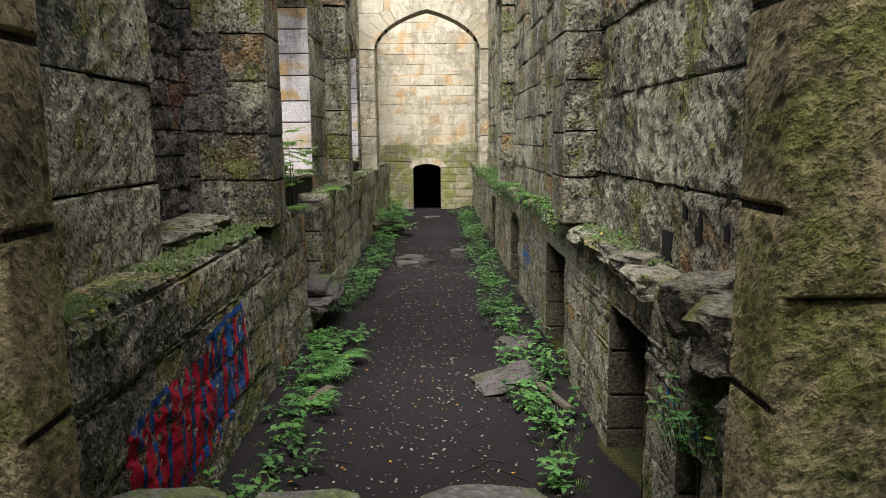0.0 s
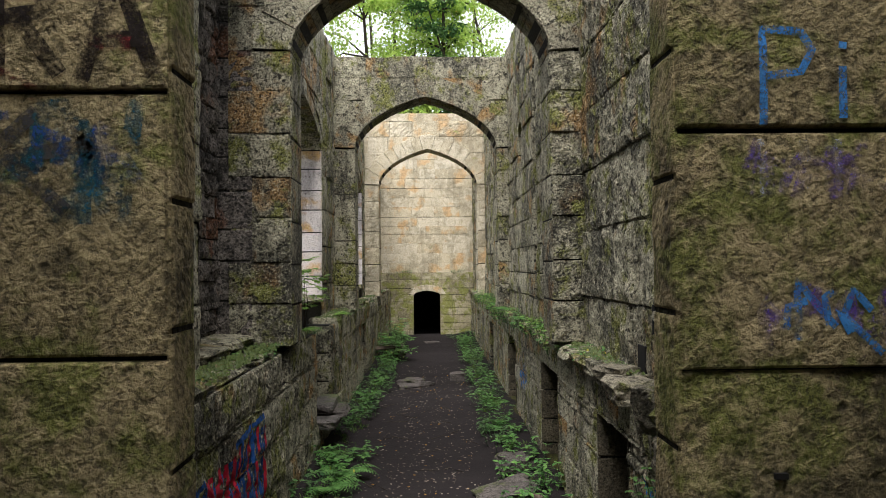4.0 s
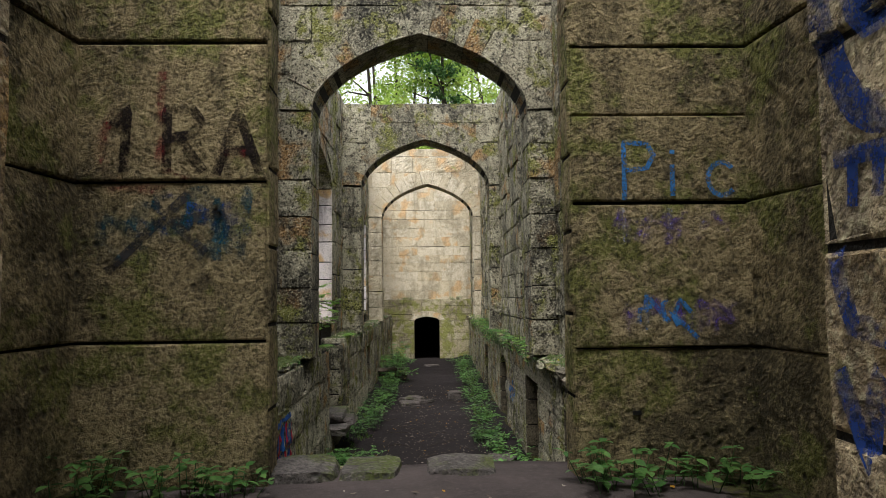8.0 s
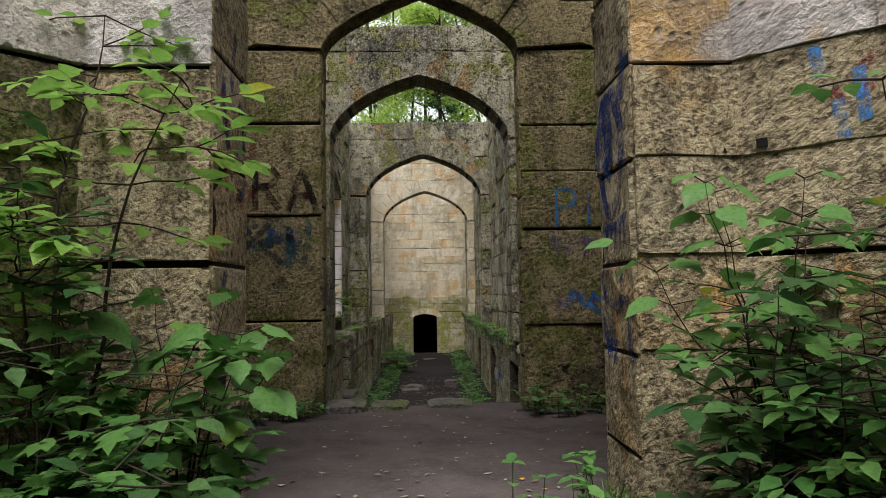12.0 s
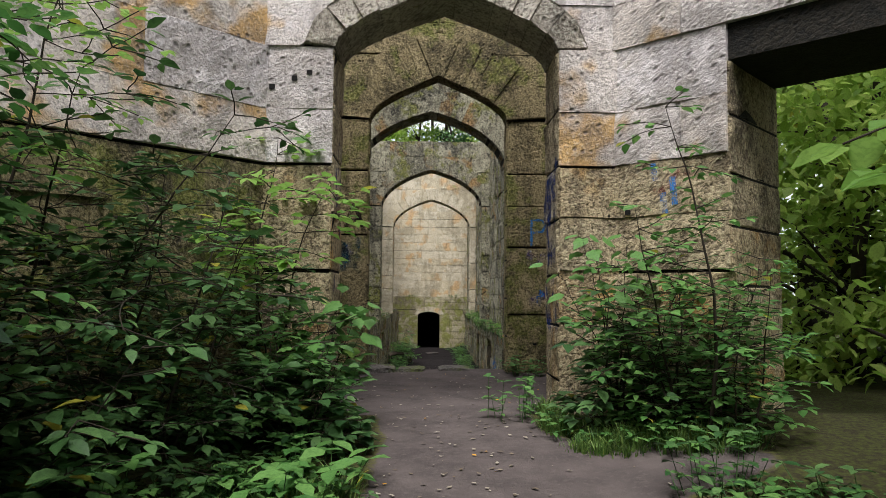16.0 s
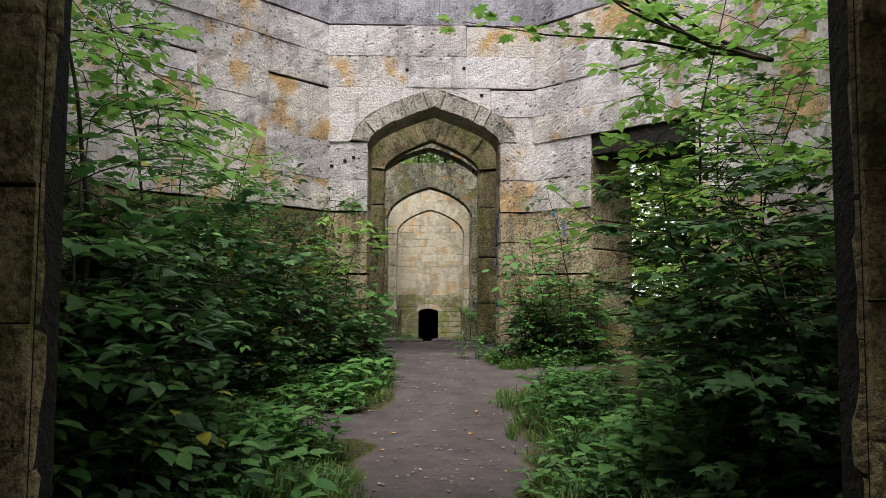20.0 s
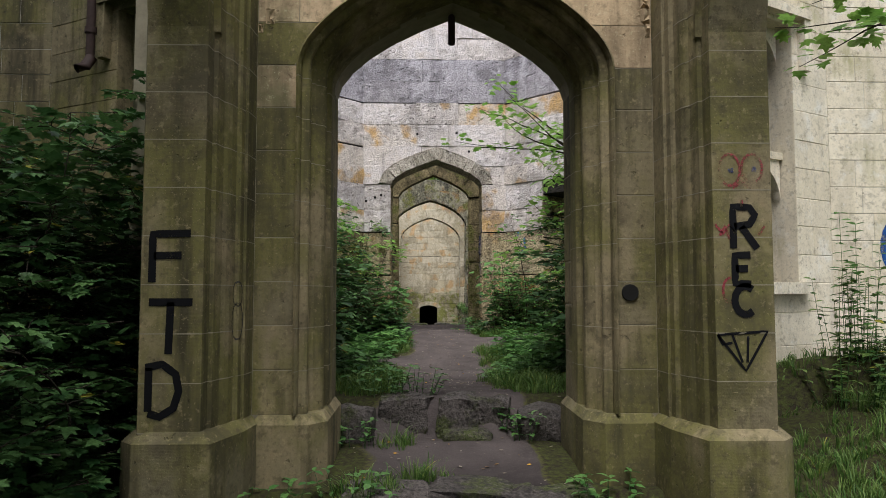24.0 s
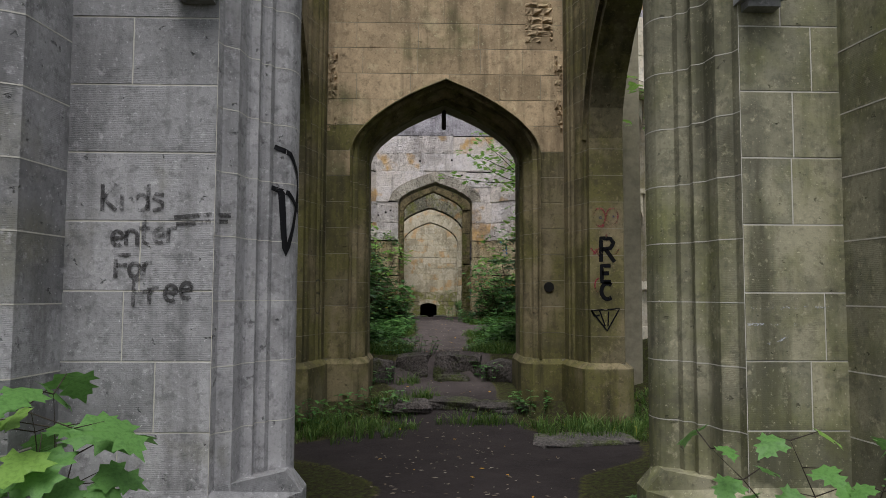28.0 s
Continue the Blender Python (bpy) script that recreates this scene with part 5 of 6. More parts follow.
for k in range(80):
    y = vr.uniform(2.2, 7.2)
    x = vr.choice((-1, 1)) * vr.uniform(0.55, 1.8)
    if path_mask(x, y) < 0.25:
        herb("weed", (x, y, ground_z(x, y)), vr.uniform(0.08, 0.22), vr.uniform(0.35, 0.6), 12, vr, vr.uniform(0.05, 0.09), vr.choice((M_leaf, M_leaf_dark)), "low carpet of green weeds on the court floor")
# porch: seedlings, bushes and grass
seedling((-1.66, -6.12), 1.12, ((0.0, 0.0), (0.1, -0.05), (-0.1, 0.0)), 0.19, vr, "sycamore seedling with broad lobed leaves before the buttress")
seedling((1.42, -6.1), 0.95, ((0.35, 0.0), (-0.25, -0.05), (-0.55, 0.0), (0.1, -0.1)), 0.13, vr, "sprawling sycamore seedling with reddish stems by the pier")
shrub("sycamore_seedling", (0.95, -5.0, 0.0), 0.45, 0.3, 2, vr, 0.09, M_leaf_dark, LEAF_LOBED, "small dark sycamore seedling on the path", category="tree", bare=0.3)
# the shaded leaf tone paints the gloom on this side
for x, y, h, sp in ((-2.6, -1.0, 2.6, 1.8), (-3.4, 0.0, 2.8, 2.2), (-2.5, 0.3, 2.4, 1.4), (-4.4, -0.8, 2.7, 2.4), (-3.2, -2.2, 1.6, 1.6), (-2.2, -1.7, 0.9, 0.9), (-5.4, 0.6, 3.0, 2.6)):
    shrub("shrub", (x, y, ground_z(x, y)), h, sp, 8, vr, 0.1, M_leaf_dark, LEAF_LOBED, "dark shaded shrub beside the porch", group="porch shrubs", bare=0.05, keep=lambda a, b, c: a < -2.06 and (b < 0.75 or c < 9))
for x, y in ((-1.75, -1.6), (-1.2, -0.95), (-1.45, -1.45), (-0.7, -0.9), (-0.8, 0.3), (-0.62, 0.85), (-0.3, 0.86), (0.6, 0.5), (0.95, -0.9)):
    herb("weed", (x, y, ground_z(x, y)), 0.3, 0.4, 14, vr, 0.07, M_leaf, "weeds at the foot of the porch")
for x, y, h in ((3.6, 0.7, 0.9), (3.3, 0.3, 0.6), (4.5, 1.0, 0.35), (5.4, 1.0, 0.35), (4.9, 0.4, 0.4)):
    herb("willowherb", (x, y, ground_z(x, y)), h, 0.6, 16, vr, 0.08, M_grass, "tall straggling weeds against the pale wall", category="weed", group="tall weeds")
for x, y, h in ((4.3, 0.5, 0.7), (5.0, 0.2, 0.75), (5.7, 0.5, 0.7), (6.4, 0.0, 0.8), (4.7, -0.3, 0.45)):
    shrub("bramble", (x, y, ground_z(x, y)), h, 1.1, 9, vr, 0.075, M_leaf_dark, LEAF_OVATE, "low dark bramble thicket under the pale wall", category="bramble", group="brambles", bare=0.05)
herb("willowherb", (3.7, 0.75, ground_z(3.7, 0.75)), 1.35, 0.25, 6, vr, 0.1, M_leaf, "tall spike of willowherb beside the bay", category="weed", group="tall weeds")
grass("grass", [(2.5, -1.2, 0.7, 0.7, 3600), (1.5, -1.6, 0.8, 0.4, 2200), (-1.2, -1.6, 0.9, 0.45, 2400), (-0.55, -0.75, 0.3, 0.25, 600), (3.6, -0.6, 1.2, 0.9, 3200), (0.35, -1.35, 0.5, 0.12, 500), (5.5, -0.8, 2.2, 1.2, 2600), (4.0, 0.5, 1.2, 0.8, 2600), (6.0, 0.8, 1.6, 0.7, 2200), (-0.45, 0.3, 0.12, 0.12, 200), (-0.2, -0.45, 0.2, 0.1, 250)],
      vr, M_grass, "long green grass in tufts round the porch", (0.06, 0.22))
grass("court_grass", [(-0.95, 3.9, 0.35, 0.5, 1100), (-0.85, 2.7, 0.42, 0.9, 4200), (0.95, 4.4, 0.4, 1.0, 1300), (0.95, 2.4, 0.5, 1.1, 4200), (-0.8, 6.3, 0.4, 0.8, 2200), (0.9, 5.7, 0.35, 0.5, 700), (-0.85, 1.4, 0.4, 0.5, 1600), (0.85, 1.4, 0.4, 0.5, 1300), (-1.6, 4.0, 0.6, 1.6, 1200), (1.6, 4.4, 0.6, 1.4, 1800)],
      vr, M_grass, "fresh green grass fringing the court path", (0.08, 0.24))
er = random.Random(57)
grass("edge_grass", [(0.9, 8.05, 0.16, 0.35, 1000), (1.15, 7.5, 0.32, 0.25, 1500), (1.6, 7.3, 0.35, 0.25, 1200), (0.9, 8.7, 0.1, 0.25, 400)], er, M_grass, "loose tufts of grass along the path at the arch foot", (0.06, 0.2))
for x, y in ((0.88, 7.75), (1.02, 7.45), (1.2, 7.3), (1.4, 7.15), (1.6, 7.1), (1.8, 7.15), (0.82, 8.05), (0.86, 8.4), (1.28, 7.5), (1.5, 7.35)):
    herb("weed", (x, y, ground_z(x, y)), er.uniform(0.1, 0.2), 0.24, 9, er, er.uniform(0.05, 0.08), M_leaf, "low leafy weeds edging the path at the arch foot")
grass("porch_grass", [(0.75, -4.3, 0.8, 0.35, 1500), (-0.7, -4.5, 0.6, 0.4, 1300), (0.2, -4.6, 0.5, 0.2, 300)], vr, M_grass, "short trampled grass at the porch mouth", (0.03, 0.1))
grass("hall_grass", [(-1.3 + hx(y), float(y), 0.25, 0.5, 160) for y in range(13, 38)] + [(1.3 + hx(y), float(y), 0.25, 0.5, 160) for y in range(13, 38)], vr, M_grass, "short grass along the hall walls", (0.05, 0.14))


def tree(at, height, r, mat, label, crown=3.0, leaf=0.22, n=2600, low=0.35, girth=0.022):
    root = thing("tree", label, "tree", "", "trees", at)
    runs, lv = [], []
    d, p = Vector((r.uniform(-0.06, 0.06), r.uniform(-0.06, 0.06), 1)), Vector((0, 0, -0.3))
    pts, k = [(p, girth * height)], 12
    for i in range(k):
        d = (d + rv(r, 0.06)).normalized()
        p = p + d * height / k
        pts.append((p, girth * height * (1 - 0.85 * (i + 1) / k)))
    runs.append(pts)
    tips = []
    for i in range(26):
        t = r.uniform(low, 1.0)
        b = pts[int(t * k)][0]
        a = r.uniform(0, 6.283)
        L = crown * r.uniform(0.4, 1.0) * (1.2 - 0.7 * t)
        e = b + Vector((math.cos(a) * L, math.sin(a) * L, L * r.uniform(0.0, 0.6)))
        m = b.lerp(e, 0.5) + Vector((0, 0, 0.12 * L))
        runs.append([(b, 0.006 * height * (1.1 - t)), (m, 0.003 * height * (1.1 - t)), (e, 0.01)])
        tips += [(m, L * 0.35), (e, L * 0.42), (b.lerp(e, 0.75), L * 0.3)]
    for i in range(n):
        c, q = r.choice(tips)
        o = Vector((r.gauss(0, 0.6), r.gauss(0, 0.6), r.gauss(0, 0.4))) * q
        q3 = c + o + Vector(at)
        if abs(q3.x) < 3.4 and q3.y < 41 or o.length > (1.35 if at[1] < 20 else 2.1) * q:
            continue
        lv.append((c + o, rv(r), (r.uniform(-0.6, 0.6), r.uniform(-0.6, 0.6), 1), leaf * r.uniform(0.6, 1.3)))
    tubes("trunk", runs, M_bark, root)
    leaves("crown", lv, mat, root)
    return root


for x, y, h in ((-2.5, 44, 21), (-0.9, 43, 19), (1.0, 45, 22), (2.4, 44, 20), (4.6, 46, 21), (-5, 46, 22), (0.2, 52, 25), (-3.5, 53, 25), (4.2, 54, 25), (-1.8, 49, 24)):
    tree((x, y, 0), h, vr, M_leaf_far, "slender woodland tree beyond the hall, leaves paled as if lit", 3.6, 0.19, 7000, 0.25, 0.008)
tree((3.4, 43.5, 0), 16, vr, M_leaf_dark, "dark bushy evergreen beyond the hall", 2.2, 0.2, 3500, 0.45, 0.01)
# trees brightened by the pale leaf colour rather than by lamps
for x, y, h in ((5.6, 10.2, 8), (7.0, 10.5, 10), (6.0, 12.5, 11), (8.5, 8.5, 10), (7.5, 13.5, 12)):
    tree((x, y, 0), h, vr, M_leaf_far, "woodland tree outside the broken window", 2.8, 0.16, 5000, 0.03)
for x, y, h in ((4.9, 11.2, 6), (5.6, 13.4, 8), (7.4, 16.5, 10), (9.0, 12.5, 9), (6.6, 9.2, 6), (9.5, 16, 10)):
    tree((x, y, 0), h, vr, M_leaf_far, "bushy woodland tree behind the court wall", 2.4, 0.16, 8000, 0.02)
shrub("sapling", (-3.0, -0.7, ground_z(-3.0, -0.7)), 2.7, 2.4, 3, vr, 0.11, M_leaf_dark, LEAF_LOBED, "forked dark sapling in the shade beside the porch", category="tree", bare=0.4, keep=lambda a, b, c: a < -2.06)
# trees out of view, added only to shade the porch and left bay
for x, y, h in ((-8.6, -2.6, 10), (-7.6, -4.5, 9), (-10.5, 0.5, 11), (-6.5, -7.5, 9), (-10.5, -6.0, 12)):
    tree((x, y, 0), h, vr, M_leaf_dark, "unseen tree added to shade the porch", 3.6, 0.2, 9000, 0.12)
tree((-4.8, -6.8, 0), 15, vr, M_leaf_dark, "unseen tall tree added to shade the left bay", 3.4, 0.2, 9000, 0.5)
tree((-5.6, -2.6, 0), 14, vr, M_leaf_dark, "unseen tall tree added so its high crown shades the porch", 4.2, 0.2, 12000, 0.5)
# never in view; added to close off the low sky round the porch
for x, y, h in ((-11.5, -14.0, 20), (12.5, -5.5, 15), (-4.0, -25.0, 19), (5.0, -25.0, 19)):
    tree((x, y, 0), h, vr, M_leaf, "unseen tall tree added beyond the porch path to block low sky", 5.5, 0.4, 9000, 0.3)
tree((6.8, -1.2, 0), 7.5, vr, M_leaf, "sycamore overhanging the pale wall", 3.2, 0.17, 2600, 0.3)
# the low branch that hangs before the pale wall
def bough(label, at, way, n, step, leaf, mat, count=5):
    br = thing("branch", label, "branch", "", "boughs", at)
    runs, lv = [], []
    for k in range(n):
        p, d = Vector((0, 0, 0)), Vector(way) + Vector((0, vr.uniform(-0.25, 0.25), vr.uniform(-0.3, 0.25)))
        pts = [(p, 0.02)]
        for i in range(11):
            d = (d + rv(vr, 0.16)).normalized()
            p = p + d * vr.uniform(0.7, 1.25) * step
            pts.append((p, 0.016 * (1 - i / 12)))
            for j in range(count if i > 1 else 1):
                ld = rv(vr)
                ld.z *= 0.4
                lv.append((p + ld * 0.12, ld, (vr.uniform(-0.4, 0.4), vr.uniform(-0.4, 0.4), 1), leaf * vr.uniform(0.6, 1.2)))
        runs.append(pts)
    for run in runs:
        tubes("bough", [run], M_bark, br)
    tagged(leaves("foliage", lv, mat, br, LEAF_LOBED), kind="stuff")


bough("leafy sycamore bough hanging before the pale wall", (4.5, -0.6, 4.0), (-1, 0, -0.17), 6, 0.2, 0.13, M_leaf_lit)
bough("bright leafy bough reaching over the court path", (2.4, 3.8, 3.3), (-1, -0.1, 0.12), 5, 0.19, 0.1, M_leaf_lit, 7)


# ---- loose stones, ledges, steps ----
def rock(name, at, size, r, mat, label, category="stone", group="", turn=None, parent=None, flat=0.0, rough=0.16):
    bm = bmesh.new()
    bmesh.ops.create_cube(bm, size=1.0)
    bmesh.ops.subdivide_edges(bm, edges=bm.edges[:], cuts=3, use_grid_fill=True)
    off = rv(r, 50)
    for v in bm.verts:
        c = v.co.copy()
        k = 1 - 0.07 * max(0, (abs(c.x) > 0.45) + (abs(c.y) > 0.45) + (abs(c.z) > 0.45) - 1)
        n = noise.noise_vector(c * 1.7 + off) * rough + noise.noise_vector(c * 6 + off) * rough * 0.5
        c = c * k + n
        v.co = Vector((c.x * size[0], c.y * size[1], c.z * size[2]))
    ob = part(name, bm, mat, parent, "", False)
    t = turn if turn is not None else (r.uniform(-8, 8), r.uniform(-8, 8), r.uniform(0, 360))
    ob.matrix_basis = pose(at[0], at[1], at[2], *t)
    if parent is None:
        tagged(ob, label, category, group)
    return ob


M_slab = stone_mat("worn_slab", (0.18, 0.158, 0.145), (0.125, 0.11, 0.10), (0.06, 0.055, 0.05), (0.10, 0.12, 0.035), 0.27, 0.03)
M_step = stone_mat("worn_step", (0.135, 0.115, 0.105), (0.09, 0.078, 0.07), (0.035, 0.03, 0.028), (0.075, 0.09, 0.028), 0.25, 0.04)
M_rub = stone_mat("rubble_grey", (0.36, 0.32, 0.24), (0.26, 0.23, 0.165), (0.03, 0.028, 0.022), (0.17, 0.18, 0.045), 0.2, 0.05, None, 0.5, speck=0.5, crag=0.7)
rr = random.Random(5)
for x, y, sz, tn in ((1.02, 18.0, (0.75, 0.55, 0.2), (4, -12, 15)), (1.25, 19.0, (0.42, 0.4, 0.26), (0, 0, 30)), (-0.42, 26.0, (0.5, 0.35, 0.12), (3, 2, 10)), (-0.1, 26.3, (0.5, 0.3, 0.12), (-3, 2, 25)), (-0.3, 26.8, (0.45, 0.3, 0.14), (2, 4, -20)),
                     (-0.55, 26.6, (0.3, 0.3, 0.12), (2, 4, 40)), (0.78, 27.1, (0.34, 0.3, 0.24), (0, 0, 5)), (0.2, 35.4, (0.55, 0.4, 0.06), (0, 0, 12)), (-1.25, 32.5, (0.9, 0.7, 0.25), (4, 6, 20)), (-0.95, 31.9, (0.5, 0.4, 0.2), (4, -6, 50)), (-1.5, 20.6, (0.5, 0.7, 0.12), (0, 0, 4))):
    z = ground_z(x, y) + sz[2] * 0.32 + (0.42 if x == -1.5 else 0)
    rock("fallen_stone", (x + hx(y) * 0.5, y, z), sz, rr, M_step, "mossy fallen block on the earth floor", group="fallen stones", turn=tn)
for x, y, z, sz in ((-1.55, 20.5, -0.55, (0.4, 1.2, 0.16)), (-1.62, 20.7, -0.38, (0.35, 1.0, 0.16))):
    rock("step_stone", (x + hx(y), y, z), sz, rr, M_slab, "broken stone step in the wall gap", group="gap steps", turn=(0, 0, 0), rough=0.08)
# broken masonry low on the hall wall
for x, y, z, sz in ((1.72, 14.1, 0.84, (0.42, 0.36, 0.34)), (1.7, 13.62, 0.8, (0.42, 0.42, 0.32)), (1.76, 13.85, 0.56, (0.34, 0.4, 0.26)), (1.72, 15.0, 0.78, (0.4, 0.34, 0.2)), (1.8, 14.62, 0.66, (0.3, 0.3, 0.26)), (1.8, 14.0, 0.3, (0.3, 0.34, 0.3)), (1.76, 13.3, 0.42, (0.3, 0.4, 0.3)), (1.82, 14.5, 0.4, (0.26, 0.3, 0.24)), (1.84, 13.9, 0.86, (0.26, 0.3, 0.24)), (1.84, 13.4, 0.74, (0.24, 0.4, 0.26)), (1.72, 15.35, 0.86, (0.42, 0.3, 0.16)), (1.78, 14.75, 0.2, (0.2, 0.2, 0.26))):
    rock("rubble_stone", (x, y, z), sz, rr, M_rub, "broken stone projecting from the ruined wall", group="wall rubble")
# capping stones and moss on the ledges
for root, x, sgn, gaps, zt in ((Ll, -1.86, -1, ((19.7, 21.4), (17.3, 17.8)), 0.84), (Rl, 1.84, 1, ((13.6, 15.3),), 0.8)):
    y = 12.2
    while y < 38:
        w = rr.uniform(0.35, 0.9)
        if not any(a < y + w / 2 < b for a, b in gaps):
            ob = rock("capstone", (x + hx(y), y + w / 2, zt + 0.01), (0.44, w * 0.98, rr.uniform(0.09, 0.2)), rr, M_hall, "", parent=root, turn=(rr.uniform(-3, 3), rr.uniform(-5, 5), rr.uniform(-3, 3)), rough=0.13)
        y += w


for y0, y1, z in ((15.72, 17.62, 1.0), (19.4, 22.9, 1.25), (26.4, 30.7, 1.25), (33.2, 36.6, 1.25)):
    n = max(2, round((y1 - y0) / 0.8))
    for k in range(n):
        y = y0 + (y1 - y0) * (k + 0.5) / n
        rock("sill_stone", (-2.4 + hx(y), y, z + 0.0), (0.86, (y1 - y0) / n * 0.97, 0.12), rr, M_hall, "", parent=Lw, turn=(0, rr.uniform(-2, 4), rr.uniform(-2, 2)), rough=0.08)


def moss_patch(spots, r):
    vs, fs = [], []
    for cx, cy, cz, rx, ry, n in spots:
        for _ in range(n):
            a, q = r.uniform(0, 6.283), r.random() ** 0.5
            c = Vector((cx + math.cos(a) * q * rx, cy + math.sin(a) * q * ry, cz + r.uniform(-0.02, 0.015)))
            k, s_ = len(vs), r.uniform(0.008, 0.022)
            o = [c + Vector((math.cos(w) * s_, math.sin(w) * s_, r.uniform(-0.006, 0.006))) for w in (0.3, 1.6, 2.8, 4.1, 5.2)]
            vs += o + [c + Vector((0, 0, s_ * 1.1))]
            fs += [(k + i, k + (i + 1) % 5, k + 5) for i in range(5)]
    ob = new("moss", mesh_of("moss", vs, fs, M_tuft))
    return tagged(ob, "green moss and tiny plants on the stone ledges", "moss", kind="stuff")


moss_patch([(-1.82 + hx(y), float(y), 0.93, 0.2, 0.4, 170) for y in np.arange(12.6, 19, 0.55)] + [(1.82 + hx(y), float(y), 0.9, 0.16, 0.4, 120) for y in np.arange(15.5, 34, 0.8)] + [(-1.82 + hx(y), float(y), 0.93, 0.2, 0.4, 110) for y in np.arange(22, 36, 0.9)]
           + [(x, y + 0.3, 6.44, 0.5, 0.25, 420) for y in (17.66, 24.6, 31.5) for x in (-1.3, -0.4, 0.5, 1.4)], rr)
# threshold slabs
for a, b, z, sk in ((-0.88, -0.47, 0.80, 2), (-0.44, -0.10, 0.79, -3), (0.04, 0.45, 0.80, 1), (0.5, 0.86, 0.70, 5)):
    rock("sill_slab", ((a + b) / 2, 11.86, z - 0.11), (b - a, 0.46, 0.22), rr, M_slab, "worn threshold slab above the sunken hall", "slab", "threshold slabs", (0, 0, sk), rough=0.07)
# doorway steps
for x, y, z, sz, tn in ((-0.80, 0.62, 0.37, (0.3, 0.42, 0.36), (0, 2, 4)), (-0.38, 0.72, 0.45, (0.46, 0.4, 0.34), (2, -2, -6)), (0.06, 0.66, 0.43, (0.36, 0.36, 0.38), (3, 2, 6)), (0.36, 0.7, 0.46, (0.32, 0.34, 0.32), (-2, 0, -4)), (0.8, 0.64, 0.36, (0.44, 0.46, 0.36), (0, -2, -5)),
                        (0.12, 0.5, 0.27, (0.42, 0.22, 0.2), (4, 2, 2)), (-0.45, -0.72, 0.15, (0.62, 0.42, 0.12), (2, 0, 3)), (0.1, -0.68, 0.16, (0.56, 0.4, 0.12), (3, 1, -4)), (0.62, -0.74, 0.14, (0.6, 0.44, 0.12), (1, -1, 5))):
    rock("step_stone", (x, y, z), sz, rr, M_step, "broken worn step in the doorway", "step", "doorway steps", tn, rough=0.13)
rock("paving_slab", (1.3, -1.95, ground_z(1.3, -1.95) + 0.0), (1.0, 0.5, 0.07), rr, M_slab, "flat worn slab bedded in the porch floor", "slab", "", (0, 0, 8), rough=0.08)
# a rotten plank and a log by the hall walls
for at, L, tn in (((-1.15, 17.5), 0.7, (0, 0, 70)), ((1.42, 17.25), 0.8, (12, 0, 105)), ((-1.32, 30.6), 0.9, (58, 0, 20))):
    bm = bmesh.new()
    box(bm, -L / 2, L / 2, -0.05, 0.05, -0.018, 0.018)
    bmesh.ops.subdivide_edges(bm, edges=bm.edges[:], cuts=2, use_grid_fill=True)
    for v in bm.verts:
        v.co += noise.noise_vector(v.co * 6 + Vector((L, 0, 0))) * 0.012
    pk = part("plank", bm, M_wood)
    z = ground_z(*at)
    pk.matrix_basis = pose(at[0], at[1], z + (0.05 if tn[0] < 50 else 0.32), *tn)
    tagged(pk, "rotten grey plank lying by the wall", "plank", "planks")


# ---- sockets and holes in the stone: proud black boxes that paint their shade ----
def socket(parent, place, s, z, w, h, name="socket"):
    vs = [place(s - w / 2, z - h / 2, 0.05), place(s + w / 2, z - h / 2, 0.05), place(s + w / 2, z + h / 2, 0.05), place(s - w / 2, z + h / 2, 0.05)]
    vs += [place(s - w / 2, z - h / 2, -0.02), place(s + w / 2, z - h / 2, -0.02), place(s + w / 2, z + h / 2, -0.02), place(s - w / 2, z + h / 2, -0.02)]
    return piece(name, vs, [(0, 1, 2, 3), (0, 4, 5, 1), (1, 5, 6, 2), (2, 6, 7, 3), (3, 7, 4, 0)], M_shade_black, parent)


for x, z in ((-1.08, 3.5), (-1.38, 3.38), (-1.2, 3.45), (0.7, 4.4), (1.36, 2.36), (-0.35, 4.75), (0.45, 4.78), (1.1, 3.35), (1.2, 3.36), (-0.2, 5.0)):
    socket(W5, p5, x + 1.45, z, 0.045, 0.04)
socket(W5, frame_of((1.45, 8.66), (3.5, 6.6), -1)[0], 0.12, 2.37, 0.045, 0.04)
socket(W4, p4, 1.2 + 2.6, 1.1, 0.045, 0.02)
for y, z, w, h in ((14.95, 1.37, 0.06, 0.24), (14.68, 1.26, 0.09, 0.26), (14.22, 1.34, 0.06, 0.3), (15.3, 0.98, 0.2, 0.28)):
    socket(Ru, Rup, y - YS, z, w, h)
socket(endw, place, 2.4 + 0.2, 6.7, 0.2, 0.16)


# ---- spray paint that follows the stone ----
def paint_mat(name, col, cover=0.5):
    m, t, b = mat_new(name, 0.7)
    p = world_pos(t)
    b.inputs["Base Color"].default_value = (*col, 1)
    b.inputs["Specular IOR Level"].default_value = 0.12
    tr = t.nodes.new("ShaderNodeBsdfTransparent")
    mx = t.nodes.new("ShaderNodeMixShader")
    f = ramp(t, math_node(t, "ADD", math_node(t, "MULTIPLY", noise_node(t, 9, 4, 0.6, p), 0.6), math_node(t, "MULTIPLY", noise_node(t, 70, 3, 0.7, p), 0.5)), 0.75 - cover * 0.5, 0.95 - cover * 0.5)
    t.links.new(f, mx.inputs[0])
    t.links.new(tr.outputs[0], mx.inputs[1])
    t.links.new(b.outputs[0], mx.inputs[2])
    t.links.new(mx.outputs[0], t.nodes["Material Output"].inputs[0])
    return m


P_black = paint_mat("paint_black", (0.006, 0.006, 0.007), 1.0)
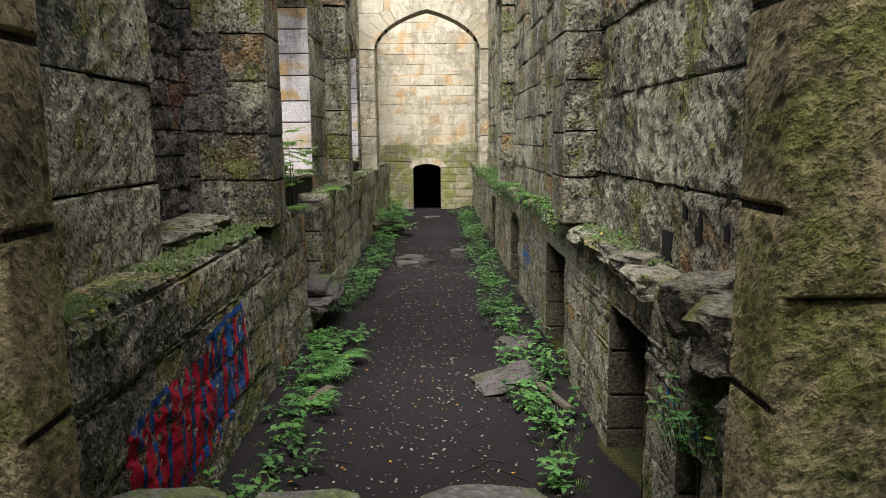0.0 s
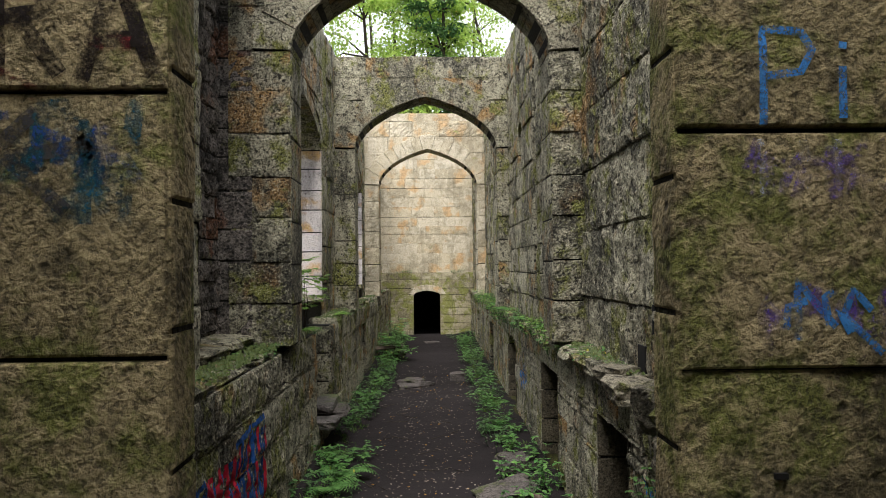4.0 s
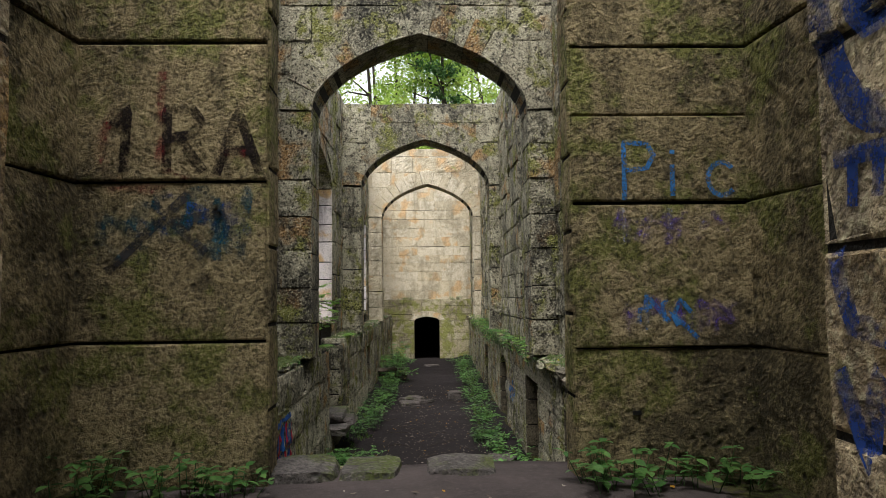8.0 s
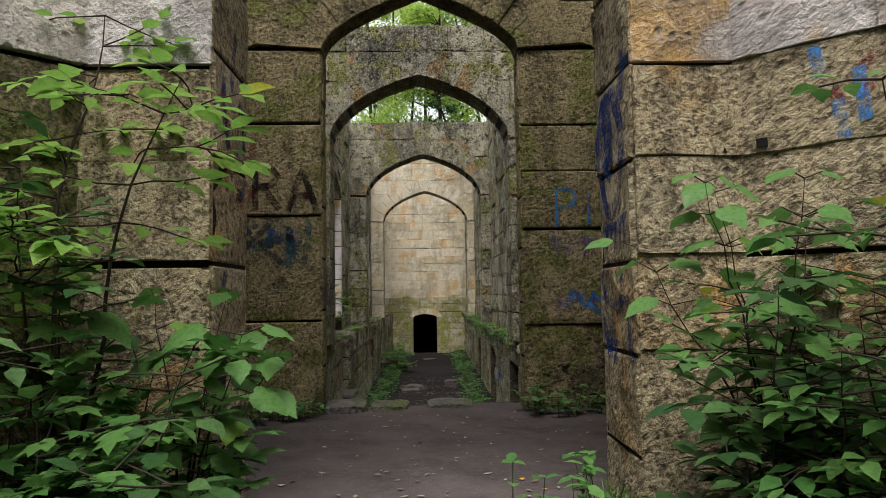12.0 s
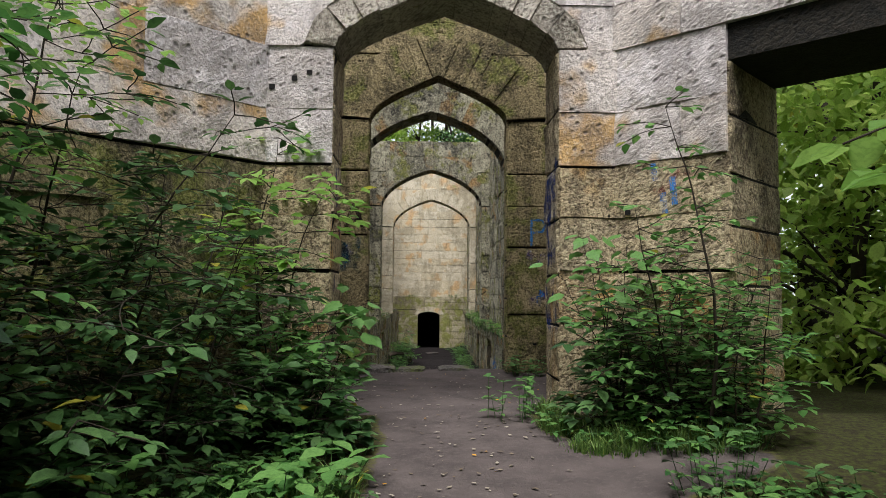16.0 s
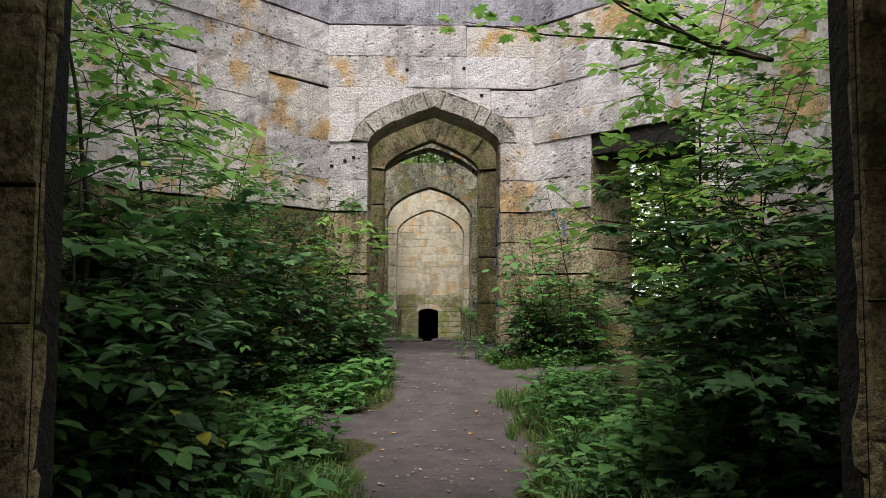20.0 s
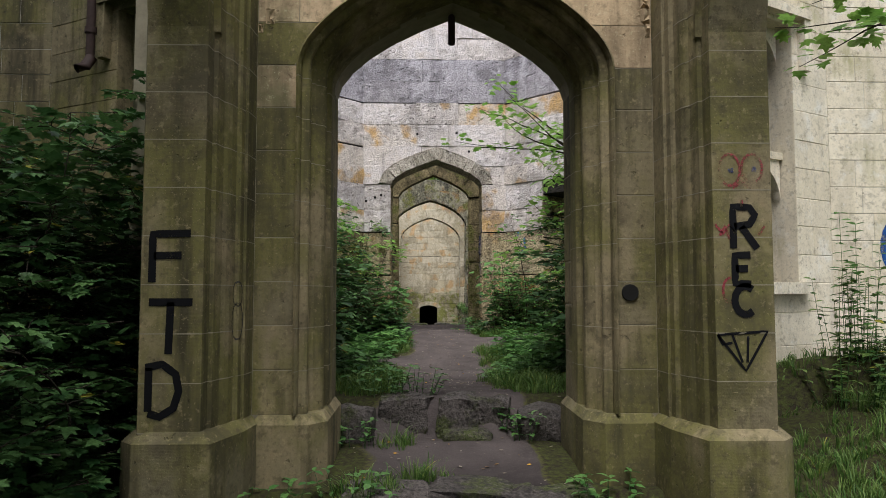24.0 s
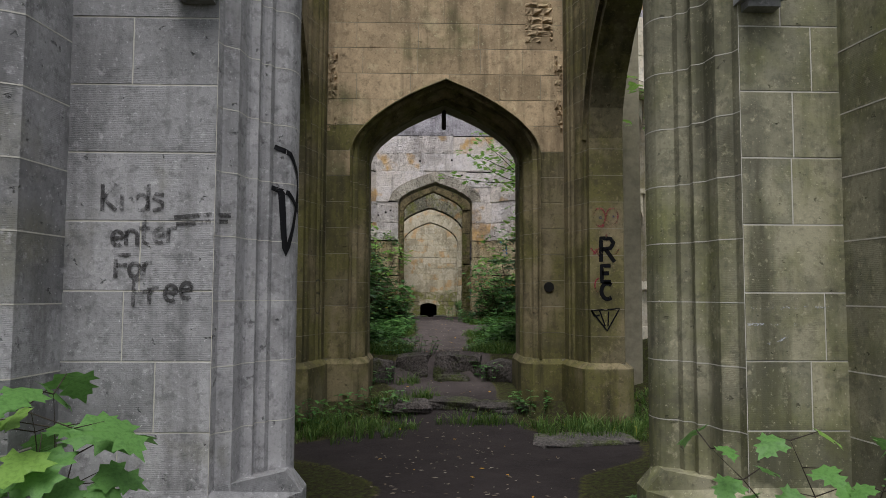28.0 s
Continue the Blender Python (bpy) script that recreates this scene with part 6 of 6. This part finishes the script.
P_thin = paint_mat("paint_black_thin", (0.055, 0.052, 0.052), 0.64)
P_brown = paint_mat("paint_dark_brown", (0.02, 0.014, 0.012), 0.62)
P_red = paint_mat("paint_red", (0.26, 0.035, 0.04), 0.42)
P_red_line = paint_mat("paint_red_line", (0.28, 0.05, 0.06), 0.58)
P_blue = paint_mat("paint_blue", (0.03, 0.075, 0.24), 0.5)
P_sky = paint_mat("paint_light_blue", (0.06, 0.25, 0.6), 0.6)
P_teal = paint_mat("paint_teal", (0.02, 0.09, 0.12), 0.45)
P_violet = paint_mat("paint_violet", (0.16, 0.10, 0.35), 0.4)
P_white = paint_mat("paint_white", (0.6, 0.62, 0.66), 0.35)
P_mural_red = paint_mat("paint_crimson", (0.42, 0.015, 0.035), 0.85)
P_mural_blue = paint_mat("paint_royal_blue", (0.02, 0.075, 0.25), 0.78)
P_navy = paint_mat("paint_navy", (0.018, 0.045, 0.18), 0.6)
P_orange = paint_mat("paint_orange", (0.5, 0.16, 0.02), 0.4)
wall_v, wall_f = [], []
for ob in scene.objects:
    if ob.type == "MESH" and ob.parent and ob.parent.get("kind") == "structure":
        k, mb = len(wall_v), ob.matrix_basis
        wall_v += [mb @ v.co for v in ob.data.vertices]
        wall_f += [[k + i for i in f.vertices] for f in ob.data.polygons]
WALLS = BVHTree.FromPolygons(wall_v, wall_f)


def spray_paint(label, place, strokes, width, mat, group="", reach=0.3):
    """Painted lines laid on whatever surface stands before the wall's plane; strokes: runs of (s, z)."""
    root = None

    def drop(s, z):
        a, b = Vector(place(s, z, reach)), Vector(place(s, z, -reach))
        d = (b - a).normalized()
        loc = WALLS.ray_cast(a, d, 2 * reach)[0]
        return (loc - d * 0.004) if loc else None
    for pts in strokes:
        vs, fs, dense, prev = [], [], [], None
        for (a, b), (c, d) in zip(pts, pts[1:]):
            n = max(1, int(math.hypot(c - a, d - b) / 0.03))
            dense += [(a + (c - a) * i / n, b + (d - b) * i / n) for i in range(n)]
        dense.append(pts[-1])
        for i, (s, z) in enumerate(dense):
            q0, q1 = dense[max(0, i - 1)], dense[min(len(dense) - 1, i + 1)]
            dx, dz = q1[0] - q0[0], q1[1] - q0[1]
            L = math.hypot(dx, dz) or 1
            nx, nz = -dz / L * width / 2, dx / L * width / 2
            row = [drop(s + nx * k, z + nz * k) for k in (-1, 0, 1)]
            if any(v is None for v in row):
                prev = None
                continue
            base = len(vs)
            vs += row
            if prev is not None:
                fs += [(prev, prev + 1, base + 1, base), (prev + 1, prev + 2, base + 2, base + 1)]
            prev = base
        if fs:
            root = root or thing("graffiti", label, "graffiti", "", group)
            piece("stroke", vs, fs, mat, root)
    return root


def arc(cx, cz, rx, rz, a0, a1, n=10):
    return [(cx + rx * math.cos(radians(a0 + (a1 - a0) * i / n)), cz + rz * math.sin(radians(a0 + (a1 - a0) * i / n))) for i in range(n + 1)]


GLYPH = {
    "T": [[(0, 1), (0.7, 1)], [(0.35, 1), (0.33, 0)]], "R": [[(0.05, 0), (0.05, 1), (0.45, 0.98), (0.58, 0.8), (0.45, 0.58), (0.08, 0.52)], [(0.25, 0.52), (0.62, 0)]],
    "A": [[(0, 0), (0.35, 1), (0.7, 0)], [(0.12, 0.38), (0.58, 0.38)]], "P": [[(0.1, 0), (0.1, 1), (0.5, 0.97), (0.62, 0.78), (0.5, 0.55), (0.12, 0.5)]],
    "i": [[(0.2, 0), (0.2, 0.6)], [(0.2, 0.8), (0.21, 0.88)]], "c": [arc(0.35, 0.32, 0.27, 0.32, 40, 320)], "F": [[(0.1, 0), (0.1, 1), (0.75, 1.02)], [(0.12, 0.55), (0.6, 0.56)]],
    "E": [[(0.65, 1), (0.1, 0.98), (0.1, 0.02), (0.65, 0)], [(0.12, 0.52), (0.55, 0.53)]], "C": [arc(0.4, 0.5, 0.34, 0.48, 50, 310)], "K": [[(0.1, 0), (0.1, 1)], [(0.6, 1), (0.12, 0.45), (0.62, 0)]],
    "d": [arc(0.3, 0.3, 0.24, 0.3, 0, 360), [(0.55, 1), (0.55, 0)]], "s": [[(0.5, 0.6), (0.2, 0.62), (0.12, 0.48), (0.45, 0.3), (0.46, 0.1), (0.1, 0.0)]], "e": [[(0.1, 0.32), (0.52, 0.34)] + arc(0.31, 0.32, 0.22, 0.3, 10, 310)],
    "n": [[(0.1, 0), (0.1, 0.6)], arc(0.32, 0.36, 0.22, 0.26, 180, 0) + [(0.54, 0)]], "t": [[(0.25, 1), (0.25, 0.1), (0.45, 0)], [(0.05, 0.65), (0.48, 0.66)]], "r": [[(0.1, 0), (0.1, 0.62)], [(0.1, 0.4), (0.25, 0.6), (0.45, 0.6)]],
    "o": [arc(0.32, 0.31, 0.25, 0.3, 0, 360)], "8": [arc(0.4, 0.72, 0.3, 0.27, -80, 280, 16), arc(0.42, 0.24, 0.36, 0.27, 90, 450, 16)],
}


def word(text, s, z, h, step=0.62, slope=0.0, squeeze=1.0):
    out = []
    for k, ch in enumerate(text):
        out += [[(s + (k * step + u * squeeze) * h, z + v * h + slope * k) for u, v in run] for run in GLYPH[ch]]
    return out


def scribble(r, s0, s1, z0, z1, n):
    out = []
    for k in range(n):
        a = s0 + (s1 - s0) * (k + r.random()) / n
        b = r.uniform(z0, (z0 + z1) / 2)
        out.append([(a, b), (a + r.uniform(-0.04, 0.06), r.uniform((z0 + z1) / 2, z1)), (a + r.uniform(0.0, 0.14), r.uniform(z0, z1))])
    return out


gr = random.Random(3)
q4 = lambda x: x + 2.6
spray_paint("faded dark letters sprayed on mossy stone", p4, [[(q4(-1.66), 2.48), (q4(-1.64), 2.84), (q4(-1.72), 2.74)]] + word("R", q4(-1.44), 2.48, 0.36) + word("A", q4(-1.15), 2.46, 0.36), 0.055, P_brown)
spray_paint("red haze of paint round the dark letters", p4, [arc(q4(-1.66), 2.62, 0.12, 0.2, 100, 300), [(q4(-1.45), 3.05), (q4(-1.46), 2.5), (q4(-1.3), 2.42)], [(q4(-1.75), 2.4), (q4(-1.45), 2.38)], [(q4(-1.2), 2.6), (q4(-0.98), 2.58)]], 0.05, P_red)
spray_paint("dark teal scrawl under the letters", p4, scribble(gr, q4(-1.8), q4(-1.0), 1.95, 2.38, 14), 0.06, P_teal)
spray_paint("thin black cross struck through the scrawl", p4, [[(q4(-1.75), 1.92), (q4(-1.3), 2.36)], [(q4(-1.5), 2.3), (q4(-1.2), 2.02)], [(q4(-1.4), 2.2), (q4(-1.1), 2.25)]], 0.05, P_thin)
spray_paint("blue painted streaks under the letters", p4, scribble(gr, q4(-1.6), q4(-0.98), 2.1, 2.36, 6), 0.04, P_blue)
spray_paint("light blue letters sprayed on dark stone", p4, word("P", q4(1.13), 2.3, 0.33) + word("ic", q4(1.38), 2.32, 0.3, 0.8), 0.028, P_sky)
spray_paint("violet smears under the blue letters", p4, scribble(gr, q4(1.05), q4(1.65), 2.02, 2.26, 12), 0.035, P_violet)
spray_paint("pale drips of paint", p4, [[(q4(1.15), 2.28), (q4(1.16), 2.05)], [(q4(1.3), 2.25), (q4(1.33), 2.0)], [(q4(1.42), 2.28), (q4(1.42), 2.1)], [(q4(1.6), 2.26), (q4(1.6), 2.12)]], 0.03, P_white)
spray_paint("blue and violet tag low on the wall", p4, scribble(gr, q4(1.1), q4(1.75), 1.5, 1.78, 14), 0.03, P_violet)
spray_paint("bright blue stroke in the low tag", p4, scribble(gr, q4(1.2), q4(1.5), 1.5, 1.78, 5), 0.026, P_sky)
j5r, _ = frame_of((0.95, 8.66), (0.95, 9.21), 1)
spray_paint("dark blue ring sprayed on the arch reveal", j5r, [arc(0.3, 2.42, 0.2, 0.3, 0, 360, 24)], 0.085, P_navy)
spray_paint("solid blue heart of the sprayed ring", j5r, [arc(0.33, 2.5, 0.06, 0.18, 0, 360, 14), [(0.33, 2.7), (0.33, 2.32)], [(0.06, 2.85), (0.1, 2.62)]], 0.09, P_navy)
spray_paint("blue band with drips across the reveal", j5r, [[(0.04, 2.08), (0.25, 2.05), (0.5, 2.06)]] + [[(u, 2.06), (u + 0.01, v)] for u, v in ((0.08, 1.96), (0.16, 1.97), (0.25, 1.94), (0.34, 1.96), (0.43, 1.95))], 0.04, P_navy)
spray_paint("dark blue scrawl low on the arch reveal", j5r, [[(0.18, 1.84), (0.1, 1.72), (0.0, 1.58)], [(0.5, 1.86), (0.44, 1.7), (0.2, 1.66), (0.1, 1.74)], [(0.5, 1.6), (0.42, 1.42), (0.38, 1.6), (0.3, 1.4)], [(0.08, 1.6), (0.04, 1.42)]], 0.055, P_navy)
spray_paint("red dab of paint on the reveal", j5r, [[(0.03, 1.68), (0.06, 1.64)]], 0.05, P_red)
j5l, _ = frame_of((-0.95, 8.66), (-0.95, 9.21), -1)
spray_paint("red scrawl on the arch reveal", j5l, [[(0.12, 2.6), (0.2, 2.25), (0.35, 2.2), (0.4, 2.45)], [(0.3, 2.62), (0.34, 2.3)], [(0.15, 2.35), (0.42, 2.38)], [(0.05, 2.7), (0.12, 2.5)]] + scribble(gr, 0.12, 0.4, 2.12, 2.35, 7), 0.045, P_red)
spray_paint("dark blue letters on the arch reveal", j5l, [arc(0.38, 2.45, 0.1, 0.22, -90, 120), [(0.08, 2.75), (0.1, 2.45)], [(0.1, 2.5), (0.16, 2.42)], [(0.3, 3.0), (0.22, 2.7)], [(0.14, 1.85), (0.06, 1.72)]], 0.055, P_navy)
d5r, _ = frame_of((1.45, 8.66), (3.5, 6.6), -1)
spray_paint("faded red scrawl on the court wall beside the arch", d5r, scribble(gr, 0.3, 0.62, 2.42, 2.66, 7), 0.035, P_red)
spray_paint("pale blue smear on the court wall", d5r, [[(0.42, 2.5), (0.44, 2.34)], [(0.5, 2.62), (0.52, 2.4)], [(0.34, 2.74), (0.36, 2.6)]], 0.05, P_sky)
# entrance piers
f6, _ = frame_of((-1.93, -1.24), (1.93, -1.24), -1)
q6 = lambda x: x + 1.93
spray_paint("thick black letters sprayed down the pier", f6, word("F", q6(-1.90), 1.57, 0.29, squeeze=1.2) + word("T", q6(-1.88), 1.14, 0.31, squeeze=1.2) + [[(q6(-1.87), 1.06), (q6(-1.87), 0.80)], [(q6(-1.89), 1.06), (q6(-1.79), 1.08), (q6(-1.71), 1.02), (q6(-1.69), 0.92), (q6(-1.72), 0.82), (q6(-1.80), 0.77), (q6(-1.87), 0.79)]] , 0.046, P_black)
spray_paint("black letters sprayed down the pier", f6, word("R", q6(1.67), 1.78, 0.26) + word("E", q6(1.67), 1.56, 0.18) + word("C", q6(1.67), 1.37, 0.18, squeeze=1.1), 0.045, P_black)
spray_paint("black five-sided doodle on the pier", f6, [[(q6(1.57), 1.25), (q6(1.88), 1.27), (q6(1.74), 1.03), (q6(1.57), 1.25)], [(q6(1.66), 1.25), (q6(1.72), 1.08)], [(q6(1.76), 1.26), (q6(1.75), 1.08)], [(q6(1.57), 1.25), (q6(1.6), 1.19), (q6(1.66), 1.2)]], 0.016, P_black)
spray_paint("red doodle of two rings", f6, [arc(q6(1.67), 2.27, 0.065, 0.1, 0, 360, 16), arc(q6(1.81), 2.28, 0.065, 0.09, 0, 360, 16), [(q6(1.69), 2.15), (q6(1.74), 2.2), (q6(1.8), 2.15)], [(q6(1.74), 2.08), (q6(1.74), 2.0)], [(q6(1.6), 1.86), (q6(1.63), 1.92), (q6(1.66), 1.84)], [(q6(1.84), 1.86), (q6(1.88), 1.92)], arc(q6(1.66), 1.52, 0.05, 0.08, 90, 270), [(q6(1.57), 1.93), (q6(1.62), 1.87), (q6(1.66), 1.93), (q6(1.7), 1.87)]], 0.016, P_red_line)
spray_paint("two dark dots inside the rings", f6, [[(q6(1.675), 2.28), (q6(1.68), 2.25)], [(q6(1.82), 2.29), (q6(1.82), 2.26)]], 0.03, P_navy)
spray_paint("thin dark ringed mark on the pier splay", frame_of((-1.56, -1.24), (-1.41, -0.6), -1)[0], [arc(0.4, 1.32, 0.06, 0.12, 0, 360, 14), arc(0.4, 1.5, 0.05, 0.08, 0, 360, 12)], 0.014, P_thin)
# outer porch
q7 = lambda x: x + 1.9
spray_paint("faint dark handwriting about children entering free", p7, word("Kids", q7(-1.71), 1.79, 0.12, 0.62) + word("enter", q7(-1.66), 1.63, 0.11, 0.56, 0.004) + word("For", q7(-1.64), 1.49, 0.10, 0.62, 0.004) + word("Free", q7(-1.56), 1.36, 0.12, 0.58, 0.012), 0.018, P_thin)
spray_paint("illegible dark smudge of writing", p7, [[(q7(-1.38), 1.76), (q7(-1.15), 1.78)], [(q7(-1.37), 1.73), (q7(-1.16), 1.75)]], 0.02, P_thin)
spray_paint("black arrow sprayed on the moulded jamb", frame_of((-1.2, -5.7), (-0.92, -5.2), -1)[0], [[(0.40, 2.16), (0.47, 2.13), (0.54, 2.04), (0.56, 1.93), (0.55, 1.84)], [(0.38, 1.95), (0.46, 1.93), (0.56, 1.84)], [(0.43, 1.93), (0.44, 1.75), (0.45, 1.62), (0.5, 1.76), (0.55, 1.95)]], 0.026, P_black)
spray_paint("scratched pale marks on the ashlar", p7, [[(q7(1.18), 1.36), (q7(1.6), 1.37)], [(q7(1.18), 1.29), (q7(1.55), 1.29)], [(q7(1.3), 1.2), (q7(1.42), 1.24)]], 0.012, P_white)
tw, _ = frame_of((4.28, 2.1), (14, 2.1), -1)
spray_paint("large blue looping figure sprayed on the pale wall", tw, [arc(0.85, 2.02, 0.27, 0.36, -70, 250, 20), [(0.68, 1.72), (0.98, 1.70)], [(0.98, 1.72), (0.72, 1.42), (0.72, 1.1), (0.95, 0.98), (1.3, 1.0)]], 0.075, P_mural_blue)
spray_paint("heavy blue base of the sprayed figure", tw, [[(0.66, 1.75), (0.85, 1.66), (1.05, 1.75)], [(0.78, 1.12), (1.0, 1.02), (1.35, 1.02)]], 0.2, P_mural_blue)
# hall
L_ = lambda y: y - YS
bars = []
for k in range(34):
    y = 13.95 + 2.5 * k / 33
    lo, hi = -0.62 + 0.1 * k / 33 + gr.uniform(-0.08, 0.06), 0.14 + 0.16 * k / 33 + gr.uniform(-0.1, 0.04)
    bars.append([(L_(y), lo), (L_(y + 0.03), (lo + hi) / 2), (L_(y + 0.02), hi)])
spray_paint("broad crimson painted strokes of a striped tag on the basement wall", Llp, [b for k, b in enumerate(bars) if (k % 3 != 2 if k < 20 else k % 4 == 1)], 0.085, P_mural_red, "striped mural")
spray_paint("blue painted strokes of a striped tag on the basement wall", Llp, [b for k, b in enumerate(bars) if (k % 3 == 2 if k < 20 else k % 4 != 1)] + [[(L_(14.0), 0.12), (L_(14.6), 0.2)], [(L_(15.4), 0.28), (L_(16.45), 0.34)], [(L_(15.2), -0.1), (L_(15.9), -0.05)], [(L_(14.2), -0.6), (L_(15.3), -0.52)]], 0.06, P_mural_blue, "striped mural")
spray_paint("bright blue streak on the basement wall", Rlp, scribble(gr, L_(21.2), L_(21.8), -0.35, 0.15, 5), 0.08, P_sky)
spray_paint("blue tag low on the broken wall", Rlp, scribble(gr, L_(13.9), L_(14.5), 0.0, 0.25, 5), 0.05, P_sky)
spray_paint("orange and yellow smear on the basement wall", Rlp, scribble(gr, L_(16.8), L_(17.5), -0.1, 0.2, 6), 0.06, P_orange)

# ---- ironwork and window stone ----
bar = thing("iron_bar", "rusty iron bar hanging in the doorway head", "bar", "", "", (0.0, 0.2, 3.9))
tubes("rod", [[((0, 0, 0.05), 0.03), ((0, 0, -0.33), 0.03)]], M_iron, bar, 6)
tubes("collar", [[((0, 0, 0.02), 0.045), ((0, 0, -0.03), 0.045)]], M_iron, bar, 8)
pipe = thing("drainpipe", "broken dark iron drainpipe on the bay wall", "pipe", "", "", (-3.62, 1.58, 3.8))
tubes("downpipe", [[((0, 0, 0.05), 0.045), ((0, 0, 1.75), 0.045)]], M_iron, pipe, 8)
tubes("shoe", [[((0.02, 0.0, 0.1), 0.055), ((-0.02, -0.04, 0.0), 0.055), ((-0.08, -0.1, -0.05), 0.05)]], M_iron, pipe, 8)
for z in (0.35, 1.6):
    tubes("bracket", [[((0, 0, z), 0.06), ((0, 0, z + 0.06), 0.06)]], M_iron, pipe, 8)
# a black disc on the wall paints the shade of a round hole
hole = part("socket", (lambda b: (bmesh.ops.create_cone(b, cap_ends=True, segments=14, radius1=0.062, radius2=0.058, depth=0.03), b)[1])(bmesh.new()), M_shade_black, W6)
hole.matrix_basis = pose(1.222, -0.605, 1.51, 90, 0, 0)
for sg in (-1, 1):
    c = thing("hood_stop", "carved square stone stop on the porch front", "corbel", "", "hood stops", (1.29 * sg, -5.7, 2.8))
    for nm, z0, z1, d, w in (("block", 0.02, 0.3, 0.09, 0.085), ("lip", -0.02, 0.02, 0.12, 0.10), ("underside", -0.06, -0.02, 0.08, 0.075)):
        bm = bmesh.new()
        box(bm, -w, w, -d, 0.02, z0, z1)
        part(nm, bm, M_grey, c)
# window stone follows its bay: pale right, shade-coloured left
for sg in (-1, 1):
    w = thing("bay_window", "tall stone window with slender mullion and cusped lights", "window", "structure")
    pl, L = frame_of((2.0 * sg, 0.85), (4.28 * sg, 2.1), -1) if sg > 0 else frame_of((4.28 * sg, 2.1), (2.0 * sg, 0.85), -1)
    q = (lambda s: s) if sg > 0 else (lambda s: L - s)
    off = 0.0 if sg > 0 else -0.45
    for nm, a, b, z0, z1, d0, d1 in (("mullion", 1.33, 1.40, 1.62, 4.4, -0.26, -0.14), ("transom", 0.75, 1.98, 2.95, 3.03, -0.26, -0.14), ("sill", 0.65, 2.08, 1.50, 1.62, -0.2, 0.1), ("hood", 0.55, 2.18, 4.46, 4.56, 0.0, 0.12), ("hood_return", 2.08, 2.18, 3.9, 4.46, 0.0, 0.1), ("hood_return", 0.55, 0.65, 3.9, 4.46, 0.0, 0.1)):
        bm = bmesh.new()
        lo, hi = sorted((q(a + off), q(b + off)))
        prism(bm, [(lo, z0), (hi, z0), (hi, z1), (lo, z1)], pl, d0, d1)
        part(nm, bm, M_far if sg > 0 else M_pier, w)
    for a, b in ((0.75, 1.33), (1.40, 1.98)):
        for z1 in (2.95, 4.4):
            lo, hi = sorted((q(a + off), q(b + off)))
            o = dict(opening(lo + 0.03, hi - 0.03, 0, z1 - 0.42, z1 - 0.06), k=0.45)
            bm = bmesh.new()
            c = arch_curve(o, 0, 10)
            for (s0, za), (s1, zb) in zip(c, c[1:]):
                prism(bm, [(s0, za), (s1, zb), (s1, z1), (s0, z1)], pl, -0.24, -0.16)
            part("light_head", bm, M_far if sg > 0 else M_pier, w)

# ---- litter on the floors ----
vs, fs = [], []
for _ in range(3600):
    if rr.random() < 0.7:
        y = 12.3 + 17.5 * rr.random() ** 1.5
        x = hx(y) + rr.gauss(0, 0.75)
        if abs(x - hx(y)) > 1.5:
            continue
    else:
        y = rr.uniform(-5, 11.4)
        x = rr.gauss(0.05, 0.45 if y < 8.6 else 0.8)
    z = ground_z(x, y) + 0.006
    k, a, s_ = len(vs), rr.uniform(0, 6.283), rr.uniform(0.008, 0.028)
    for w, m in ((0, 1.0), (1.57, 0.5), (3.14, 1.0), (4.71, 0.5)):
        vs.append((x + math.cos(a + w) * s_ * m, y + math.sin(a + w) * s_ * m, z + rr.uniform(0, 0.008)))
    fs.append((k, k + 1, k + 2, k + 3))
m, t, b = mat_new("litter", 0.8)
g = t.nodes.new("ShaderNodeNewGeometry")
c = mixc(t, g.outputs["Random Per Island"], (0.09, 0.06, 0.035), (0.34, 0.30, 0.24))
c = mixc(t, ramp(t, g.outputs["Random Per Island"], 0.93, 0.94), c, (0.5, 0.26, 0.03))
t.links.new(c, b.inputs["Base Color"])
tagged(new("leaf_litter", mesh_of("leaf_litter", vs, fs, m)), "scattered dead leaves and chips on the earth", "litter", kind="stuff")
runs = []
for _ in range(60):
    y = rr.uniform(12.5, 27)
    x = hx(y) + rr.uniform(-0.9, 0.9)
    a, L = rr.uniform(0, 3.14), rr.uniform(0.1, 0.5)
    runs.append([((x + math.cos(a) * L * q + rr.uniform(-0.02, 0.02), y + math.sin(a) * L * q + rr.uniform(-0.02, 0.02), ground_z(x, y) + 0.012), 0.005) for q in (-0.5, 0, 0.5)])
tagged(tubes("fallen_twigs", runs, M_bark, None, 4), "dead twigs scattered on the hall floor", "twig", kind="stuff")
